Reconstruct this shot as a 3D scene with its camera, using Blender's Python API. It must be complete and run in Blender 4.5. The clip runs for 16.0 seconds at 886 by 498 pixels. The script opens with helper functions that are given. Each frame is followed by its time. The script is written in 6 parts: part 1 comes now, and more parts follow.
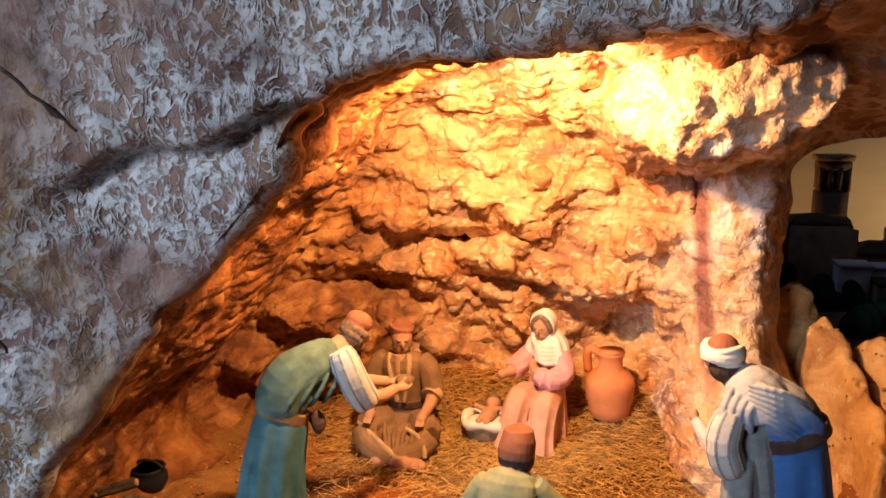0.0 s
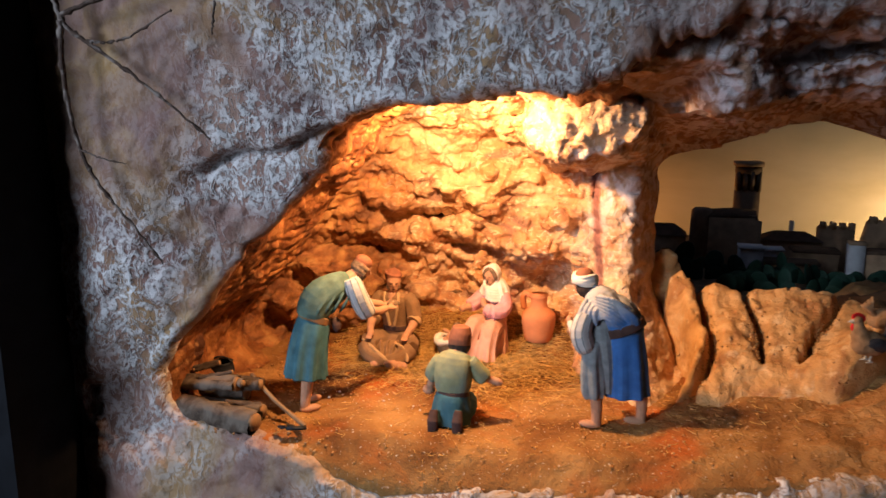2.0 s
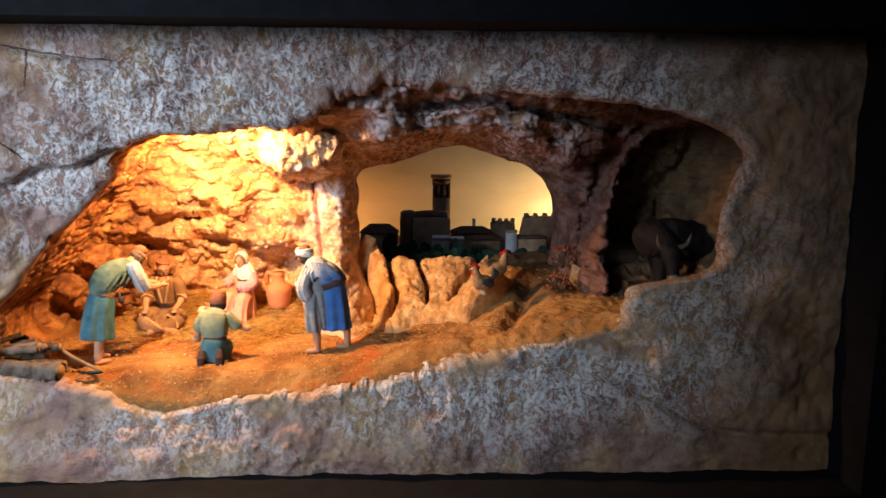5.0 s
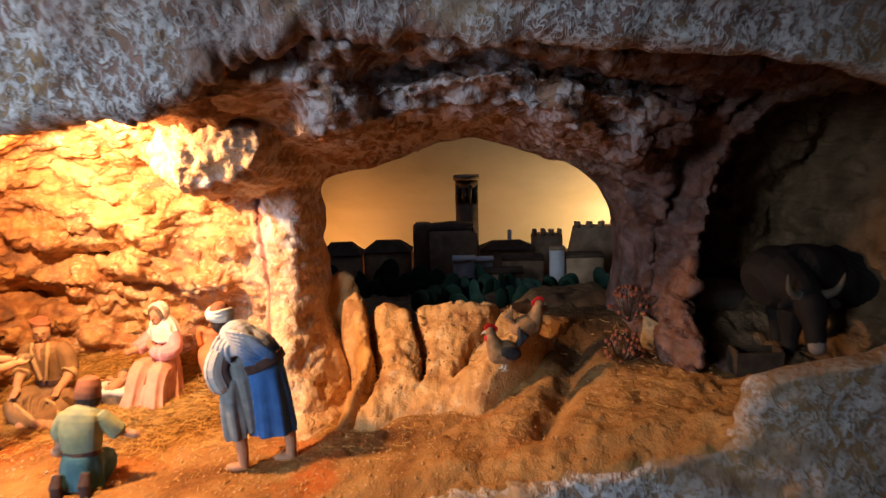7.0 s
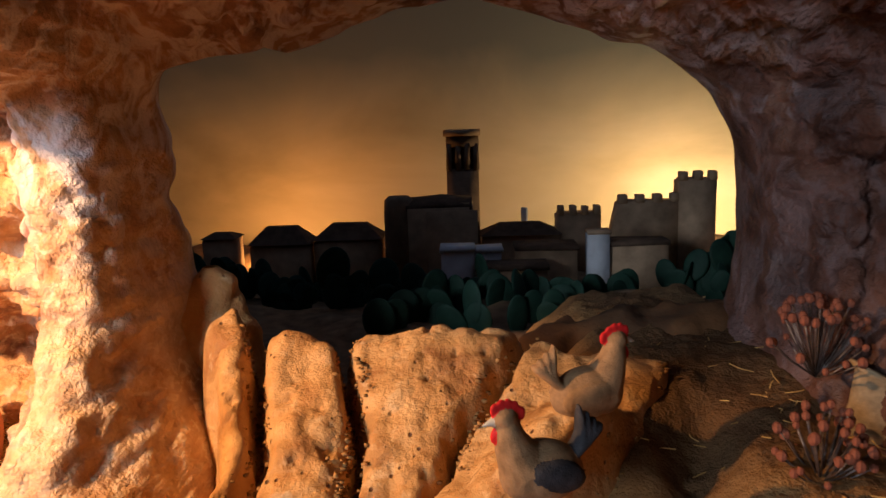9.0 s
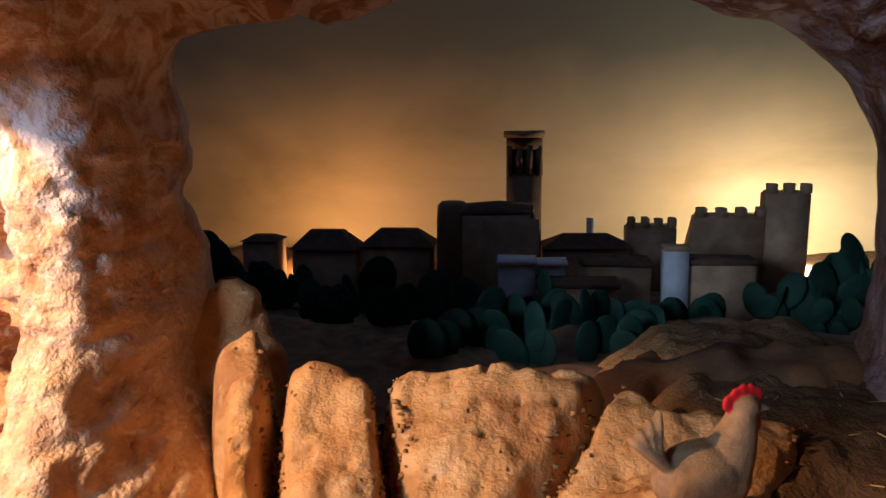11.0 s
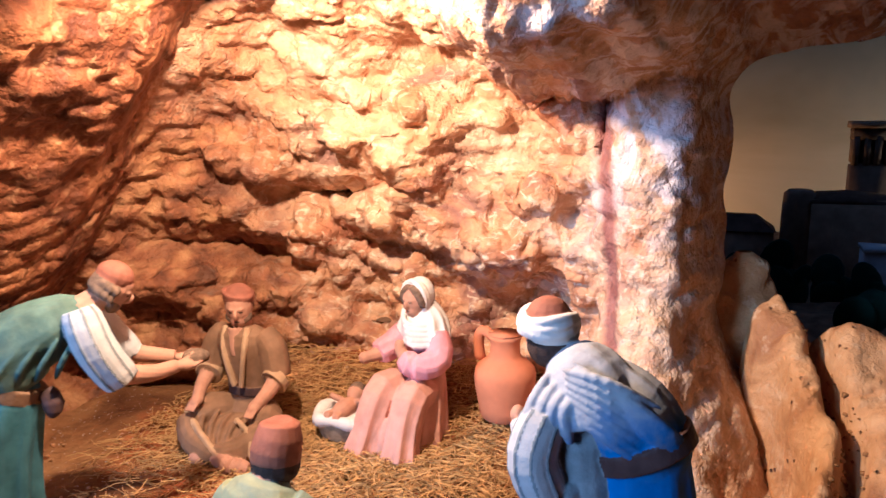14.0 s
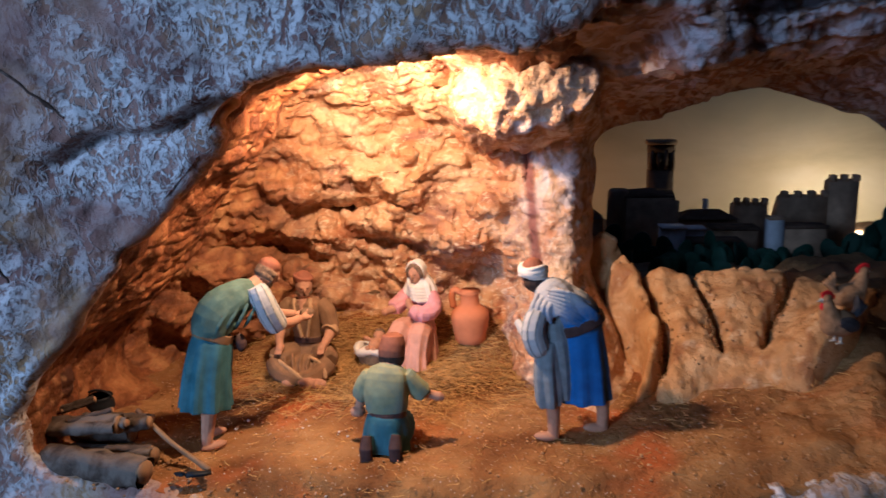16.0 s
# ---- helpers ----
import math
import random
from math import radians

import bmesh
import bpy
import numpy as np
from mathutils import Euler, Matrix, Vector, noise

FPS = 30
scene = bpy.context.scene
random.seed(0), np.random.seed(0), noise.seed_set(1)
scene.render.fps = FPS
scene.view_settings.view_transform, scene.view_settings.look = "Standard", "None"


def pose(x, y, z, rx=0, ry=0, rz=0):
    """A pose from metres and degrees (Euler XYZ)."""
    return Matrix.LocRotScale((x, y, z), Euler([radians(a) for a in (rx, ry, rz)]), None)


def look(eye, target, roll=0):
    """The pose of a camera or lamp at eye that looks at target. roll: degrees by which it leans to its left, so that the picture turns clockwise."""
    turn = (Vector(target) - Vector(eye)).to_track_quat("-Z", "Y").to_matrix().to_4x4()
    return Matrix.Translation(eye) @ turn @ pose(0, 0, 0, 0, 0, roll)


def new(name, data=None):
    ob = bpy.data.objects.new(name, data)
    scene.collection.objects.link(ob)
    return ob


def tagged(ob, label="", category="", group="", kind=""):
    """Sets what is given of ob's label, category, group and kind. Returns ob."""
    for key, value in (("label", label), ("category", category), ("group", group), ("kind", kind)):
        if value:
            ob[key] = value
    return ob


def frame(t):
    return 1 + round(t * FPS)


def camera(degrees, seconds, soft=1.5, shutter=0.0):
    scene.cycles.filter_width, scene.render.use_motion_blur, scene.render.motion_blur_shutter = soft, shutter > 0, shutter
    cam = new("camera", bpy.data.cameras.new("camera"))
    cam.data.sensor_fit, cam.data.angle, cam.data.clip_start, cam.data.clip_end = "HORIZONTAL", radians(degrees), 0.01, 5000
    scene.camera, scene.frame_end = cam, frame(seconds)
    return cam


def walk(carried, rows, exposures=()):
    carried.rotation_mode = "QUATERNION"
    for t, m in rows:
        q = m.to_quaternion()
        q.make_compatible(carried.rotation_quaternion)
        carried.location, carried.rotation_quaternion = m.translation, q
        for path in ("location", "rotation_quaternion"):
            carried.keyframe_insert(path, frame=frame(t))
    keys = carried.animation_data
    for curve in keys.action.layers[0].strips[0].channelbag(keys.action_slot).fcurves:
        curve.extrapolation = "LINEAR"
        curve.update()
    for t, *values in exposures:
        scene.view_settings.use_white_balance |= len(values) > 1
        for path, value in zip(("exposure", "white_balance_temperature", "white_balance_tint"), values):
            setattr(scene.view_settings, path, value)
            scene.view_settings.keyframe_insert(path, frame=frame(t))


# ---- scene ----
cam = camera(61.8, 16.0, 1.5, 0.3)
PATH = [
    (0, (0.049, -0.001, 1.359), (-0.449, 1.894, 0.961), -0.8),
    (0.5, (0.057, -0.033, 1.352), (-0.47, 1.851, 0.937), -0.7),
    (1, (0.088, -0.1, 1.357), (-0.443, 1.783, 0.94), -0.5),
    (1.5, (0.136, -0.213, 1.365), (-0.409, 1.667, 0.955), -0.5),
    (2, (0.198, -0.36, 1.384), (-0.331, 1.529, 0.995), -0.0),
    (2.5, (0.239, -0.445, 1.395), (-0.233, 1.464, 1.026), 0.8),
    (3, (0.212, -0.563, 1.402), (-0.122, 1.376, 1.041), 0.7),
    (3.5, (0.193, -0.711, 1.41), (0.04, 1.255, 1.078), 0.7),
    (4, (0.22, -0.791, 1.412), (0.182, 1.182, 1.086), 0.5),
    (4.5, (0.28, -0.811, 1.407), (0.32, 1.161, 1.073), 0.7),
    (5, (0.318, -0.825, 1.399), (0.419, 1.146, 1.071), 0.4),
    (5.2, (0.327, -0.823, 1.406), (0.45, 1.144, 1.066), 0.4),
    (7.5, (0.444, -0.075, 1.37), (0.364, 1.892, 1.015), -1.9),
    (8, (0.449, 0.094, 1.327), (0.422, 2.061, 0.966), -2.3),
    (10.3, (0.431, 0.39, 1.252), (0.284, 2.353, 0.894), -0.6),
    (10.5, (0.433, 0.398, 1.255), (0.28, 2.361, 0.903), -0.3),
    (11, (0.43, 0.401, 1.255), (0.227, 2.361, 0.912), -0.6),
    (11.5, (0.383, 0.383, 1.253), (0.077, 2.33, 0.914), -0.4),
    (12, (0.349, 0.352, 1.256), (-0.044, 2.284, 0.917), -0.4),
    (12.5, (0.292, 0.32, 1.263), (-0.204, 2.226, 0.918), -0.1),
    (13, (0.243, 0.284, 1.27), (-0.348, 2.162, 0.921), -0.3),
    (13.5, (0.214, 0.256, 1.269), (-0.443, 2.111, 0.914), -0.3),
    (14, (0.208, 0.219, 1.275), (-0.492, 2.052, 0.888), -0.7),
    (14.5, (0.215, 0.14, 1.296), (-0.492, 1.969, 0.903), -0.9),
    (15, (0.176, 0.028, 1.324), (-0.465, 1.88, 0.924), -1.0),
    (15.5, (0.125, -0.119, 1.338), (-0.34, 1.784, 0.934), -1.3),
    (16, (0.12, -0.227, 1.354), (-0.117, 1.717, 0.949), -1.3),
]
EXPOSURE = [(0, -0.25, 6500, 10), (2.5, -0.05, 6250, 10), (5.2, 0.45, 6600, 9), (8, 0.2, 6600, 10), (10.5, 0.2, 5800, 8), (12.5, 0.2, 4400, 5), (14.5, -0.17, 4150, 7), (15.3, -0.45, 4400, 8), (16, -0.62, 4650, 8)]
walk(cam, [(t, look(eye, target, roll)) for t, eye, target, roll in PATH], EXPOSURE)

# ---- world, lamps, exposure ----
world = bpy.data.worlds.new("room_gloom")
scene.world = world
world.use_nodes = True
world.node_tree.nodes["Background"].inputs[0].default_value = (0.35, 0.45, 0.7, 1)
world.node_tree.nodes["Background"].inputs[1].default_value = 0.19


def lamp(name, kind, place, power, colour, size=0.02, target=None, size_y=None):
    data = bpy.data.lights.new(name, kind)
    data.energy, data.color = power, colour
    if kind == "AREA":
        data.size = size
        if size_y:
            data.shape, data.size_y = "RECTANGLE", size_y
    else:
        data.shadow_soft_size = size
    ob = new(name, data)
    ob.matrix_world = look(place, target) if target else Matrix.Translation(place)
    return ob


cave_lamp = lamp("cave_lamp", "SPOT", (-0.080, 0.565, 1.386), 18.0, (1.0, 0.53, 0.225), 0.011, (0.065, 1.165, 0.686))
cave_lamp.data.spot_size, cave_lamp.data.spot_blend = radians(176), 0.5
lamp("sunset_lamp_right", "POINT", (0.95, 1.77, 1.00), 6.0, (1.0, 0.72, 0.38), 0.02)
lamp("sunset_lamp_left", "POINT", (0.04, 1.77, 0.99), 2.4, (1.0, 0.44, 0.12), 0.02)
daylight = lamp("window_daylight", "AREA", (-1.50, -1.60, 1.85), 5.9, (0.74, 0.85, 1.0), 0.9, (-0.38, 0.42, 1.2), 1.1)
daylight.data.spread = radians(48)

# ---- numeric noise for carving ----


def lattice(ix, iy, iz, seed):
    n = (ix * 374761393 + iy * 668265263 + iz * 2147483647 + seed * 974634777) & 0xFFFFFFFF
    n = ((n ^ (n >> 13)) * 1274126177) & 0xFFFFFFFF
    n = ((n ^ (n >> 16)) * 2246822519) & 0xFFFFFFFF
    return ((n >> 8) & 0xFFFF) / 32767.5 - 1.0


def vnoise(x, y, z, seed=0):
    x, y, z = np.broadcast_arrays(np.asarray(x, float), np.asarray(y, float), np.asarray(z, float))
    ix, iy, iz = (np.floor(a).astype(np.int64) for a in (x, y, z))
    fx, fy, fz = x - ix, y - iy, z - iz
    fx, fy, fz = (f * f * f * (f * (f * 6 - 15) + 10) for f in (fx, fy, fz))
    out = 0.0
    for dx in (0, 1):
        for dy in (0, 1):
            for dz in (0, 1):
                w = (fx if dx else 1 - fx) * (fy if dy else 1 - fy) * (fz if dz else 1 - fz)
                out = out + w * lattice(ix + dx, iy + dy, iz + dz, seed)
    return out


def fbm(x, y, z, octaves=4, seed=0, rough=0.5):
    out, amp = 0.0, 1.0
    for o in range(octaves):
        out = out + amp * vnoise(np.asarray(x) * 2 ** o + 7.3 * o, np.asarray(y) * 2 ** o, np.asarray(z) * 2 ** o, seed + o)
        amp *= rough
    return out


def sstep(a, b, v):
    q = np.clip((np.asarray(v, float) - a) / (b - a), 0, 1)
    return q * q * (3 - 2 * q)


def smin(a, b, k):
    h = np.clip(0.5 + 0.5 * (b - a) / k, 0, 1)
    return b * (1 - h) + a * h - k * h * (1 - h)


def inside_distance(px, pz, loop):
    """Distance to a closed loop, positive inside."""
    best = np.full(px.shape, 1e9)
    odd = np.zeros(px.shape, bool)
    for (ax, az), (bx, bz) in zip(loop, np.roll(loop, -1, axis=0)):
        ex, ez = bx - ax, bz - az
        q = np.clip(((px - ax) * ex + (pz - az) * ez) / (ex * ex + ez * ez + 1e-12), 0, 1)
        best = np.minimum(best, np.hypot(px - ax - q * ex, pz - az - q * ez))
        cross = (az > pz) != (bz > pz)
        odd ^= cross & (px < (bx - ax) * (pz - az) / (bz - az + 1e-12) + ax)
    return np.where(odd, best, -best)


# ---- materials ----


class Paint:
    """A small builder of node materials in object space (metres)."""

    def __init__(self, name, rough=0.85, metal=0.0, spec=0.3):
        self.m = bpy.data.materials.new(name)
        self.m.use_nodes = True
        self.t = self.m.node_tree
        self.b = self.t.nodes["Principled BSDF"]
        self.b.inputs["Roughness"].default_value = rough
        self.b.inputs["Metallic"].default_value = metal
        self.b.inputs["Specular IOR Level"].default_value = spec
        self.co = self.t.nodes.new("ShaderNodeTexCoord").outputs["Object"]

    def link(self, a, b):
        self.t.links.new(a, b)

    def scaled(self, s, loc=(0, 0, 0)):
        n = self.t.nodes.new("ShaderNodeMapping")
        n.inputs["Scale"].default_value = s
        n.inputs["Location"].default_value = loc
        self.link(self.co, n.inputs["Vector"])
        return n.outputs[0]

    def noise(self, scale, detail=4, distort=0.0, vec=None, rough=0.55):
        n = self.t.nodes.new("ShaderNodeTexNoise")
        n.inputs["Scale"].default_value = scale
        n.inputs["Detail"].default_value = detail
        n.inputs["Roughness"].default_value = rough
        n.inputs["Distortion"].default_value = distort
        self.link(vec or self.co, n.inputs["Vector"])
        return n.outputs["Fac"]

    def voronoi(self, scale, feature="F1", vec=None, out="Distance"):
        n = self.t.nodes.new("ShaderNodeTexVoronoi")
        n.feature = feature
        n.inputs["Scale"].default_value = scale
        self.link(vec or self.co, n.inputs["Vector"])
        return n.outputs[out]

    def math(self, op, a, b=0.0, c=0.0):
        n = self.t.nodes.new("ShaderNodeMath")
        n.operation = op
        for i, v in enumerate((a, b, c)):
            if isinstance(v, (int, float)):
                n.inputs[i].default_value = v
            else:
                self.link(v, n.inputs[i])
        return n.outputs[0]

    def ramp(self, fac, *stops):
        n = self.t.nodes.new("ShaderNodeValToRGB")
        e = n.color_ramp.elements
        while len(e) < len(stops):
            e.new(0.5)
        for el, (p, c) in zip(e, stops):
            el.position = p
            el.color = (c, c, c, 1) if isinstance(c, (int, float)) else (*c, 1)
        self.link(fac, n.inputs[0])
        return n.outputs[0]

    def mix(self, fac, a, b, blend="MIX"):
        n = self.t.nodes.new("ShaderNodeMix")
        n.data_type, n.blend_type = "RGBA", blend
        for i, v in ((0, fac), (6, a), (7, b)):
            if isinstance(v, (int, float)):
                n.inputs[i].default_value = v
            elif isinstance(v, tuple):
                n.inputs[i].default_value = (*v, 1)
            else:
                self.link(v, n.inputs[i])
        return n.outputs[2]

    def axis(self, i):
        n = self.t.nodes.new("ShaderNodeSeparateXYZ")
        self.link(self.co, n.inputs[0])
        return n.outputs[i]

    def colour(self, c):
        if isinstance(c, tuple):
            self.b.inputs["Base Color"].default_value = (*c, 1)
        else:
            self.link(c, self.b.inputs["Base Color"])
        return self

    def bump(self, height, strength=0.5, dist=0.002):
        n = self.t.nodes.new("ShaderNodeBump")
        n.inputs["Strength"].default_value = strength
        n.inputs["Distance"].default_value = dist
        self.link(height, n.inputs["Height"])
        self.link(n.outputs[0], self.b.inputs["Normal"])
        return self


def plain(name, colour, rough=0.75, vary=0.25, scale=60.0, bump=0.3, wash=None, spec=0.15):
    """Painted or natural matt stuff: one colour in two scales of unevenness, with a wash in places."""
    p = Paint(name, rough, spec=spec)
    dark = tuple(c * (1 - vary) for c in colour)
    light = tuple(min(1, c * (1 + vary)) for c in colour)
    c = p.ramp(p.noise(scale, 5), (0.3, dark), (0.7, light))
    if wash:
        c = p.mix(p.ramp(p.noise(scale * 0.35, 4, 0.6), (0.48, 0.0), (0.62, 0.75)), c, wash)
    p.colour(c)
    p.bump(p.noise(scale * 6, 4), bump, 0.001)
    return p.m


def make_cave():
    p = Paint("cave_plaster", 0.66, spec=0.3)
    base = p.ramp(p.noise(15, 7, 0.5), (0.28, (0.32, 0.13, 0.055)), (0.42, (0.56, 0.29, 0.13)), (0.58, (0.70, 0.45, 0.25)), (0.78, (0.80, 0.60, 0.42)))
    stain = p.ramp(p.noise(9, 6, 1.0, p.scaled((1, 1, 1.9), (3, 1, 2))), (0.50, 0.0), (0.63, 0.75))
    c = p.mix(stain, base, (0.26, 0.14, 0.13))
    rust = p.ramp(p.noise(11, 5, 0.8, p.scaled((1, 1, 1.3), (8, 4, 5))), (0.57, 0.0), (0.68, 0.6))
    c = p.mix(rust, c, (0.40, 0.12, 0.03))
    brush = p.ramp(p.noise(85, 6, 1.0, p.scaled((0.8, 1, 1.3))), (0.52, 0.0), (0.66, 0.8))
    c = p.mix(brush, c, (0.84, 0.70, 0.50))
    # deeper rust towards the left and crown, darkened to paint in low lamplight
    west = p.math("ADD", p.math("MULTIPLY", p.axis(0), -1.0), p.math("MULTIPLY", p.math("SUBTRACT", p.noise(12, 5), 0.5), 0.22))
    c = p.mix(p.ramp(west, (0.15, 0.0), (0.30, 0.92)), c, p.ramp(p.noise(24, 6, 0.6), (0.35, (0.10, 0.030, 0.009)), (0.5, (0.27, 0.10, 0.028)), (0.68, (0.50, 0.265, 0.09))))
    # the arch above the far opening and the wall beyond it are painted redder, with grey dry-brushing
    side = p.math("ADD", p.axis(0), p.math("MULTIPLY", p.math("SUBTRACT", p.noise(16, 4), 0.5), 0.16))
    high = p.math("ADD", p.axis(2), p.math("MULTIPLY", p.math("SUBTRACT", p.noise(18, 4), 0.5), 0.12))
    arch = p.math("MULTIPLY", p.ramp(side, (0.15, 0.0), (0.24, 1.0)), p.ramp(p.math("SUBTRACT", high, 1.0), (0.22, 0.0), (0.34, 1.0)))
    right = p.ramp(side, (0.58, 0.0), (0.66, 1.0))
    region = p.math("MAXIMUM", arch, right)
    red = p.ramp(p.noise(20, 6, 0.8), (0.3, (0.12, 0.052, 0.038)), (0.5, (0.29, 0.155, 0.105)), (0.7, (0.42, 0.26, 0.175)))
    grey = p.ramp(p.noise(36, 6, 1.2, p.scaled((1.2, 1, 0.7))), (0.45, 0.0), (0.56, 0.85))
    red = p.mix(grey, red, (0.62, 0.57, 0.60))
    pier = p.math("MULTIPLY", p.ramp(side, (0.07, 0.0), (0.14, 1.0)), p.ramp(p.math("SUBTRACT", high, 1.0), (0.13, 0.0), (0.24, 1.0), (0.32, 1.0), (0.36, 0.25)))
    post = p.math("MULTIPLY", p.ramp(side, (0.10, 0.0), (0.15, 1.0)), p.ramp(side, (0.22, 1.0), (0.27, 0.0)))
    c = p.mix(p.math("MULTIPLY", post, 0.55), c, p.ramp(p.noise(48, 6, 0.7), (0.35, (0.46, 0.27, 0.13)), (0.52, (0.72, 0.52, 0.31)), (0.68, (0.82, 0.68, 0.50))))
    c = p.mix(p.math("MULTIPLY", pier, 0.3), c, (0.26, 0.15, 0.13))
    c = p.mix(p.math("MULTIPLY", grey, pier), c, (0.76, 0.72, 0.73))
    c = p.mix(region, c, red)
    # right-hand wall darkened in its colour to carry missing shade
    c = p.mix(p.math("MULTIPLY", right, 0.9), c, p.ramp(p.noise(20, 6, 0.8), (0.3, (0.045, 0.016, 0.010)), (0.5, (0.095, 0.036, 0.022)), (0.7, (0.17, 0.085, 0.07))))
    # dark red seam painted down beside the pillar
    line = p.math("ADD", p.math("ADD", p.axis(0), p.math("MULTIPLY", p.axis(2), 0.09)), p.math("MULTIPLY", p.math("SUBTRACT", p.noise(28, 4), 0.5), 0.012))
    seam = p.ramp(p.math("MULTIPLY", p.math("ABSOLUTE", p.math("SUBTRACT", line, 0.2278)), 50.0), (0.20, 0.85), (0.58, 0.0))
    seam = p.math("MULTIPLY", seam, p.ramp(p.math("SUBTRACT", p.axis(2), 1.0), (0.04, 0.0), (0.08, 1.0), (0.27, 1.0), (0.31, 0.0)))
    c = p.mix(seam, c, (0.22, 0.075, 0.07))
    # stall wall brown, its colour dark to stand in for the stall's gloom
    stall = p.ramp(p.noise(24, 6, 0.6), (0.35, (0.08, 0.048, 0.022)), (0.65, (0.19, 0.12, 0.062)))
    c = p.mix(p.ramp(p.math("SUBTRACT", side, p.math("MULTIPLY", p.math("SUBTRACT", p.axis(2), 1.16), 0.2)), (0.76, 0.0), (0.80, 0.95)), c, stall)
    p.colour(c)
    h = p.math("ADD", p.noise(90, 6), p.math("MULTIPLY", p.noise(320, 4), 0.35))
    return p.bump(h, 0.9, 0.007).m


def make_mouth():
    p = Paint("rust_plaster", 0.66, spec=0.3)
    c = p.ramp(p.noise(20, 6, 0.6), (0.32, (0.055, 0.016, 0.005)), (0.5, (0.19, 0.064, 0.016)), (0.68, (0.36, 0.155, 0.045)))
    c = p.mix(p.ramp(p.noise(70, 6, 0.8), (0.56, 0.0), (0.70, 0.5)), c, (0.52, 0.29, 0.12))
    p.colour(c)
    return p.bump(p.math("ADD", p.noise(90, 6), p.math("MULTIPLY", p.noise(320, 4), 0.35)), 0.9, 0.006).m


def make_panel():
    p = Paint("rock_front_paint", 0.65, spec=0.3)
    base = p.ramp(p.noise(9, 6, 0.6), (0.32, (0.12, 0.058, 0.050)), (0.5, (0.26, 0.145, 0.12)), (0.68, (0.37, 0.235, 0.185)))
    ochre = p.ramp(p.noise(5.5, 4, 0.8, p.scaled((1, 1, 1), (4, 2, 9))), (0.47, 0.0), (0.62, 0.85))
    c = p.mix(ochre, base, (0.40, 0.255, 0.12))
    # brushed-on white: a broken net of blots and worm-like strokes, dense in bands
    flow = p.t.nodes.new("ShaderNodeMapping")
    flow.inputs["Rotation"].default_value = (0, radians(18), 0)
    flow.inputs["Scale"].default_value = (1.25, 1, 0.85)
    p.link(p.co, flow.inputs["Vector"])
    blot = p.ramp(p.noise(34, 5, 1.7, flow.outputs[0], 0.62), (0.47, 0.0), (0.51, 0.85), (0.60, 1.0))
    worm = p.math("ABSOLUTE", p.math("SUBTRACT", p.noise(46, 2, 1.2, p.scaled((1.35, 1, 0.75), (6.3, 0, 2.1)), 0.5), 0.5))
    worm = p.ramp(worm, (0.015, 0.95), (0.05, 0.0))
    wear = p.ramp(p.noise(170, 4, 0.4), (0.36, 0.25), (0.50, 1.0))
    dab = p.math("MULTIPLY", p.math("MAXIMUM", blot, worm), wear)
    b = p.noise(120, 4, 1.2, p.scaled((1.2, 1, 0.7), (5, 5, 5)))
    fleck = p.ramp(b, (0.54, 0.0), (0.66, 0.8))
    dense = p.ramp(p.noise(5.5, 4, 0.5, p.scaled((0.8, 1, 1.2), (1.7, 0, 6.2))), (0.36, 0.10), (0.52, 1.0))
    ex = p.math("DIVIDE", p.math("SUBTRACT", p.axis(0), 0.17), 0.63)
    ez = p.math("DIVIDE", p.math("SUBTRACT", p.axis(2), 1.19), 0.30)
    ring = p.math("SQRT", p.math("ADD", p.math("MULTIPLY", ex, ex), p.math("MULTIPLY", ez, ez)))
    ring = p.math("ADD", ring, p.math("MULTIPLY", p.math("SUBTRACT", p.noise(6, 4, 0.5), 0.5), 0.7))
    dense = p.math("MULTIPLY", dense, p.ramp(p.math("MULTIPLY", ring, 0.5), (0.56, 1.0), (0.78, 0.30)))
    white = p.math("MULTIPLY", p.math("MAXIMUM", dab, p.math("MULTIPLY", fleck, 0.75)), dense)
    # browner paint over the far side, ochre in the upper corner
    far = p.math("ADD", p.axis(0), p.math("MULTIPLY", p.math("SUBTRACT", p.noise(7, 4, 0.5), 0.5), 0.4))
    c = p.mix(p.ramp(far, (0.62, 0.0), (0.90, 0.85)), c, p.ramp(p.noise(12, 5, 0.6), (0.35, (0.17, 0.085, 0.042)), (0.65, (0.38, 0.22, 0.105))))
    white = p.math("MULTIPLY", white, p.ramp(far, (0.78, 1.0), (0.98, 0.22)))
    low = p.math("ADD", p.math("SUBTRACT", p.axis(2), 0.7), p.math("MULTIPLY", p.math("SUBTRACT", p.noise(9, 4, 0.5), 0.5), 0.15))
    white = p.math("MULTIPLY", white, p.ramp(low, (0.08, 0.35), (0.24, 1.0)))
    corner = p.math("ADD", p.math("MULTIPLY", p.axis(0), -1.5), p.math("MULTIPLY", p.math("SUBTRACT", p.axis(2), 1.2), 0.6))
    corner = p.ramp(p.math("SUBTRACT", corner, p.math("MULTIPLY", p.noise(8, 6, 0.6), 0.25)), (0.40, 0.0), (0.51, 0.9))
    corner = p.math("MULTIPLY", corner, p.ramp(p.math("SUBTRACT", p.axis(2), 1.0), (0.18, 0.0), (0.30, 1.0)))
    c = p.mix(p.math("MULTIPLY", corner, 0.6), c, p.ramp(p.noise(16, 5, 0.6), (0.44, (0.19, 0.105, 0.095)), (0.62, (0.34, 0.205, 0.075))))
    white = p.math("MULTIPLY", white, p.math("SUBTRACT", 1.0, corner))
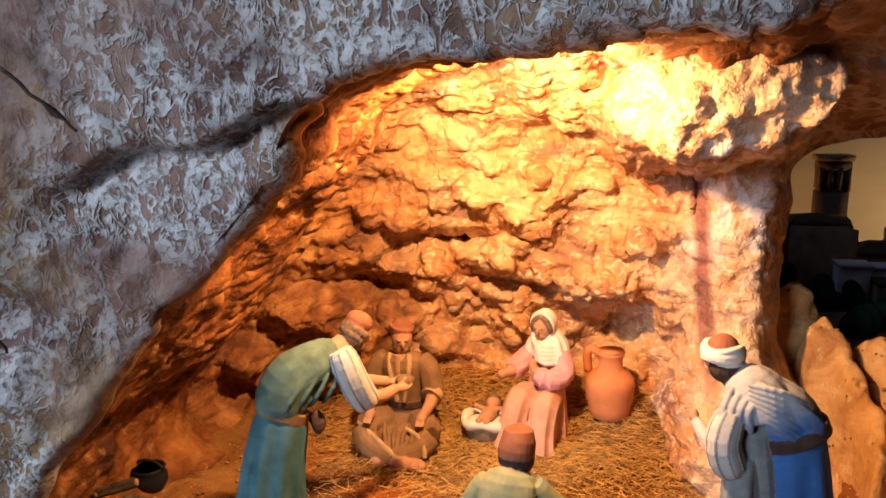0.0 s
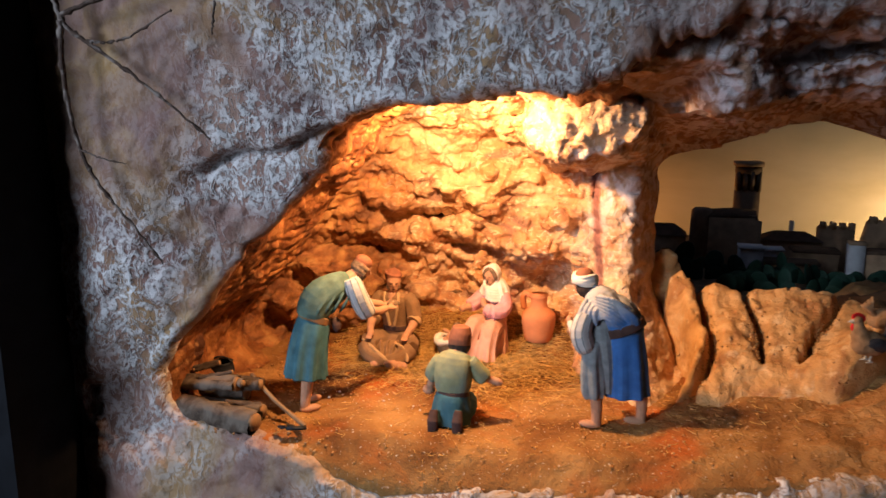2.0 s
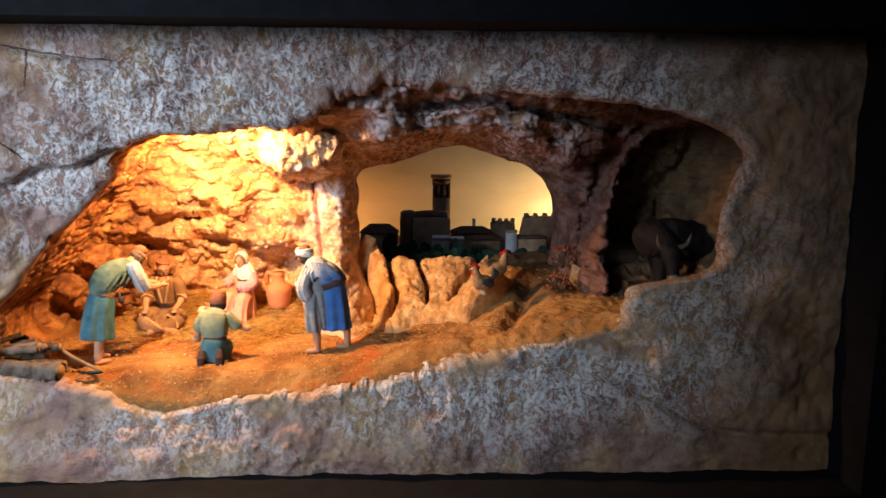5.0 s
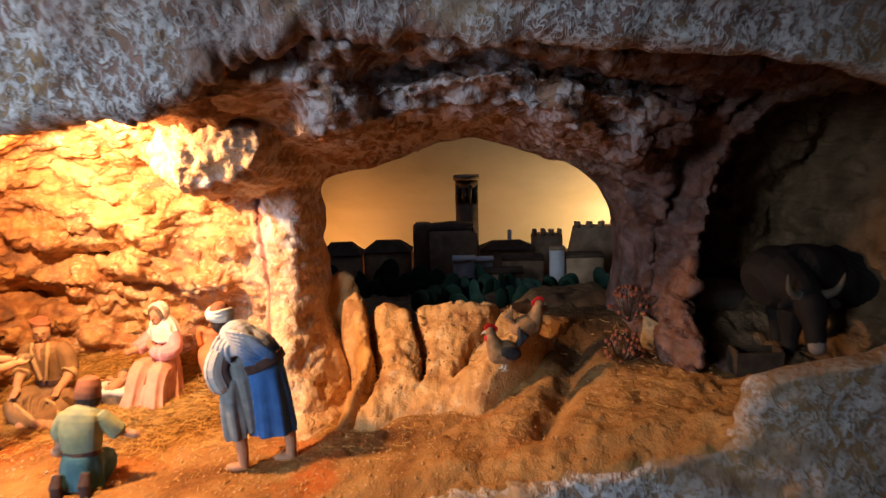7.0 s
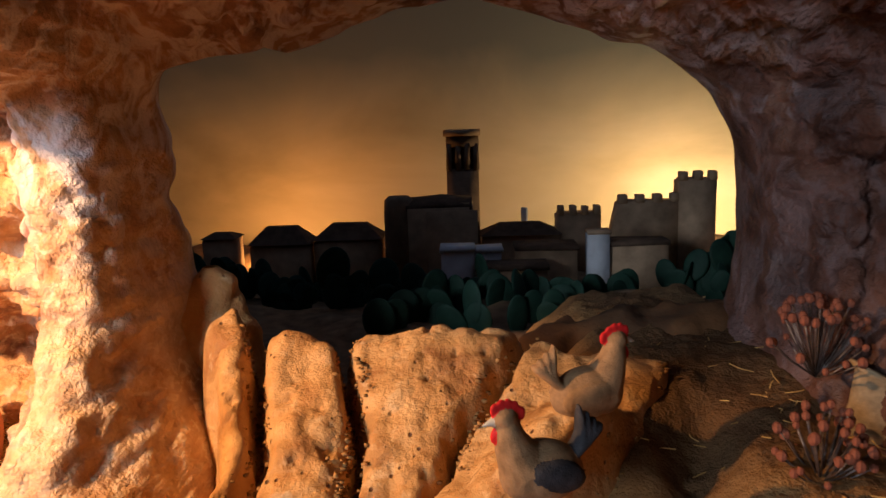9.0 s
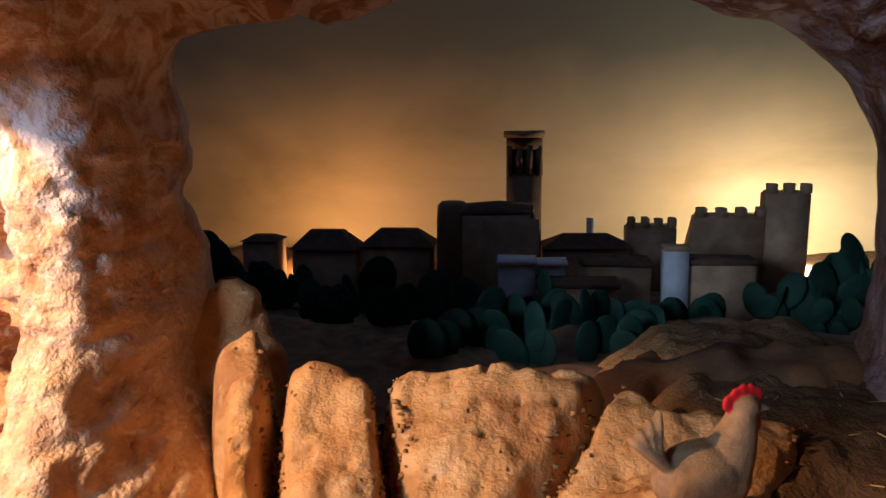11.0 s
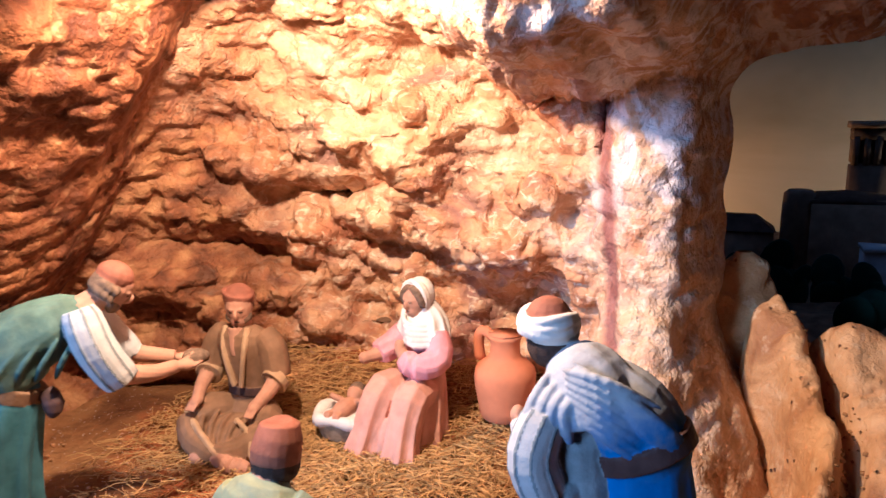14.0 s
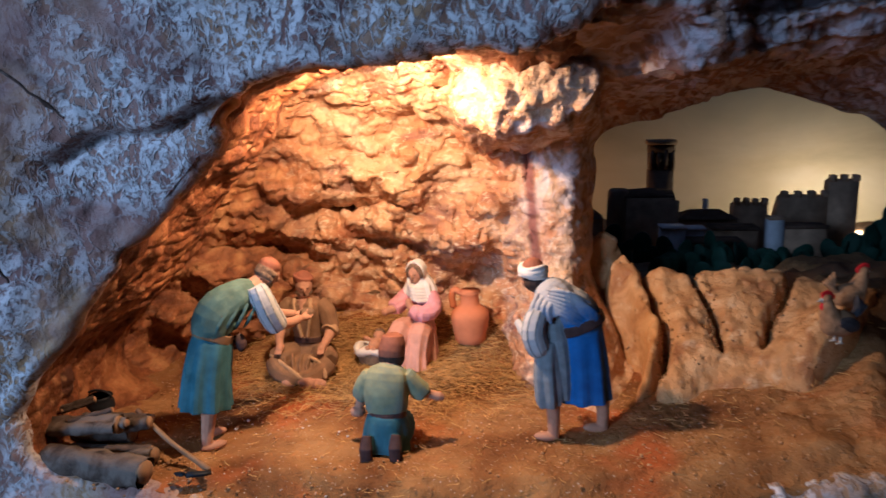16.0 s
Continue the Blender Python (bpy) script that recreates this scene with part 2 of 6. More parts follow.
    lip = p.ramp(p.math("MULTIPLY", p.math("SUBTRACT", p.axis(1), 0.40), 10.0), (0.57, 0.0), (0.72, 1.0))
    lip = p.math("MULTIPLY", lip, p.math("MULTIPLY", p.ramp(p.axis(0), (0.16, 1.0), (0.26, 0.0)), p.ramp(p.math("SUBTRACT", p.axis(2), 1.0), (0.0, 0.0), (0.08, 1.0))))
    white = p.math("MULTIPLY", white, p.math("SUBTRACT", 1.0, lip))
    c = p.mix(lip, c, p.ramp(p.noise(24, 6, 0.6), (0.35, (0.20, 0.075, 0.025)), (0.65, (0.46, 0.24, 0.09))))
    c = p.mix(white, c, (0.70, 0.69, 0.71))
    p.colour(c)
    h = p.math("ADD", p.math("MULTIPLY", white, 0.7), p.math("ADD", p.noise(60, 5), p.math("MULTIPLY", p.noise(260, 3), 0.25)))
    return p.bump(h, 0.8, 0.004).m


def make_earth():
    p = Paint("red_earth", 0.95, spec=0.15)
    c = p.ramp(p.noise(11, 5, 0.5), (0.3, (0.11, 0.042, 0.013)), (0.5, (0.26, 0.125, 0.04)), (0.7, (0.40, 0.225, 0.082)))
    red = p.ramp(p.noise(7, 3, 0.3, p.scaled((1, 1, 1), (2, 8, 0))), (0.54, 0.0), (0.68, 0.7))
    c = p.mix(red, c, (0.46, 0.12, 0.025))
    grit = p.ramp(p.noise(260, 2), (0.66, 0.0), (0.72, 0.7))
    c = p.mix(grit, c, (0.66, 0.56, 0.44))
    # sandier mound before the stall
    mound = p.ramp(p.math("ADD", p.axis(0), p.math("MULTIPLY", p.math("SUBTRACT", p.noise(13, 4), 0.5), 0.16)), (0.34, 0.0), (0.52, 0.8))
    c = p.mix(mound, c, p.ramp(p.noise(18, 6, 0.5), (0.32, (0.30, 0.14, 0.045)), (0.5, (0.46, 0.24, 0.085)), (0.68, (0.58, 0.345, 0.14))))
    # dark soil towards the stall, mostly the shade there painted in
    stall_shade = p.math("MULTIPLY", p.ramp(p.math("ADD", p.axis(0), p.math("MULTIPLY", p.noise(14, 4), 0.12)), (0.57, 0.0), (0.63, 0.85)), p.ramp(p.math("ADD", p.axis(1), p.math("MULTIPLY", p.noise(15, 4), 0.12)), (0.70, 0.0), (0.77, 1.0)))
    c = p.mix(stall_shade, c, (0.055, 0.03, 0.016))
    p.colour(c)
    return p.bump(p.math("ADD", p.noise(120, 6), p.math("MULTIPLY", p.noise(500, 3), 0.4)), 0.9, 0.005).m


def make_slab():
    p = Paint("sandy_rock", 0.6, spec=0.35)
    c = p.ramp(p.noise(22, 6, 0.6), (0.32, (0.30, 0.13, 0.040)), (0.48, (0.50, 0.265, 0.09)), (0.66, (0.64, 0.385, 0.165)))
    pale = p.ramp(p.noise(60, 7, 0.2, None, 0.65), (0.55, 0.0), (0.68, 0.6))
    c = p.mix(pale, c, (0.70, 0.50, 0.28))
    pits = p.ramp(p.voronoi(95), (0.08, 1.0), (0.16, 0.0))
    pits = p.math("MULTIPLY", pits, p.ramp(p.noise(30, 2), (0.5, 0.0), (0.6, 1.0)))
    c = p.mix(pits, c, (0.14, 0.06, 0.03))
    p.colour(c)
    h = p.math("SUBTRACT", p.math("ADD", p.noise(70, 8, 0.0, None, 0.65), p.math("MULTIPLY", p.noise(260, 5), 0.5)), pits)
    return p.bump(h, 0.9, 0.004).m


def make_sky():
    p = Paint("painted_sky", 0.9, spec=0.1)
    n = p.noise(1.6, 5, 0.6, p.scaled((1, 1, 2.5)))
    c = p.ramp(n, (0.3, (0.40, 0.33, 0.21)), (0.5, (0.58, 0.48, 0.32)), (0.7, (0.70, 0.60, 0.46)))
    lift = p.math("ADD", p.math("SUBTRACT", p.axis(2), 1.0), p.math("MULTIPLY", p.math("SUBTRACT", p.noise(3, 4, 0.5), 0.5), 0.25))
    c = p.mix(p.ramp(lift, (0.13, 0.0), (0.42, 1.0)), c, (0.21, 0.22, 0.21))
    p.colour(c)
    return p.bump(p.noise(60, 3), 0.15, 0.001).m


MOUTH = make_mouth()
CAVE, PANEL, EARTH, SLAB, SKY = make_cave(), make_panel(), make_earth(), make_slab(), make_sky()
BLACK = plain("black_painted_wood", (0.008, 0.009, 0.012), 0.85, 0.3, 30, 0.2, spec=0.15)
WALLDARK = plain("dark_blue_wall", (0.05, 0.055, 0.07), 0.7, 0.2, 12, 0.2)
ROOM = plain("room_plaster", (0.16, 0.16, 0.17), 0.9, 0.1, 6, 0.2)
TWIG = plain("twig_bark", (0.075, 0.05, 0.04), 0.85, 0.4, 150, 0.6, (0.28, 0.24, 0.22))
STRAW = plain("straw", (0.50, 0.31, 0.10), 0.7, 0.35, 90, 0.2)
SOIL = plain("dark_soil", (0.17, 0.105, 0.06), 0.95, 0.4, 60, 0.7)
SKIN = plain("painted_skin", (0.43, 0.235, 0.145), 0.6, 0.12, 120, 0.15)
TEAL = plain("teal_cloth_paint", (0.055, 0.14, 0.175), 0.7, 0.25, 60, 0.3, (0.03, 0.09, 0.11))
SAGE = plain("sage_cloth_paint", (0.105, 0.165, 0.135), 0.7, 0.3, 60, 0.3, (0.06, 0.115, 0.115))
OLIVE = plain("olive_cloth_paint", (0.27, 0.29, 0.17), 0.7, 0.2, 60, 0.3, (0.16, 0.22, 0.20))
CREAM = plain("striped_cream_paint", (0.44, 0.44, 0.44), 0.7, 0.12, 80, 0.3)
WHITE = plain("white_cloth_paint", (0.64, 0.62, 0.58), 0.7, 0.1, 80, 0.3, (0.55, 0.50, 0.45))
PINK = plain("pink_robe_paint", (0.62, 0.30, 0.32), 0.7, 0.15, 70, 0.3, (0.50, 0.20, 0.20))
ROSE = plain("rose_skirt_paint", (0.52, 0.28, 0.20), 0.7, 0.15, 70, 0.3)
BLUE = plain("blue_cloak_paint", (0.045, 0.14, 0.38), 0.65, 0.2, 60, 0.3, (0.03, 0.10, 0.30))
GREY = plain("grey_wool_paint", (0.22, 0.24, 0.25), 0.8, 0.25, 90, 0.5)
BROWN = plain("brown_robe_paint", (0.22, 0.13, 0.068), 0.7, 0.25, 60, 0.3)
TAN = plain("tan_border_paint", (0.42, 0.28, 0.15), 0.7, 0.15, 80, 0.2)
LEATHER = plain("leather_paint", (0.07, 0.04, 0.035), 0.6, 0.3, 90, 0.3)
CAP = plain("red_brown_cap_paint", (0.24, 0.095, 0.055), 0.7, 0.2, 90, 0.3)
HAIR = plain("grey_brown_hair_paint", (0.17, 0.115, 0.075), 0.75, 0.35, 200, 0.7)
DARKHAIR = plain("dark_hair_paint", (0.05, 0.032, 0.025), 0.7, 0.35, 200, 0.6)


def make_shawl():
    p = Paint("blue_shawl_dry_brushed", 0.75, spec=0.15)
    high = p.math("ADD", p.math("SUBTRACT", p.axis(2), 1.0), p.math("MULTIPLY", p.axis(0), -0.35))
    high = p.math("ADD", high, p.math("MULTIPLY", p.math("SUBTRACT", p.noise(70, 5, 0.6), 0.5), 0.045))
    c = p.mix(p.ramp(high, (0.044, 0.0), (0.074, 0.9)), (0.045, 0.14, 0.36), (0.40, 0.40, 0.40))
    c = p.mix(p.ramp(p.noise(50, 5, 0.5), (0.55, 0.0), (0.68, 0.6)), c, (0.16, 0.14, 0.13))
    p.colour(c)
    return p.bump(p.noise(300, 4), 0.4, 0.001).m


SHAWL = make_shawl()
CLAY = plain("terracotta", (0.52, 0.20, 0.085), 0.75, 0.12, 40, 0.2)
WICKER = plain("wicker", (0.30, 0.22, 0.13), 0.8, 0.3, 150, 0.6)
BARK = plain("log_bark", (0.085, 0.062, 0.048), 0.9, 0.5, 80, 1.0, (0.20, 0.165, 0.135))
CUTWOOD = plain("cut_wood", (0.27, 0.165, 0.09), 0.8, 0.2, 70, 0.4)
SHAFTWOOD = plain("worn_shaft_wood", (0.26, 0.16, 0.085), 0.8, 0.25, 90, 0.4)
IRON = plain("dark_pot", (0.013, 0.016, 0.022), 0.5, 0.3, 60, 0.3)
HEN = plain("hen_feathers", (0.27, 0.165, 0.085), 0.8, 0.3, 130, 0.6)
HENDARK = plain("hen_dark_feathers", (0.035, 0.035, 0.04), 0.7, 0.4, 130, 0.6)
COMB = plain("hen_comb", (0.55, 0.02, 0.02), 0.5, 0.15, 130, 0.2)
CACTUS = plain("cactus_green", (0.011, 0.032, 0.021), 0.65, 0.3, 60, 0.4)
LIME = plain("whitewash", (0.62, 0.63, 0.66), 0.85, 0.12, 50, 0.3)
ADOBE = plain("adobe", (0.40, 0.265, 0.165), 0.9, 0.25, 40, 0.4)
ADOBEDARK = plain("dark_stone", (0.24, 0.16, 0.105), 0.9, 0.25, 40, 0.4)
ROOFTILE = plain("old_roof", (0.10, 0.062, 0.042), 0.9, 0.3, 60, 0.4)
# brown rock, darkened to paint in the lamp's blocked light
SHADEDROCK = plain("shaded_brown_rock", (0.11, 0.052, 0.022), 0.85, 0.4, 30, 0.9, (0.06, 0.032, 0.018))
HIDE = plain("ox_hide", (0.013, 0.011, 0.011), 0.75, 0.3, 50, 0.4)
HORN = plain("horn", (0.50, 0.46, 0.38), 0.5, 0.15, 80, 0.2)
# ox horn coloured dark to put the stall's shade into it
OXHORN = plain("shade_darkened_horn", (0.09, 0.078, 0.062), 0.6, 0.15, 80, 0.2)
OLDWOOD = plain("old_dark_wood", (0.05, 0.035, 0.025), 0.85, 0.4, 60, 0.5)
BERRY = plain("dried_berry", (0.22, 0.075, 0.045), 0.7, 0.3, 200, 0.3)
DONKEY = plain("donkey_coat", (0.20, 0.17, 0.15), 0.8, 0.25, 60, 0.4)

# ---- mesh helpers ----


def part(name, bm, materials, parent=None, label="", smooth=True):
    me = bpy.data.meshes.new(name)
    bm.to_mesh(me)
    bm.free()
    for m in materials if isinstance(materials, (list, tuple)) else [materials]:
        me.materials.append(m)
    if smooth:
        me.polygons.foreach_set("use_smooth", [True] * len(me.polygons))
    ob = new(name, me)
    if parent:
        ob.parent = parent
    if label:
        ob["label"] = label
    return ob


def sheet(name, verts, faces, materials, index=None, smooth=True):
    me = bpy.data.meshes.new(name)
    verts = np.asarray(verts, np.float32)
    faces = np.asarray(faces, np.int32)
    me.vertices.add(len(verts))
    me.vertices.foreach_set("co", verts.ravel())
    me.loops.add(faces.size)
    me.loops.foreach_set("vertex_index", faces.ravel())
    me.polygons.add(len(faces))
    me.polygons.foreach_set("loop_start", np.arange(0, faces.size, faces.shape[1], dtype=np.int32))
    me.polygons.foreach_set("loop_total", np.full(len(faces), faces.shape[1], np.int32))
    for m in materials if isinstance(materials, (list, tuple)) else [materials]:
        me.materials.append(m)
    if index is not None:
        me.polygons.foreach_set("material_index", np.asarray(index, np.int32))
    me.polygons.foreach_set("use_smooth", np.full(len(faces), smooth))
    me.update(calc_edges=True)
    me.validate()
    return new(name, me)


def grid_faces(rows, cols, wrap=False):
    r = np.arange(rows - 1)[:, None]
    c = np.arange(cols if wrap else cols - 1)[None, :]
    a = r * cols + c
    b = r * cols + (c + 1) % cols
    return np.stack([a, b, b + cols, a + cols], -1).reshape(-1, 4)


def box(bm, lo, hi, mi=0):
    m = Matrix.Translation([(a + b) / 2 for a, b in zip(lo, hi)]) @ Matrix.Diagonal([b - a for a, b in zip(lo, hi)] + [1])
    before = set(bm.faces)
    out = bmesh.ops.create_cube(bm, size=1, matrix=m)
    for f in bm.faces:
        if f not in before:
            f.material_index = mi
    return out["verts"]


def ball(bm, c, r, mi=0, turn=(0, 0, 0), u=14, v=9):
    before = set(bm.faces)
    m = Matrix.Translation(c) @ Euler([radians(a) for a in turn]).to_matrix().to_4x4() @ Matrix.Diagonal((*r, 1))
    bmesh.ops.create_uvsphere(bm, u_segments=u, v_segments=v, radius=1, matrix=m)
    for f in bm.faces:
        if f not in before:
            f.material_index = mi


def tube(bm, pts, radii, mi=0, sides=12, squash=1.0, folds=0, depth=0.0, cap=True, side=(1, 0, 0)):
    """A lofted limb or robe along pts. squash flattens it across `side`; folds and depth pleat it towards its end."""
    pts = [Vector(p) for p in pts]
    rings = []
    ref = Vector(side).normalized()
    for i, p in enumerate(pts):
        d = (pts[min(i + 1, len(pts) - 1)] - pts[max(i - 1, 0)]).normalized()
        a = (ref - d * ref.dot(d)).normalized()
        b = d.cross(a)
        ring = []
        for k in range(sides):
            g = 2 * math.pi * k / sides
            f = 1 + depth * (i / max(1, len(pts) - 1)) * math.sin(folds * g + 0.6 * math.sin(2 * g)) if folds else 1
            ring.append(bm.verts.new(p + (a * math.cos(g) + b * math.sin(g) * squash) * radii[i] * f))
        rings.append(ring)
    for r0, r1 in zip(rings, rings[1:]):
        for k in range(sides):
            f = bm.faces.new((r0[k], r0[(k + 1) % sides], r1[(k + 1) % sides], r1[k]))
            f.material_index = mi
    if cap:
        for r, flip in ((rings[0], True), (rings[-1], False)):
            f = bm.faces.new(list(reversed(r)) if flip else r)
            f.material_index = mi
    return rings


def curve_points(pts, n):
    """n points on a smooth curve through pts."""
    pts = [Vector(p) for p in pts]
    out = []
    for k in range(n):
        s = k / (n - 1) * (len(pts) - 1)
        i = min(int(s), len(pts) - 2)
        u = s - i
        p0, p1, p2, p3 = pts[max(i - 1, 0)], pts[i], pts[i + 1], pts[min(i + 2, len(pts) - 1)]
        out.append(0.5 * ((2 * p1) + (p2 - p0) * u + (2 * p0 - 5 * p1 + 4 * p2 - p3) * u * u + (3 * p1 - p0 - 3 * p2 + p3) * u ** 3))
    return out


def smooth_loop(pts, n):
    """A closed loop resampled to n points."""
    p = [Vector((x, z, 0)) for x, z in pts]
    closed = p[-1:] + p + p[:2]
    out = []
    m = len(p)
    for k in range(n):
        s = k / n * m
        i = int(s)
        u = s - i
        a, b, c, d = (closed[j % len(closed)] for j in (i, i + 1, i + 2, i + 3))
        q = 0.5 * ((2 * b) + (c - a) * u + (2 * a - 5 * b + 4 * c - d) * u * u + (3 * b - a - 3 * c + d) * u ** 3)
        out.append((q.x, q.y))
    return np.array(out)


# ---- the rock front: one shell with a rolled rim round the opening ----
RIM = [(-0.415, 1.035), (-0.39, 1.074), (-0.341, 1.123), (-0.272, 1.217), (-0.197, 1.295), (-0.168, 1.345), (-0.106, 1.375), (-0.03, 1.383),
       (0.03, 1.388), (0.06, 1.396), (0.105, 1.392), (0.15, 1.402), (0.205, 1.440), (0.286, 1.463), (0.389, 1.460), (0.577, 1.450), (0.771, 1.424), (0.870, 1.395),
       (0.903, 1.360), (0.893, 1.300), (0.874, 1.233), (0.880, 1.175), (0.850, 1.142), (0.79, 1.130), (0.725, 1.118), (0.705, 1.085), (0.690, 1.048),
       (0.594, 1.021), (0.494, 1.006), (0.375, 0.981), (0.296, 0.959), (0.197, 0.942), (0.10, 0.928), (0.02, 0.924), (-0.066, 0.906), (-0.105, 0.899), (-0.171, 0.920),
       (-0.24, 0.946), (-0.31, 0.961), (-0.387, 0.966), (-0.418, 0.990)]
RIM_LOOP = smooth_loop(RIM, 420)
LEFT, RIGHT, LOW, HIGH = -0.533, 1.086, 0.787, 1.552


def panel_relief(x, z):
    """How far the painted front stands back (+) or forward (-) of its mean plane."""
    y = 0.012 * fbm(x * 5, 0.3, z * 5, 3, 5) + 0.006 * fbm(x * 22, 1.3, z * 22, 3, 9) + 0.0022 * fbm(x * 75, 2.3, z * 75, 3, 13)
    # fissure that runs into the cave's upper edge, the rock below it lying deeper
    line = 1.305 + (x + 0.332) * 0.26 + 0.006 * np.sin(x * 60)
    on = sstep(-0.37, -0.30, x) * (1 - sstep(-0.15, -0.12, x))
    y = y + on * (0.020 * np.exp(-((z - line) / 0.006) ** 2) + 0.016 * sstep(line + 0.004, line - 0.012, z) * sstep(line - 0.16, line - 0.05, z))
    # low ridge across the lower part
    ridge = 1.0 - 0.12 * sstep(0.6, 0.95, x) - 0.03
    y = y + sstep(0.55, 0.7, x) * 0.012 * np.exp(-((z - ridge) / 0.008) ** 2)
    return y


def build_front():
    cx, cz = 0.25, 1.19
    d = RIM_LOOP - (cx, cz)
    ang = np.unwrap(np.arctan2(d[:, 1], d[:, 0]))
    order = np.argsort(ang % (2 * np.pi))
    n = 900
    th = np.linspace(0, 2 * np.pi, n, endpoint=False)
    aa = (ang % (2 * np.pi))[order]
    rr = np.hypot(d[:, 0], d[:, 1])[order]
    r = np.interp(th, np.r_[aa - 2 * np.pi, aa, aa + 2 * np.pi], np.r_[rr, rr, rr])
    ct, st = np.cos(th), np.sin(th)
    r = r + 0.007 * fbm(ct * 9 + 3, st * 9, r * 6, 4, 21) + 0.004 * fbm(ct * 30, st * 30, r * 20, 2, 23)
    rx = np.where(ct > 0, (RIGHT + 0.02 - cx) / np.maximum(ct, 1e-6), (LEFT - 0.02 - cx) / np.minimum(ct, -1e-6))
    rz = np.where(st > 0, (HIGH + 0.02 - cz) / np.maximum(st, 1e-6), (LOW - 0.02 - cz) / np.minimum(st, -1e-6))
    edge = np.minimum(rx, rz)
    rows = []
    roll = 0.022 + 0.010 * vnoise(ct * 9, st * 9, 2.0, 4)
    for back in (0.015, 0.010, 0.005):
        rows.append((r + 0.004 + back * 0.8, np.full(n, 0.435 + roll + back)))
    for a in np.linspace(90, 0, 9):
        q = radians(a)
        rows.append((r + roll * (1 - math.sin(q)), 0.435 - roll * math.cos(q) + roll))
    m = 110
    for v in np.linspace(0, 1, m + 1)[1:]:
        rad = (r + roll) * (1 - v) + edge * v
        rows.append((rad, 0.435 - 0.03 * sstep(0, 0.7, v) + 0.0 * rad))
    verts = []
    for rad, y in rows:
        x, z = cx + ct * rad, cz + st * rad
        back = sstep(0.44, 0.5, y)
        verts.append(np.stack([x, y + panel_relief(x, z) * (1 - 0.6 * back), z], 1))
    verts = np.concatenate(verts)
    faces = grid_faces(len(rows), n, True)
    ob = sheet("rock_front", verts, faces, [PANEL])
    return tagged(ob, "purple-brown plaster rock front with white brushed flakes", "rock wall", kind="structure")


build_front()

# ---- the hollow behind: cave, pillar, arch and stall as one carved shell ----
GAP = [(0.209, 1.165), (0.210, 1.200), (0.207, 1.231), (0.206, 1.264), (0.215, 1.286), (0.236, 1.305), (0.291, 1.315), (0.337, 1.330), (0.370, 1.346), (0.429, 1.355),
       (0.484, 1.349), (0.535, 1.330), (0.582, 1.315), (0.612, 1.297), (0.640, 1.268), (0.655, 1.238), (0.662, 1.200), (0.664, 1.150), (0.650, 1.09), (0.60, 1.02), (0.30, 0.99), (0.230, 1.05), (0.213, 1.12)]
GAP_LOOP = smooth_loop(GAP, 240)


STALL_LOOP = smooth_loop([(0.740, 1.04), (0.738, 1.10), (0.740, 1.164), (0.747, 1.22), (0.757, 1.273), (0.775, 1.335), (0.812, 1.383), (0.885, 1.405), (0.98, 1.40), (1.04, 1.25), (1.02, 1.05), (0.88, 1.00)], 160)


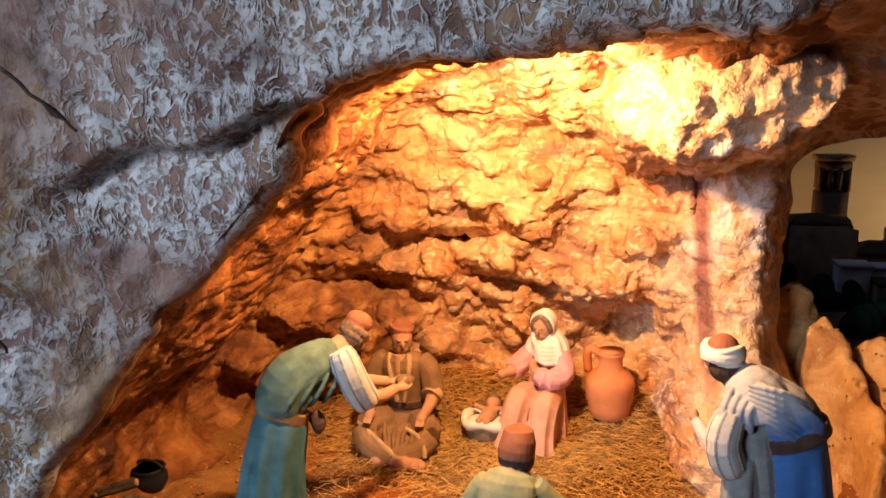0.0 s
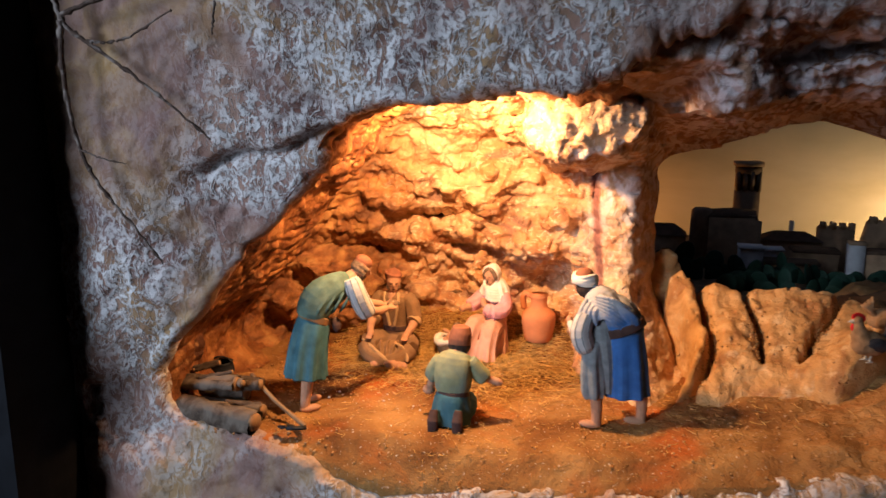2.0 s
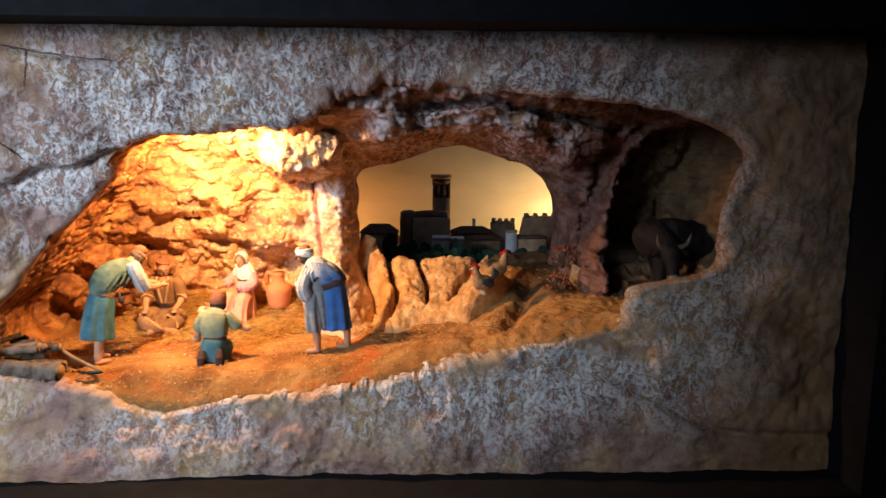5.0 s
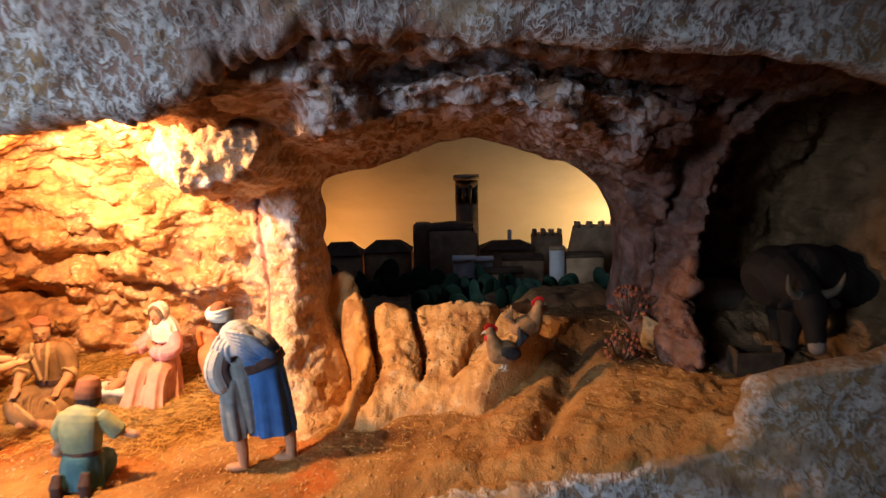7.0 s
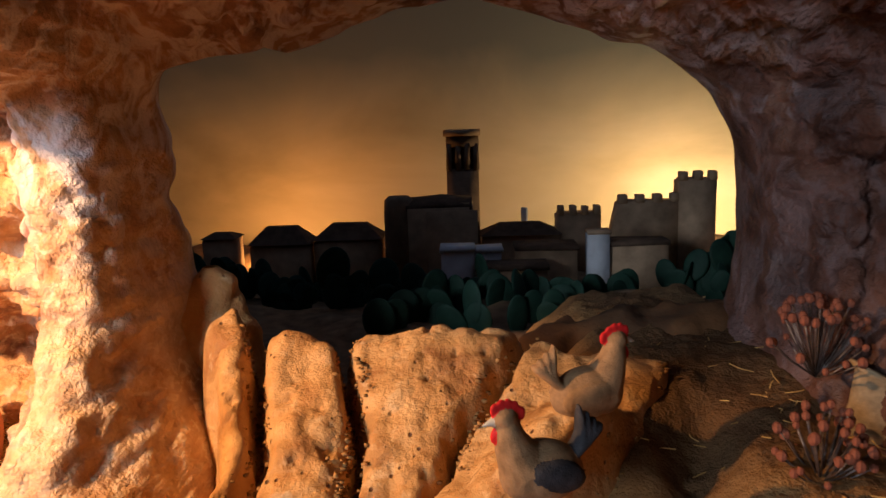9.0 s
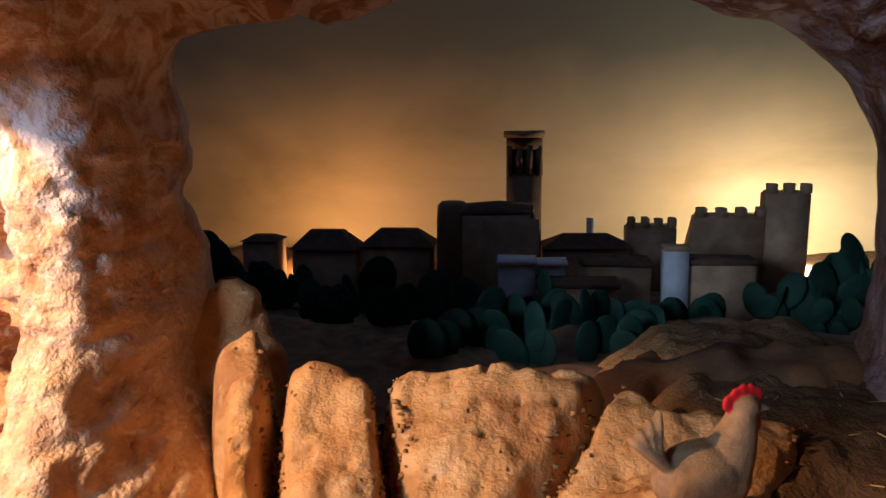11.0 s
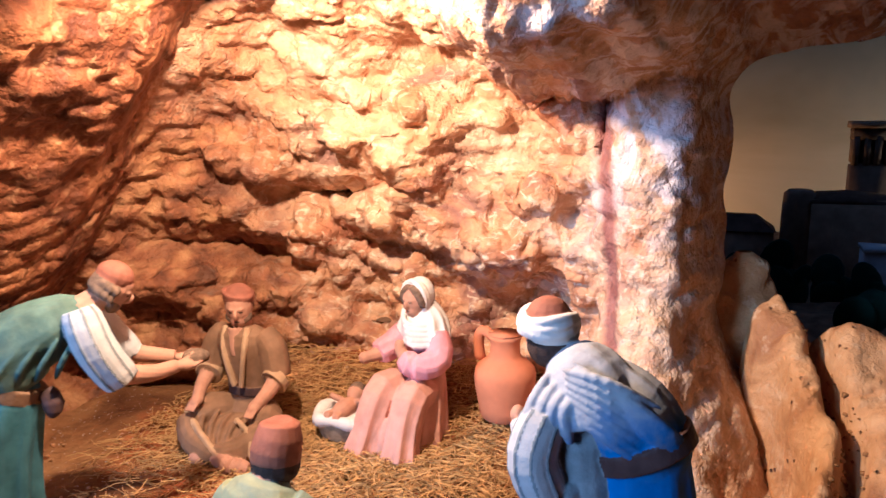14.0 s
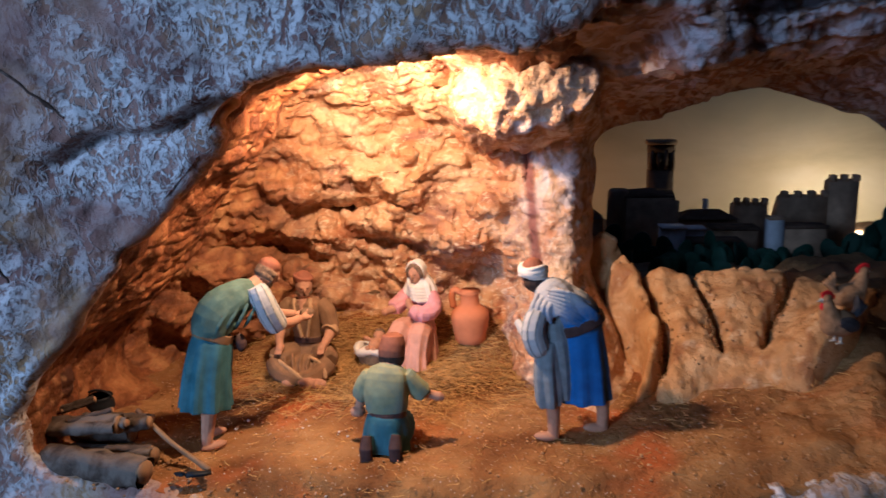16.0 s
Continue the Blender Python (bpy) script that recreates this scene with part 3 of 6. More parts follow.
def hollow_depth(x, z, s, w):
    """Depth of the carved rock at x, z. s: distance inside the rim; w: distance outside the gap to the landscape."""
    warp = 0.02 * fbm(x * 9, 0.7, z * 9, 2, 31)
    back = 0.866 - 8.0 * np.maximum(0, z - 1.255) ** 2 - 0.55 * np.maximum(0, -0.15 - x) ** 1.3 * sstep(0.90, 1.06, z) + 0.03 * sstep(1.17, 1.08, z)
    # rough ledges of the cave's back, long and leaning a little
    lz = z + 0.30 * x + 0.012 * fbm(x * 7, 1.7, z * 5, 2, 43)
    led = fbm(x * 9, 2.1, lz * 14, 3, 41)
    shelf = np.abs(fbm(x * 7 + 3, 5.1, lz * 17, 2, 42))
    back = back + 0.018 * led + 0.016 * shelf + 0.018 * fbm(x * 21, 8.1, z * 22, 3, 44)
    # slots behind the seated figures
    back = back + 0.06 * np.exp(-(((x + 0.165) / 0.042) ** 2 + ((z - 1.187 - 0.1 * (x + 0.165)) / 0.009) ** 2))
    back = back + 0.06 * np.exp(-(((x + 0.285) / 0.055) ** 2 + ((z - 1.118 + 0.25 * (x + 0.285)) / 0.016) ** 2))
    back = back + 0.03 * np.exp(-(((x + 0.10) / 0.06) ** 2 + ((z - 1.118 + 0.1 * x) / 0.012) ** 2))
    back = back + 0.035 * np.exp(-(((x - 0.03) / 0.05) ** 2 + ((z - 1.085) / 0.03) ** 2))
    out = smin(back, 0.47 + 5.0 * (s + 0.10), 0.05)
    # pillar between the cave and the gap
    column = np.interp(z, [0.90, 1.00, 1.06, 1.13, 1.25, 1.29, 1.33, 1.36, 1.385, 1.402, 1.415, 1.5], [0.70, 0.71, 0.74, 0.785, 0.79, 0.785, 0.75, 0.71, 0.66, 0.57, 0.475, 0.46])
    column = column + 0.10 * np.exp(-w / 0.012) + warp * 0.5 + 6.0 * (x - 0.165) ** 2 * sstep(1.30, 1.22, z)
    # vault and right-hand pier: stepped ledges from the gap's edge out to the rim, and to the stall's edge
    s2 = -inside_distance(x, z, STALL_LOOP) + 0.006 * fbm(x * 18, 5.5, z * 18, 3, 53)
    sr, sp = np.maximum(s + 0.03, 0.002), np.maximum(s2, 0.002)
    q = w / (w + np.minimum(sr, sp))
    near = 0.47 + 0.235 * sr / (sr + sp) * sstep(0.50, 0.62, x)
    qq = np.clip(q + 0.11 * fbm(x * 5, 1.0, z * 4, 2, 52) * q * (1 - q) * 4, 0, 1)
    vault = np.interp(qq, [0, 0.05, 0.28, 0.36, 0.60, 0.665, 0.73, 0.80, 1], [0.0, 0.13, 0.68, 0.80, 0.87, 0.74, 0.78, 0.94, 1.0])
    brow = np.interp(qq, [0, 0.05, 0.18, 0.36, 1], [0.0, 0.20, 0.36, 0.88, 1.0])
    vault = vault + (brow - vault) * sstep(0.40, 0.26, x)
    pier = np.interp(qq, [0, 0.05, 0.5, 1], [0.0, 0.16, 0.55, 1.0])
    up = sstep(1.25, 1.34, z + 0.25 * (0.62 - x) * sstep(0.5, 0.62, x))
    mass = 0.90 - (0.90 - near) * (vault * up + pier * (1 - up)) + 0.020 * fbm(x * 17, 0, z * 24, 3, 55) * sstep(0.0, 0.015, w)
    side = sstep(0.155, 0.25, x)
    mass = column * (1 - side) + mass * side
    mass = mass + 0.06 * np.exp(-((x - 0.228) / 0.032) ** 2) * sstep(1.30, 1.34, z) * sstep(1.432, 1.405, z)
    groove = 0.118 - 0.075 * sstep(1.29, 1.35, z) + 0.012 * np.sin(z * 30)
    foot = sstep(1.12, 0.98, z)
    mass = mass - 0.03 * foot * np.exp(-((x - 0.21) / 0.03) ** 2)
    mass = mass + 5.0 * np.maximum(0, groove - x) + 0.03 * np.exp(-((x - groove) / 0.008) ** 2)
    # rib along the stall's edge with a groove beside it
    mass = mass + sstep(1.10, 1.16, z) * sstep(0.66, 0.70, x) * (0.035 * np.exp(-((s2 - 0.034) / 0.010) ** 2) - 0.022 * np.exp(-((s2 - 0.012) / 0.009) ** 2))
    inner = np.minimum(0.70 + 7.0 * np.maximum(0, -s2), 0.86 - 1.2 * np.maximum(0, z - 1.27) ** 1.2 + 0.03 * fbm(x * 12, 3, z * 12, 3, 57))
    stall = np.minimum(inner, 0.47 + 5.0 * (s + 0.10))
    mass = np.where(s2 < 0, stall, mass)
    out = np.where(x > 0.30, mass, smin(out, mass, 0.03))
    out = out + 0.016 * np.exp(-((x + 0.09 * z - 0.2278) / 0.006) ** 2) * sstep(1.03, 1.08, z) * sstep(1.31, 1.27, z)
    # bright boss of rock under the crown
    boss = ((x - 0.102) / 0.098) ** 2 + ((z - 1.357 - 0.10 * (x - 0.108)) / 0.060) ** 2
    boss = boss * (1 + 0.28 * fbm(x * 22, 6.0, z * 22, 3, 58))
    out = smin(out, 0.606 - 0.40 * (x - 0.09) + 0.030 * boss + 0.20 * np.maximum(0, boss - 0.62) + 0.007 * np.abs(fbm(x * 26, 9.0, z * 30, 2, 59)), 0.025)
    fine = 0.010 * fbm(x * 26, 0.2, z * 30, 4, 61)
    return np.maximum(out + 0.4 * fine, 0.462)


def build_hollow():
    step = 0.0024
    xs = np.arange(-0.50, 1.10, step)
    zs = np.concatenate([np.arange(0.90, 1.335, step), np.arange(1.335, 1.435, 0.0011), np.arange(1.435, 1.515, step)])
    X, Z = np.meshgrid(xs, zs)
    x, z = X.ravel(), Z.ravel()
    jag = 0.006 * fbm(x * 20, 4.4, z * 20, 2, 71)
    w = -inside_distance(x, z, GAP_LOOP) + jag
    # pull the vertices next to the gap on to its edge
    gz, gx = (a.ravel() for a in np.gradient(w.reshape(X.shape), zs, xs))
    g = np.maximum(np.hypot(gx, gz), 0.3)
    cell = np.abs(gx) * step + np.abs(gz) * np.repeat(np.gradient(zs), len(xs))
    near = np.abs(w) < cell * 0.62
    x = np.where(near, x - w * gx / g ** 2, x)
    z = np.where(near, z - w * gz / g ** 2, z)
    wn = np.where(near, 0.0, w)
    s = inside_distance(x, z, RIM_LOOP)
    y = hollow_depth(x, z, s, np.maximum(wn, 0))
    # crusty plaster, raised along the surface's own normal
    gz_, gx_ = np.gradient(y.reshape(X.shape), zs, xs)
    nrm = np.stack([gx_.ravel(), -np.ones(y.size), gz_.ravel()], 1)
    nrm /= np.linalg.norm(nrm, axis=1)[:, None]
    crust = 0.006 * fbm(x * 20, y * 20, z * 25, 3, 91) + 0.010 * (np.abs(vnoise(x * 34, y * 34, z * 42, 95)) - 0.3)
    crust = crust + 0.0065 * (np.abs(vnoise(x * 75 + 3, y * 75, z * 85, 96)) - 0.3) + 0.0032 * (np.abs(vnoise(x * 150, y * 150, z * 160, 97)) - 0.3)
    crust = crust * sstep(0.0, 0.012, np.abs(wn)) * (1 - 0.5 * np.maximum(sstep(0.10, 0.14, x) * sstep(0.30, 0.24, x), sstep(1.29, 1.32, z) * sstep(-0.01, 0.03, x) * sstep(0.30, 0.24, x)))
    x, y, z = x + nrm[:, 0] * crust, y + nrm[:, 1] * crust, z + nrm[:, 2] * crust
    faces = grid_faces(len(zs), len(xs))
    keep = (wn[faces] > -1e-9).all(1) & (wn[faces] > 1e-9).any(1)
    faces = faces[keep]
    verts = np.stack([x, y, z], 1)
    # the edge of the gap turns back behind
    e = np.concatenate([faces[:, [i, (i + 1) % 4]] for i in range(4)])
    key = np.sort(e, 1)
    uniq, inv, cnt = np.unique(key, axis=0, return_inverse=True, return_counts=True)
    border = e[(cnt[inv.ravel()] == 1)]
    border = border[(wn[border] < 1e-6).all(1)]
    ids = np.unique(border)
    where = {int(v): k for k, v in enumerate(ids)}
    layers, base = [verts], len(verts)
    prev = {int(v): int(v) for v in ids}
    quads = [faces]
    nx, nz = (gx / g)[ids], (gz / g)[ids]
    for k, (dy, dr) in enumerate(((0.012, 0.001), (0.03, 0.006), (0.07, 0.03))):
        layers.append(np.stack([verts[ids, 0] + nx * dr, verts[ids, 1] + dy, verts[ids, 2] + nz * dr], 1))
        cur = {int(v): base + k * len(ids) + where[int(v)] for v in ids}
        quads.append(np.array([[prev[int(b)], prev[int(a)], cur[int(a)], cur[int(b)]] for a, b in border]))
        prev = cur
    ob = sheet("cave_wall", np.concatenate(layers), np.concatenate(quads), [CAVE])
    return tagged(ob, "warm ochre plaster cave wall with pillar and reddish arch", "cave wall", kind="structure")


build_hollow()


def build_mouth():
    """The lip of the cave's mouth: it runs straight in from the rim and ends in a free edge before the wall."""
    cx, cz = 0.10, 1.10
    d = RIM_LOOP - (cx, cz)
    ang = np.arctan2(d[:, 1], d[:, 0]) % (2 * np.pi)
    order = np.argsort(ang)
    th = np.linspace(radians(74), radians(196), 620)
    r = np.interp(th, ang[order], np.hypot(d[:, 0], d[:, 1])[order])
    ct, st = np.cos(th), np.sin(th)
    deep = np.interp(np.degrees(th), [74, 84, 100, 125, 150, 170, 196], [0.62, 0.72, 0.79, 0.82, 0.83, 0.84, 0.85]) + 0.02 * vnoise(ct * 7, st * 7, 1.0, 75)
    rows = []
    for k, v in enumerate(np.linspace(0, 1, 110)):
        y = 0.456 + (deep - 0.456) * v
        swell = 0.012 * np.sin(np.pi * v) * vnoise(ct * 9, st * 9, v * 2.0, 76) + 0.006 * (1 - v) ** 8 + 0.068 * v * sstep(1.35, 1.75, th) - 0.02 * np.exp(-((v - 0.62) / 0.16) ** 2)
        rows.append((y, r + swell))
    # free edge, rolled outwards
    for v in np.linspace(0.1, 1, 8):
        rows.append((deep + 0.012 * math.sin(math.pi * v), r + 0.068 * sstep(1.35, 1.75, th) + 0.06 * v ** 1.5))
    x = np.concatenate([cx + ct * rr for y, rr in rows])
    z = np.concatenate([cz + st * rr for y, rr in rows])
    y = np.concatenate([yy for yy, rr in rows])
    out = np.concatenate([np.stack([ct, st], 1)] * len(rows))
    bump = 0.008 * fbm(x * 16, y * 16, z * 16, 3, 77) + 0.008 * (np.abs(vnoise(x * 34, y * 34, z * 34, 78)) - 0.3) + 0.005 * (np.abs(vnoise(x * 75, y * 75, z * 75, 79)) - 0.3)
    bump = bump * sstep(0.458, 0.485, y)
    x, z, y = x - out[:, 0] * bump, z - out[:, 1] * bump, y - 0.6 * bump * sstep(0.6, 0.66, y)
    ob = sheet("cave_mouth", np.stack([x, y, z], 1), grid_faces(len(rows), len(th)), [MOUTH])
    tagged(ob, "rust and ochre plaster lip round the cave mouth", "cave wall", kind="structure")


build_mouth()

# ---- floor of the cave and the rising ground ----


def floor_height(x, y):
    x, y = np.asarray(x, float), np.asarray(y, float)
    front = np.interp(x, [-0.5, -0.39, -0.31, -0.225, -0.16, -0.1, 0.0, 0.12, 0.2, 0.3, 0.375, 0.494, 0.594, 0.684, 0.72, 0.85, 1.1],
                      [0.962, 0.962, 0.956, 0.938, 0.910, 0.894, 0.912, 0.922, 0.940, 0.957, 0.979, 1.004, 1.019, 1.044, 1.07, 1.075, 1.08])
    deep = np.interp(x, [-0.5, -0.3, -0.1, 0.1, 0.2, 0.3, 0.45, 0.6, 0.7, 0.8, 1.1], [0.958, 0.954, 0.955, 0.958, 0.966, 0.985, 1.01, 1.045, 1.055, 1.055, 1.055])
    q = sstep(0.425, 0.50, y)
    z = front * (1 - q) + deep * q
    # slope up to the sill of the gap
    sill = sstep(0.64, 0.84, y) * sstep(0.19, 0.27, x) * (1 - sstep(0.66, 0.72, x))
    top = np.interp(x, [0.2, 0.3, 0.45, 0.55, 0.65], [0.96, 0.96, 0.99, 1.075, 1.08])
    z = z + sill * np.maximum(0, top - z)
    # furrow beside the mound
    fur = np.exp(-((x - 0.545 - 0.35 * (y - 0.62)) / 0.022) ** 2) * sstep(0.50, 0.58, y) * (1 - sstep(0.74, 0.8, y))
    z = z - 0.025 * fur
    # heap of straw in the cave
    heap = np.exp(-(((x + 0.09) / 0.15) ** 2 + ((y - 0.79) / 0.09) ** 2))
    z = z + 0.050 * sstep(0.79, 0.90, y) * sstep(-0.36, -0.26, x) * sstep(0.14, 0.06, x)
    return z + 0.010 * heap


def floor_z(x, y):
    return float(floor_height(x, y))


def build_floor():
    xs, ys = np.arange(-0.46, 1.02, 0.004), np.arange(0.445, 1.06, 0.004)
    X, Y = np.meshgrid(xs, ys)
    x, y = X.ravel(), Y.ravel()
    z = floor_height(x, y)
    rough = 0.65 + 0.6 * sstep(0.25, 0.5, x)
    z = z + rough * (0.006 * fbm(x * 20, y * 20, 0.4, 4, 81) + 0.0015 * fbm(x * 110, y * 110, 0.8, 2, 88))
    z = z - np.where(y < 0.4465, 0.03, 0.0)
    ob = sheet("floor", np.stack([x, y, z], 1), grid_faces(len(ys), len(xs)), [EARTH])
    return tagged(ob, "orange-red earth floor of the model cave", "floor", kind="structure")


build_floor()

# ---- moulded rock slope with slabs ----
CUT_Y = [0.60, 0.645, 0.68, 0.717, 0.75, 0.79, 0.84, 0.87, 0.92]
CUTS = ((0.222, 0.234, 0.252, 0.266, 0.270, 0.256, 0.235, 0.228, 0.225), (0.245, 0.262, 0.281, 0.293, 0.299, 0.290, 0.274, 0.270, 0.268), (0.350, 0.354, 0.359, 0.362, 0.363, 0.360, 0.339, 0.334, 0.332),
        (0.385, 0.398, 0.408, 0.421, 0.434, 0.459, 0.488, 0.50, 0.51), (0.43, 0.468, 0.503, 0.536, 0.561, 0.585, 0.60, 0.61, 0.615))
CUT_FOOT = (0.60, 0.60, 0.695, 0.690, 0.630)


def slope_shape(x, y):
    """Height of the rock slope: slabs that lean up to the sill, parted by narrow clefts. Also the number of the slab."""
    wob = 0.005 * fbm(x * 30, y * 30, 0.7, 3, 161)
    z = 0.966 + 0.60 * (y - 0.60) + 0.004 * fbm(x * 14, y * 14, 0.2, 3, 163)
    keep, which = np.ones_like(x), np.zeros(x.shape, int)
    for k, (cut, foot) in enumerate(zip(CUTS, CUT_FOOT)):
        c = np.interp(y, CUT_Y, cut)
        d = x - c + wob
        which = which + (x > c)
        on = sstep(foot, foot + 0.035, y)
        width = 0.0045 + 0.003 * vnoise(y * 30, k * 3.0, 0.0, 166)
        keep = keep * (1 - on * np.exp(-np.maximum(0, np.abs(d) - width * 0.5) / 0.0032))
    z = z - 0.050 * (1 - keep)
    # the boulder that the hens stand on
    axis = 0.445 + 0.55 * (y - 0.62)
    hump = np.exp(-(np.maximum(0, axis - x) / 0.055) ** 2) * np.exp(-(((y - 0.685) / 0.062) ** 2) ** 1.5)
    z = z + 0.062 * hump * sstep(0.0, 0.02, np.interp(y, CUT_Y, CUTS[4]) - x)
    # rounded tops at the sill, fall beside the pillar and into the furrow
    top = np.interp(x, [0.23, 0.255, 0.28, 0.31, 0.335, 0.345, 0.37, 0.45, 0.49, 0.52], [0.875, 0.892, 0.872, 0.868, 0.862, 0.862, 0.870, 0.872, 0.864, 0.84]) - 0.020 + wob
    z = z - 0.035 * sstep(top - 0.03, top + 0.012, y) ** 2 - 0.10 * sstep(top, top + 0.03, y)
    left, right = np.interp(y, CUT_Y, CUTS[0]), np.interp(y, CUT_Y, CUTS[4])
    z = z - 0.12 * sstep(left + 0.004, left - 0.014, x + wob) - 0.10 * sstep(right - 0.006, right + 0.018, x + wob)
    z = z - 0.038 * sstep(0.70, 0.60, y + wob * 2)
    return z, which


def slope_z(x, y):
    return float(slope_shape(np.array([x]), np.array([y]))[0][0])


def rock_slope():
    step = 0.0021
    xs, ys = np.arange(0.212, 0.640, step), np.arange(0.595, 0.925, step)
    X, Y = np.meshgrid(xs, ys)
    x, y = X.ravel(), Y.ravel()
    z, which = slope_shape(x, y)
    gy, gx = np.gradient(z.reshape(X.shape), step)
    n = np.stack([-gx.ravel(), -gy.ravel(), np.ones(x.size)], 1)
    n /= np.linalg.norm(n, axis=1)[:, None]
    crust = 0.0050 * fbm(x * 24, y * 24, z * 24, 3, 171) + 0.0035 * (np.abs(vnoise(x * 50, y * 50, z * 50, 177)) - 0.3) + 0.0010 * fbm(x * 130, y * 130, z * 130, 2, 178)
    pit = sstep(0.70, 0.82, vnoise(x * 95, y * 95, z * 95, 181)) * 0.004
    v = np.stack([x, y, z], 1) + n * ((crust - pit) * np.clip(n[:, 2] * 1.7 - 0.25, 0, 1))[:, None]
    faces = grid_faces(len(ys), len(xs))
    tone = np.clip(which[faces].max(1), 1, 4)
    side = np.interp(y, CUT_Y, CUTS[0]) - 0.018
    faces, tone = faces[(x > side)[faces].all(1)], tone[(x > side)[faces].all(1)]
    base = new("rock_slope")
    for k, label in ((1, "narrow sandy slab beside the pillar"), (2, "sandy slab with worn edges"), (3, "broad sandy slab below the sill"), (4, "sandy boulder on which two model hens stand")):
        f = faces[tone == k]
        ids, inv = np.unique(f, return_inverse=True)
        ob = sheet("slab", v[ids], inv.reshape(f.shape), [SLAB])
        ob.parent, ob["label"] = base, label
    # the rock shoulder behind the narrow slab, at the foot of the pillar
    n, sides = 46, 40
    h = np.linspace(0.0, 1.0, n)
    rx, mid = np.interp(h, [0, 0.5, 0.72, 0.86, 0.95, 1], [0.052, 0.046, 0.038, 0.026, 0.013, 0.001]), np.interp(h, [0, 0.6, 1], [0.220, 0.224, 0.228])
    g = np.linspace(0, 2 * np.pi, sides, endpoint=False)
    f = np.stack([mid[:, None] + rx[:, None] * np.cos(g), 0.893 + 0.55 * rx[:, None] * np.sin(g), np.repeat((0.985 + 0.162 * h)[:, None], sides, 1)], 2).reshape(-1, 3)
    lump = 0.010 * fbm(f[:, 0] * 26, f[:, 1] * 26, f[:, 2] * 26, 4, 187)
    f = f + lump[:, None] * np.stack([np.tile(np.cos(g), n), np.tile(np.sin(g), n), np.zeros(n * sides)], 1)
    ob = sheet("shoulder", f, grid_faces(n, sides, True), [SLAB])
    ob.parent, ob["label"] = base, "shaded brown shoulder of rock behind the narrow slab"
    tagged(base, "sandy plaster rock slope of leaning slabs parted by clefts", "rock")


rock_slope()


def sill_rock():
    n, sides = 60, 44
    c = np.array([tuple(p) for p in curve_points([(0.455, 0.915, 1.030), (0.52, 0.945, 1.047), (0.60, 0.93, 1.055), (0.68, 0.90, 1.065), (0.74, 0.88, 1.06)], n)])
    t = np.linspace(0, 1, n)
    r = np.interp(t, [0, 0.1, 0.35, 0.7, 1], [0.004, 0.03, 0.045, 0.04, 0.03])
    g = np.linspace(0, 2 * np.pi, sides, endpoint=False)
    f = (c[:, None, :] + r[:, None, None] * (np.cos(g)[None, :, None] * np.array([0.0, 1.1, 0]) + np.sin(g)[None, :, None] * np.array([0, 0, 0.72]))).reshape(-1, 3)
    o = f - np.repeat(c, sides, 0)
    f = f + o * (0.30 * fbm(f[:, 0] * 24, f[:, 1] * 24, f[:, 2] * 24, 4, 151))[:, None]
    # sill rock's shade is put into its dark colour
    tagged(sheet("sill_rock", f, grid_faces(n, sides, True), [SHADEDROCK]), "rounded brown rock along the back sill, coloured dark for its shade", "rock")


sill_rock()

# ---- figurines: each one moulded and painted piece ----
from mathutils.bvhtree import BVHTree


def head(bm, c, r, skin, turn=0.0, tilt=0.0, dark=None):
    """Skull with brow, chin, nose and eyes; turn in degrees about the upright, 0 looks towards -y."""
    m = Matrix.Translation(c) @ Euler((radians(tilt), 0, radians(turn))).to_matrix().to_4x4()
    ball(bm, c, (r * 0.82, r * 0.95, r * 1.1), skin, (tilt, 0, turn))
    ball(bm, m @ Vector((0, -r * 0.38, -r * 0.55)), (r * 0.55, r * 0.55, r * 0.58), skin, (tilt, 0, turn), 10, 7)
    ball(bm, m @ Vector((0, -r * 0.99, -r * 0.12)), (r * 0.15, r * 0.24, r * 0.32), skin, (tilt + 12, 0, turn), 8, 6)
    ball(bm, m @ Vector((0, -r * 0.80, r * 0.22)), (r * 0.5, r * 0.16, r * 0.10), skin, (tilt, 0, turn), 8, 6)
    if dark is not None:
        for sx in (-1, 1):
            ball(bm, m @ Vector((sx * r * 0.30, -r * 0.84, r * 0.06)), (r * 0.12, r * 0.08, r * 0.05), dark, (tilt, 0, turn), 8, 6)
        ball(bm, m @ Vector((0, -r * 0.90, -r * 0.52)), (r * 0.16, r * 0.06, r * 0.04), dark, (tilt, 0, turn), 8, 6)
    return m


def moulded(bm, name, mats, voxel=0.0009, rounds=2):
    """Fuses the overlapping pieces of bm into one moulded skin that keeps their paint."""
    bmesh.ops.recalc_face_normals(bm, faces=list(bm.faces))
    tree = BVHTree.FromBMesh(bm)
    bm.faces.ensure_lookup_table()
    paint = [f.material_index for f in bm.faces]
    rough = part(name + "_core", bm, mats)
    mod = rough.modifiers.new("fuse", "REMESH")
    mod.mode, mod.voxel_size, mod.use_smooth_shade = "VOXEL", voxel, True
    ease = rough.modifiers.new("ease", "SMOOTH")
    ease.factor, ease.iterations = 0.5, rounds
    me = bpy.data.meshes.new_from_object(rough.evaluated_get(bpy.context.evaluated_depsgraph_get()))
    me.name = name
    me.materials.clear()
    for m in mats:
        me.materials.append(m)
    index = []
    for poly in me.polygons:
        hit = tree.find_nearest(poly.center)
        index.append(paint[hit[2]] if hit[2] is not None else 0)
    me.polygons.foreach_set("material_index", index)
    me.polygons.foreach_set("use_smooth", [True] * len(index))
    old = rough.data
    bpy.data.objects.remove(rough)
    bpy.data.meshes.remove(old)
    return new(name, me)


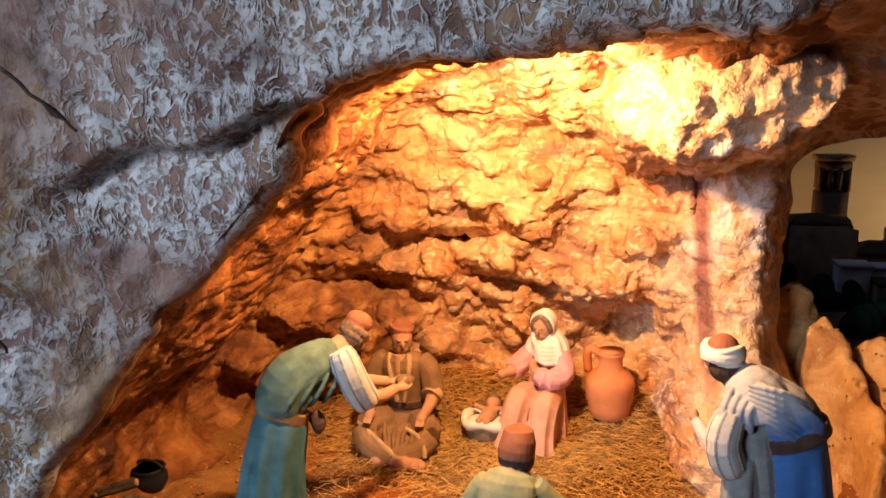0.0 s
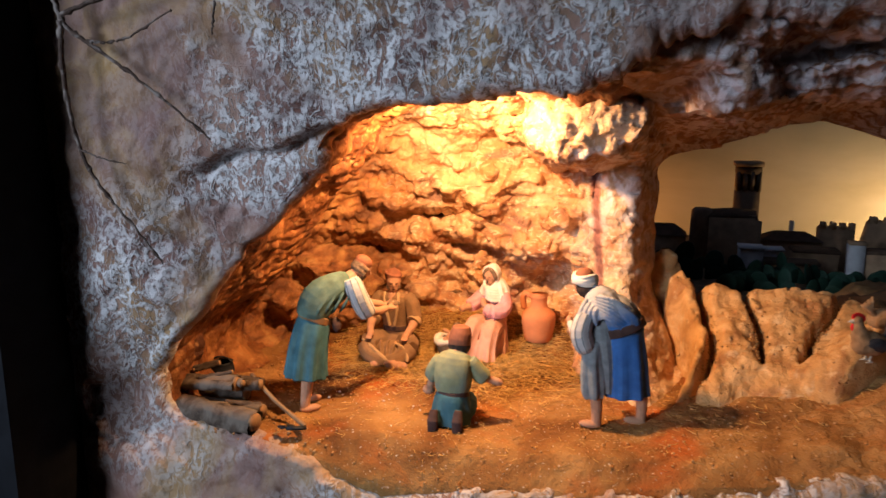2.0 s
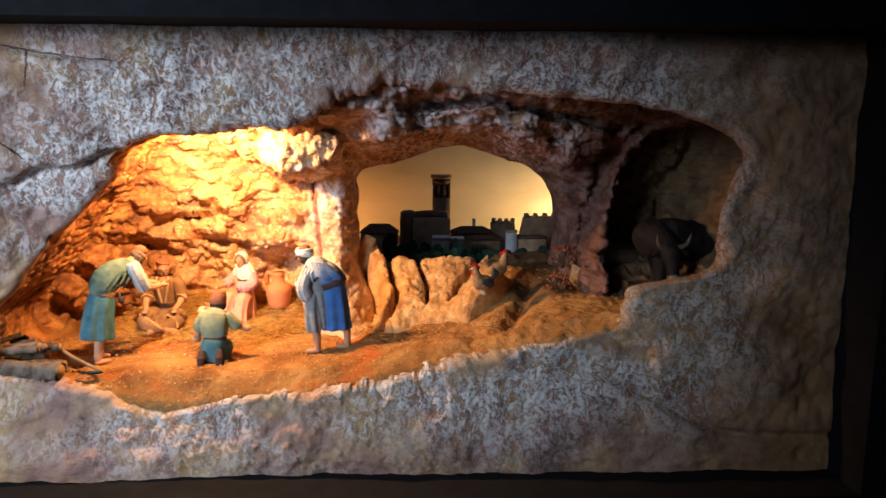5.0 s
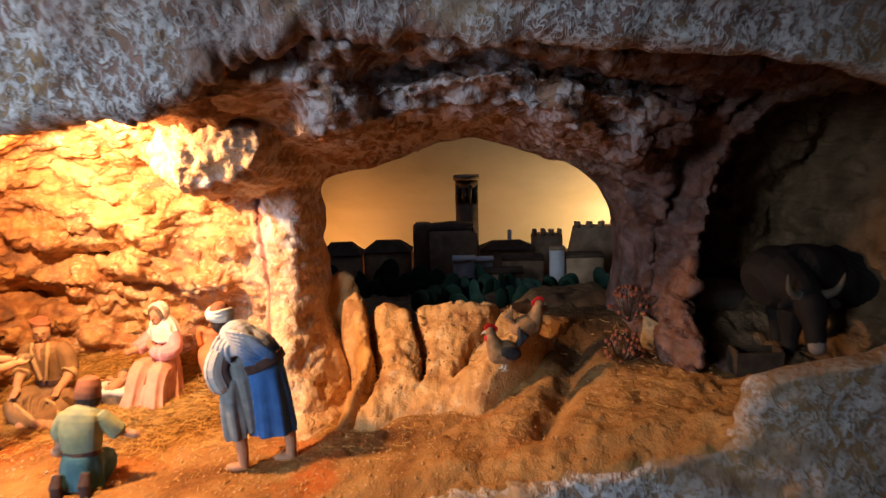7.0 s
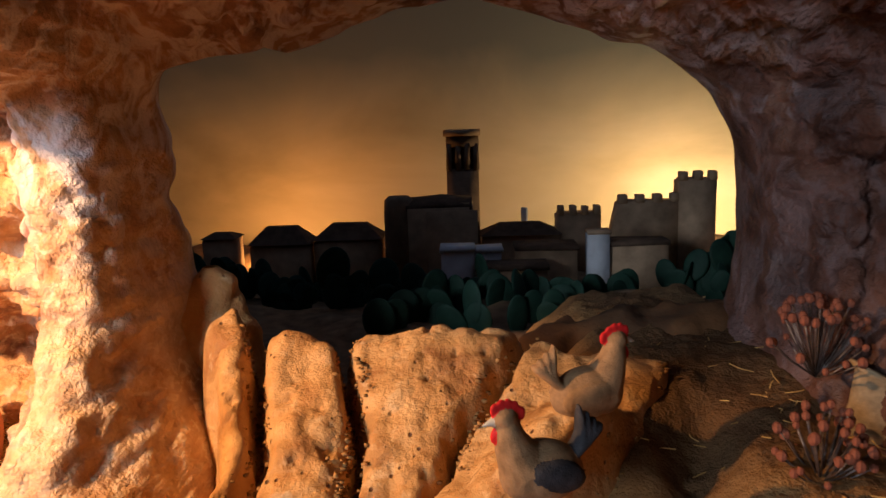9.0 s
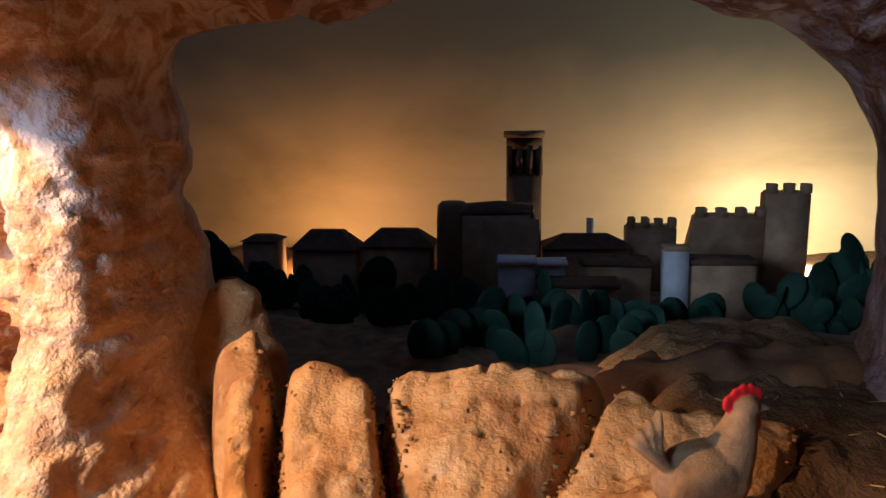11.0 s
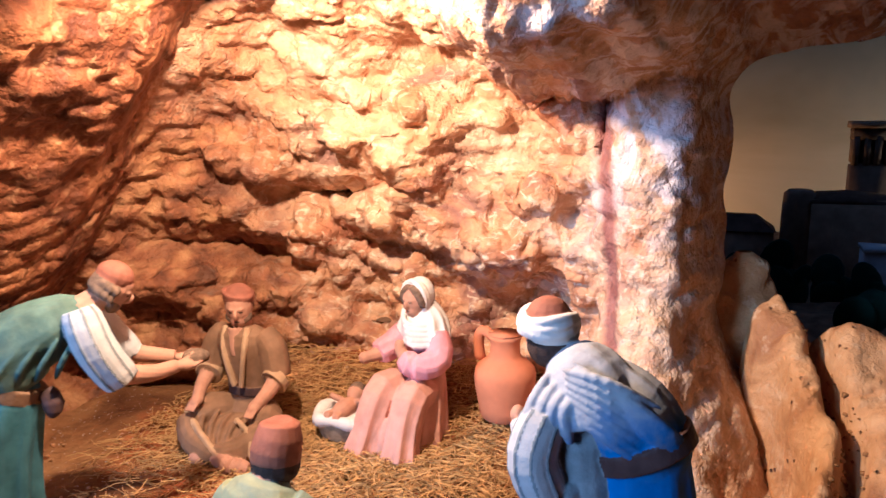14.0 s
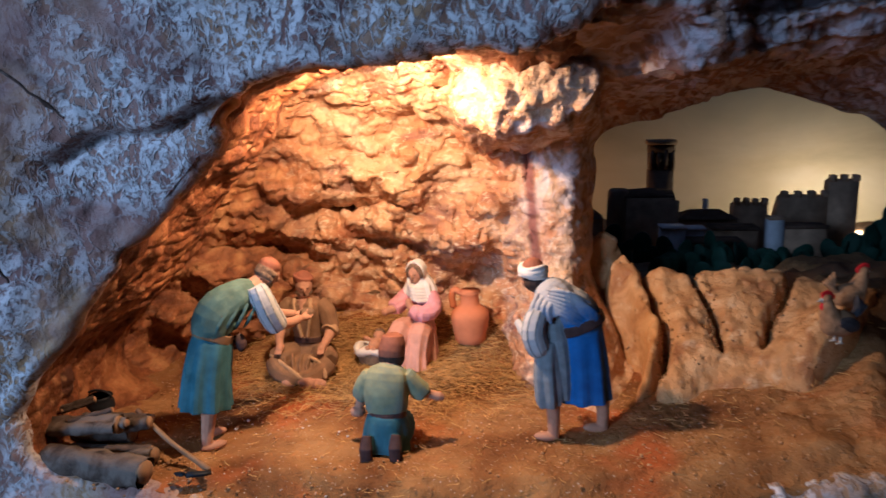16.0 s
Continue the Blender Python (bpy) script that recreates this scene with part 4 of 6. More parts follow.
def figurine(bm, mats, label):
    return tagged(moulded(bm, "figurine", mats), label, "figurine", "painted figurines in the cave")


def stripes(bm, pts, radii, mi, count, first=0, spread=360, r=0.0009):
    """Thin painted lines along a sleeve."""
    c = curve_points(pts, 8)
    rr = np.interp(np.linspace(0, 1, 8), np.linspace(0, 1, len(radii)), radii)
    for k in range(count):
        g = radians(first + spread * k / count)
        line = []
        for i, p in enumerate(c):
            d = (c[min(i + 1, 7)] - c[max(i - 1, 0)]).normalized()
            a = (Vector((1, 0, 0)) - d * d.x).normalized()
            line.append(p + (a * math.cos(g) + d.cross(a) * math.sin(g)) * (rr[i] - 0.0001))
        tube(bm, line, [r] * 8, mi, 5)


def bent_shepherd():
    bm = bmesh.new()
    m = [TEAL, SAGE, CREAM, SKIN, LEATHER, CAP, HAIR, GREY, BROWN]
    for x, y in ((-0.283, 0.546), (-0.270, 0.580)):
        fz = floor_z(x, y)
        tube(bm, [(x, y, fz + 0.002), (x + 0.003, y + 0.002, fz + 0.02), (x + 0.010, y + 0.004, fz + 0.06)], [0.0065, 0.0075, 0.0105], 3, 10)
        ball(bm, (x + 0.008, y - 0.002, fz + 0.004), (0.016, 0.0075, 0.0055), 3)
    # skirt of the tunic, gathered at the belt
    tube(bm, curve_points([(-0.256, 0.566, 1.088), (-0.262, 0.566, 1.065), (-0.269, 0.565, 1.035), (-0.274, 0.564, 0.999)], 11), [0.0185, 0.0225, 0.0245, 0.0255, 0.026, 0.0265, 0.027, 0.0275, 0.028, 0.029, 0.0295], 0, 40, 0.9, 9, 0.12)
    tube(bm, [(-0.259, 0.566, 1.080), (-0.255, 0.566, 1.089)], [0.0246, 0.0250], 8, 24, 0.9)
    tube(bm, curve_points([(-0.233, 0.556, 1.082), (-0.229, 0.552, 1.072), (-0.231, 0.551, 1.062)], 5), [0.005, 0.007, 0.0075, 0.006, 0.002], 4, 10, 0.7)
    # stooped back, bloused over the belt
    tube(bm, curve_points([(-0.256, 0.566, 1.084), (-0.256, 0.566, 1.097), (-0.247, 0.565, 1.113), (-0.226, 0.564, 1.124), (-0.204, 0.563, 1.136)], 12), [0.0195, 0.0238, 0.0250, 0.0255, 0.0258, 0.0256, 0.0250, 0.0240, 0.0225, 0.0200, 0.0160, 0.010], 1, 32, 0.95, 7, 0.055)
    for k in range(4):
        tube(bm, curve_points([(-0.262 + 0.012 * k, 0.545 + 0.002 * k, 1.090), (-0.256 + 0.012 * k, 0.5415, 1.104), (-0.240 + 0.010 * k, 0.5425, 1.121)], 6), [0.0008, 0.002, 0.0026, 0.0024, 0.0018, 0.0006], 1, 6)
    # wide striped sleeve, forearms and hands held out
    near = [(-0.207, 0.549, 1.138), (-0.199, 0.543, 1.112), (-0.184, 0.546, 1.084)]
    rn = [0.0105, 0.0130, 0.0138, 0.0140, 0.0140, 0.0138, 0.0136, 0.0122]
    tube(bm, curve_points(near, 8), rn, 2, 22, 1, 6, 0.05)
    stripes(bm, near, rn, 7, 9)
    tube(bm, curve_points([(-0.186, 0.547, 1.088), (-0.164, 0.555, 1.083), (-0.146, 0.564, 1.083)], 6), [0.0085, 0.0078, 0.007, 0.0062, 0.0057, 0.0052], 3, 12)
    far = [(-0.202, 0.580, 1.132), (-0.190, 0.586, 1.110), (-0.176, 0.586, 1.090)]
    tube(bm, curve_points(far, 7), [0.010, 0.0115, 0.0118, 0.0118, 0.0115, 0.011, 0.0095], 2, 14)
    tube(bm, [(-0.180, 0.586, 1.092), (-0.146, 0.580, 1.085)], [0.0072, 0.0055], 3, 12)
    # hands round a small loaf
    ball(bm, (-0.131, 0.572, 1.086), (0.011, 0.009, 0.006), 6, (0, 8, 20))
    for y, s in ((0.564, 1), (0.580, -1)):
        ball(bm, (-0.139, y, 1.083), (0.0085, 0.0055, 0.0045), 3, (s * 18, 8, s * 14))
        for f in range(4):
            tube(bm, [(-0.134, y + (f - 1.5) * 0.0022, 1.082), (-0.126 - abs(f - 1.5) * 0.0010, y + s * 0.003 + (f - 1.5) * 0.0020, 1.084)], [0.0015, 0.0011], 3, 6)
        tube(bm, [(-0.140, y, 1.086), (-0.133, y + s * 0.003, 1.091)], [0.0018, 0.0012], 3, 6)
    # bowed head with skullcap, curls and beard
    h = (-0.184, 0.563, 1.149)
    tube(bm, [(-0.212, 0.563, 1.132), (-0.190, 0.563, 1.144)], [0.0105, 0.0088], 3, 12)
    m4 = head(bm, h, 0.0140, 3, 84, 40, 4)
    ball(bm, m4 @ Vector((0, 0.0035, 0.0075)), (0.0132, 0.0135, 0.0105), 5, (30, 0, 84))
    ball(bm, m4 @ Vector((0, 0.0055, -0.001)), (0.0130, 0.0110, 0.0120), 6, (40, 0, 84))
    rng = random.Random(4)
    for k in range(26):
        g = radians(-20 + 220 * (k % 13) / 12)
        q = 0.001 if k < 13 else -0.0055
        ball(bm, m4 @ Vector((0.0125 * math.cos(g), 0.001 + 0.0120 * math.sin(g), q)), (0.0032, 0.0032, 0.0040), 6, (rng.uniform(-30, 30), 20, 0), 8, 6)
    for k in range(7):
        g = radians(-60 + 120 * k / 6)
        ball(bm, m4 @ Vector((0.0085 * math.sin(g), -0.0045 - 0.0055 * math.cos(g), -0.0115)), (0.0032, 0.0032, 0.0046), 6, (40, 0, 84), 8, 6)
    hip = Vector((-0.262, 0.566, 0))
    bmesh.ops.rotate(bm, verts=list(bm.verts), cent=hip, matrix=Matrix.Rotation(radians(44), 3, "Z"))
    bmesh.ops.translate(bm, verts=list(bm.verts), vec=(0.007, 0, 0))
    bmesh.ops.translate(bm, verts=list(bm.verts), vec=(0.000, -0.002, 0.0))
    figurine(bm, m, "painted clay shepherd figurine in teal tunic, bending forward")


def blue_shepherd():
    bm = bmesh.new()
    m = [BLUE, SHAWL, CREAM, SKIN, LEATHER, WHITE, CAP, GREY, DARKHAIR]
    for x, y in ((0.146, 0.578), (0.203, 0.594)):
        fz = floor_z(x, y)
        tube(bm, [(x, y, fz + 0.002), (x, y, fz + 0.025), (x - 0.004, y, fz + 0.07)], [0.0065, 0.0075, 0.0105], 3, 10)
        ball(bm, (x - 0.008, y - 0.002, fz + 0.004), (0.015, 0.007, 0.0052), 3)
    # long coat with a slack belt
    tube(bm, curve_points([(0.1755, 0.593, 1.102), (0.178, 0.593, 1.078), (0.181, 0.593, 1.045), (0.183, 0.593, 1.006)], 11), [0.0195, 0.0225, 0.0238, 0.0245, 0.025, 0.0255, 0.026, 0.0265, 0.027, 0.0278, 0.0285], 0, 40, 0.88, 8, 0.11)
    tube(bm, [(0.1790, 0.593, 1.093), (0.1745, 0.593, 1.103)], [0.0272, 0.0274], 4, 32, 0.92)
    # hunched back
    tube(bm, curve_points([(0.1765, 0.593, 1.083), (0.1760, 0.594, 1.097), (0.168, 0.595, 1.110), (0.154, 0.597, 1.121), (0.138, 0.599, 1.130)], 12), [0.0205, 0.0228, 0.0243, 0.0252, 0.0256, 0.0256, 0.0252, 0.0242, 0.0226, 0.0200, 0.015, 0.010], 1, 40, 0.94, 9, 0.07)
    # grey shawl round neck and shoulders, its folds running down the back
    tube(bm, curve_points([(0.131, 0.600, 1.140), (0.139, 0.597, 1.133), (0.148, 0.594, 1.122), (0.153, 0.592, 1.110)], 9), [0.0105, 0.0155, 0.0195, 0.0225, 0.0245, 0.0258, 0.0265, 0.0268, 0.0262], 1, 36, 0.98, 9, 0.05)
    for k in range(7):
        q = k / 6
        a = Vector((0.137 + 0.004 * q, 0.574 - 0.004 * q, 1.141 - 0.020 * q))
        b = Vector((0.160 + 0.004 * q, 0.5675, 1.140 - 0.032 * q))
        c = Vector((0.186 + 0.003 * q, 0.576 + 0.002 * q, 1.126 - 0.038 * q))
        tube(bm, curve_points([a, b, c], 11), [0.0008, 0.0018, 0.0024, 0.0028, 0.0029, 0.0029, 0.0027, 0.0024, 0.002, 0.0014, 0.0006], 1, 8)
    for k in range(4):
        tube(bm, curve_points([(0.128 + 0.006 * k, 0.582 - 0.003 * k, 1.136 - 0.002 * k), (0.121 + 0.006 * k, 0.573 - 0.001 * k, 1.120), (0.118 + 0.008 * k, 0.571, 1.103)], 8), [0.001, 0.0024, 0.0032, 0.0036, 0.0036, 0.0034, 0.003, 0.002], 1, 8)
    for k in range(6):
        q = k / 5
        tube(bm, curve_points([(0.142 + 0.010 * q, 0.5735 - 0.002 * q, 1.146 - 0.004 * q), (0.166 + 0.008 * q, 0.5690 + 0.001 * q, 1.134 - 0.014 * q), (0.188 + 0.003 * q, 0.5730 + 0.003 * q, 1.118 - 0.012 * q), (0.198, 0.584 + 0.002 * q, 1.106 - 0.002 * q)], 12), [0.0006, 0.0016, 0.0024, 0.003, 0.0034, 0.0035, 0.0034, 0.003, 0.0026, 0.002, 0.0014, 0.0006], 1, 8)
    # striped sleeve, hand at the chin and hanging cloth
    near = [(0.128, 0.577, 1.116), (0.122, 0.572, 1.092), (0.131, 0.574, 1.068)]
    rn = [0.0100, 0.0122, 0.0130, 0.0134, 0.0136, 0.0136, 0.0130, 0.0105]
    tube(bm, curve_points(near, 8), rn, 2, 20, 1, 6, 0.06)
    stripes(bm, near, rn, 7, 9)
    tube(bm, curve_points([(0.128, 0.578, 1.074), (0.114, 0.594, 1.084), (0.104, 0.608, 1.094)], 6), [0.008, 0.0075, 0.007, 0.0065, 0.0055, 0.0045], 2, 10)
    ball(bm, (0.103, 0.613, 1.096), (0.0045, 0.005, 0.006), 3)
    tube(bm, curve_points([(0.138, 0.577, 1.080), (0.137, 0.574, 1.05), (0.141, 0.573, 1.004)], 9), [0.009, 0.0115, 0.0125, 0.013, 0.0135, 0.014, 0.0142, 0.014, 0.012], 7, 26, 0.8, 6, 0.20)
    tube(bm, curve_points([(0.146, 0.593, 1.118), (0.144, 0.590, 1.09), (0.150, 0.588, 1.055), (0.153, 0.588, 1.010)], 8), [0.016, 0.0195, 0.021, 0.021, 0.0205, 0.020, 0.020, 0.019], 7, 22, 0.8, 6, 0.08)
    # turbaned head
    tube(bm, [(0.140, 0.599, 1.126), (0.127, 0.604, 1.142)], [0.0115, 0.0108], 8, 12)
    h = (0.122, 0.606, 1.149)
    head(bm, h, 0.0145, 3, -125, -12, 8)
    ball(bm, (h[0] + 0.003, h[1] - 0.003, h[2] - 0.005), (0.0142, 0.0142, 0.013), 8)
    for k in range(4):
        rz, rr = 0.0015 + 0.0032 * k, (0.0150, 0.0156, 0.0153, 0.0142)[k]
        tube(bm, [(h[0] + rr * math.cos(a), h[1] + rr * math.sin(a), h[2] + rz + 0.0016 * math.sin(a * 2 + k)) for a in np.linspace(0, 2 * math.pi, 25)], [0.0026] * 25, 5, 8, 1, 0, 0, False, (0, 0, 1))
    ball(bm, (h[0], h[1], h[2] + 0.010), (0.0128, 0.0128, 0.0118), 6)
    figurine(bm, m, "painted clay shepherd figurine in blue coat and turban, stooping")


def kneeling_boy():
    bm = bmesh.new()
    m = [TEAL, OLIVE, SKIN, LEATHER, CAP, DARKHAIR, CREAM, GREY]
    x0, y0 = -0.044, 0.556
    fz, b = floor_z(x0, y0), 0.996
    tube(bm, curve_points([(x0, y0, b + 0.002), (x0 - 0.001, y0 - 0.001, b - 0.016), (x0 - 0.002, y0 - 0.003, fz)], 8), [0.0175, 0.0205, 0.0222, 0.0232, 0.024, 0.0245, 0.025, 0.0245], 0, 32, 0.9, 7, 0.10)
    ball(bm, (x0 + 0.010, y0 + 0.018, fz + 0.014), (0.016, 0.026, 0.015), 0, (22, 0, 0))
    tube(bm, [(x0, y0, b + 0.004), (x0, y0, b - 0.004)], [0.0198, 0.0205], 3, 22, 0.86)
    tube(bm, curve_points([(x0, y0, b), (x0 - 0.001, y0 + 0.002, b + 0.018), (x0, y0 + 0.007, b + 0.038), (x0 + 0.001, y0 + 0.012, b + 0.052)], 9), [0.0195, 0.0222, 0.0232, 0.0238, 0.0240, 0.0236, 0.0220, 0.0175, 0.008], 1, 30, 0.74, 6, 0.05)
    # arms
    tube(bm, curve_points([(x0 + 0.018, y0 + 0.009, b + 0.042), (x0 + 0.029, y0 + 0.012, b + 0.026), (x0 + 0.036, y0 + 0.016, b + 0.016)], 7), [0.008, 0.0095, 0.0102, 0.0106, 0.011, 0.0112, 0.0095], 1, 16, 1, 5, 0.07)
    tube(bm, curve_points([(x0 + 0.034, y0 + 0.015, b + 0.019), (x0 + 0.046, y0 + 0.018, b + 0.014), (x0 + 0.058, y0 + 0.020, b + 0.010)], 5), [0.006, 0.0055, 0.005, 0.0055, 0.003], 2, 10)
    tube(bm, curve_points([(x0 - 0.018, y0 + 0.009, b + 0.042), (x0 - 0.027, y0 + 0.010, b + 0.024), (x0 - 0.030, y0 + 0.016, b + 0.012)], 7), [0.008, 0.0095, 0.0102, 0.0106, 0.011, 0.0108, 0.009], 1, 16, 1, 5, 0.07)
    tube(bm, [(x0 - 0.029, y0 + 0.014, b + 0.014), (x0 - 0.034, y0 + 0.014, b)], [0.006, 0.005], 2, 10)
    ball(bm, (x0 - 0.035, y0 + 0.012, b - 0.005), (0.0085, 0.008, 0.0065), 2)
    # soles
    for dx, dy in ((-0.018, -0.030), (0.012, -0.026)):
        tube(bm, [(x0 + dx, y0 + dy, fz - 0.004), (x0 + dx, y0 + dy - 0.001, fz + 0.012), (x0 + dx, y0 + dy + 0.006, fz + 0.024)], [0.0065, 0.0072, 0.005], 3, 10, 0.7)
    h = (x0 + 0.003, y0 + 0.021, b + 0.0585)
    tube(bm, [(x0 + 0.001, y0 + 0.011, b + 0.043), h], [0.0115, 0.0105], 2, 12)
    head(bm, h, 0.0132, 2, 165, -14)
    ball(bm, (h[0], h[1] - 0.002, h[2] - 0.002), (0.0145, 0.0138, 0.0130), 5)
    tube(bm, [(h[0], h[1] - 0.002, h[2] + 0.000), (h[0], h[1] - 0.001, h[2] + 0.006), (h[0] + 0.001, h[1] + 0.001, h[2] + 0.013), (h[0] + 0.001, h[1] + 0.003, h[2] + 0.021), (h[0] + 0.001, h[1] + 0.003, h[2] + 0.023)], [0.0143, 0.0146, 0.0138, 0.0115, 0.007], 4, 20)
    grow = Matrix.Translation((x0, y0, fz)) @ Matrix.Diagonal((1.09, 1.09, 1.06, 1)) @ Matrix.Translation((-x0, -y0, -fz))
    bmesh.ops.transform(bm, verts=list(bm.verts), matrix=grow)
    figurine(bm, m, "painted clay boy figurine kneeling in olive and teal")


def seated_man():
    bm = bmesh.new()
    m = [BROWN, TAN, SKIN, CAP, HAIR, TAN, LEATHER]
    x0, y0 = -0.203, 0.776
    fz = floor_z(x0, y0) - 0.002

    def at(x, y, z):
        return (x0 + x, y0 + y, fz + z)

    # seat of the robe, thighs out to the knees and shins crossed in front
    ball(bm, at(0, 0, 0.020), (0.030, 0.026, 0.024), 0, (0, 0, 0), 20, 12)
    ball(bm, at(0.004, -0.030, 0.016), (0.036, 0.028, 0.018), 0, (8, 0, 0), 20, 12)
    for sx in (-1, 1):
        tube(bm, curve_points([at(sx * 0.012, -0.002, 0.024), at(sx * 0.030, -0.022, 0.032), at(sx * 0.040, -0.038, 0.029)], 7), [0.015, 0.0165, 0.017, 0.0165, 0.0155, 0.0145, 0.011], 0, 18, 1, 6, 0.08)
        tube(bm, curve_points([at(sx * 0.040, -0.038, 0.028), at(sx * 0.026, -0.052, 0.016), at(-sx * 0.004, -0.060, 0.010)], 7), [0.013, 0.0135, 0.013, 0.012, 0.011, 0.010, 0.008], 0, 16, 1, 5, 0.08)
    tube(bm, curve_points([at(0.004, -0.062, 0.010), at(0.024, -0.068, 0.009), at(0.042, -0.066, 0.008)], 6), [0.006, 0.0072, 0.0078, 0.008, 0.0075, 0.005], 2, 12)
    tube(bm, curve_points([at(-0.004, -0.060, 0.008), at(-0.022, -0.064, 0.007)], 4), [0.006, 0.007, 0.007, 0.004], 2, 12)
    # drapery folds and tan hems over the lap
    for k in range(5):
        tube(bm, curve_points([at(-0.030 + 0.014 * k, -0.026, 0.036), at(-0.022 + 0.011 * k, -0.046, 0.031), at(-0.012 + 0.008 * k, -0.060, 0.016)], 7), [0.0008, 0.0018, 0.0026, 0.0028, 0.0026, 0.002, 0.0008], 0, 8)
    tube(bm, curve_points([at(-0.046, -0.036, 0.036), at(-0.020, -0.054, 0.029), at(0.010, -0.066, 0.014)], 9), [0.0028] * 9, 1, 8)
    tube(bm, curve_points([at(0.012, -0.040, 0.036), at(0.034, -0.052, 0.030), at(0.040, -0.060, 0.014)], 9), [0.0026] * 9, 1, 8)
    # torso leaning a little forward, open collar with tan bands
    tube(bm, curve_points([at(0, 0.002, 0.030), at(0, 0.001, 0.052), at(-0.001, -0.002, 0.078), at(-0.002, -0.004, 0.100), at(-0.002, -0.004, 0.108)], 10), [0.0225, 0.0215, 0.0212, 0.0222, 0.0240, 0.0258, 0.0262, 0.0235, 0.0165, 0.009], 0, 26, 0.70, 5, 0.03)
    tube(bm, [at(0, 0.001, 0.046), at(0, 0.001, 0.053)], [0.0226, 0.0222], 6, 20, 0.74)
    for sx in (-1, 1):
        tube(bm, curve_points([at(-0.002 + sx * 0.012, -0.012, 0.107), at(sx * 0.011, -0.0215, 0.088), at(sx * 0.004, -0.0185, 0.056)], 8), [0.0027] * 8, 1, 8)
    tube(bm, curve_points([at(-0.002, -0.013, 0.106), at(-0.001, -0.0195, 0.084)], 5), [0.0075, 0.0065, 0.0055, 0.004, 0.002], 2, 10)
    # arms: wide sleeves rolled at the elbow, hands in the lap
    for sx, hand in ((-1, at(-0.030, -0.040, 0.048)), (1, at(0.030, -0.036, 0.048))):
        el = at(sx * 0.037, -0.008, 0.066)
        tube(bm, curve_points([at(sx * 0.020, -0.003, 0.101), at(sx * 0.031, -0.004, 0.088), el], 7), [0.009, 0.0115, 0.0125, 0.0128, 0.0128, 0.0125, 0.0115], 0, 18, 1, 6, 0.06)
        cuff = [el[k] + (hand[k] - el[k]) * 0.22 for k in range(3)]
        tube(bm, [el, cuff], [0.0130, 0.0128], 5, 16, 1, 5, 0.04)
        tube(bm, curve_points([el, ((el[0] + hand[0]) / 2 + sx * 0.002, (el[1] + hand[1]) / 2, (el[2] + hand[2]) / 2), hand], 6), [0.0078, 0.0076, 0.007, 0.0062, 0.0056, 0.005], 2, 12)
        ball(bm, hand, (0.0062, 0.0080, 0.0048), 2, (20, 0, 0))
        for f in range(4):
            tube(bm, [(hand[0] + (f - 1.5) * 0.0026, hand[1] - 0.004, hand[2] - 0.001), (hand[0] + (f - 1.5) * 0.0028, hand[1] - 0.0115, hand[2] - 0.006)], [0.0015, 0.0011], 2, 6)
    # head bowed to one side, beard and wound cap
    h = at(0.000, -0.009, 0.125)
    tube(bm, [at(-0.002, -0.004, 0.100), (h[0], h[1] + 0.003, h[2] - 0.006)], [0.0098, 0.0085], 2, 12)
    m4 = head(bm, h, 0.0152, 2, 22, 16, 6)
    ball(bm, m4 @ Vector((0, 0.0055, 0.000)), (0.0130, 0.0105, 0.0135), 4, (20, 0, 22))
    for k in range(9):
        g = radians(-75 + 150 * k / 8)
        ball(bm, m4 @ Vector((0.0098 * math.sin(g), -0.003 - 0.0062 * math.cos(g), -0.0105 + 0.003 * abs(math.sin(g)))), (0.0030, 0.0030, 0.0042), 4, (20, 0, 22), 8, 6)
    ball(bm, m4 @ Vector((0, 0.0035, 0.0065)), (0.0140, 0.0140, 0.0122), 3, (-6, 0, 22))
    for k in range(3):
        wrap = [m4 @ Vector((0.0132 * math.cos(a), 0.0035 + 0.0132 * math.sin(a), 0.0068 + 0.0022 * k - 0.0030 * math.sin(a + 0.5 * k))) for a in np.linspace(0, 2 * math.pi, 21)]
        tube(bm, wrap, [0.0014] * 21, 3, 8, 1, 0, 0, False, (0, 0, 1))
    for v in bm.verts:
        v.co.z = fz + (v.co.z - fz) * 1.09
    figurine(bm, m, "painted clay man figurine seated in brown robe with tan bands")


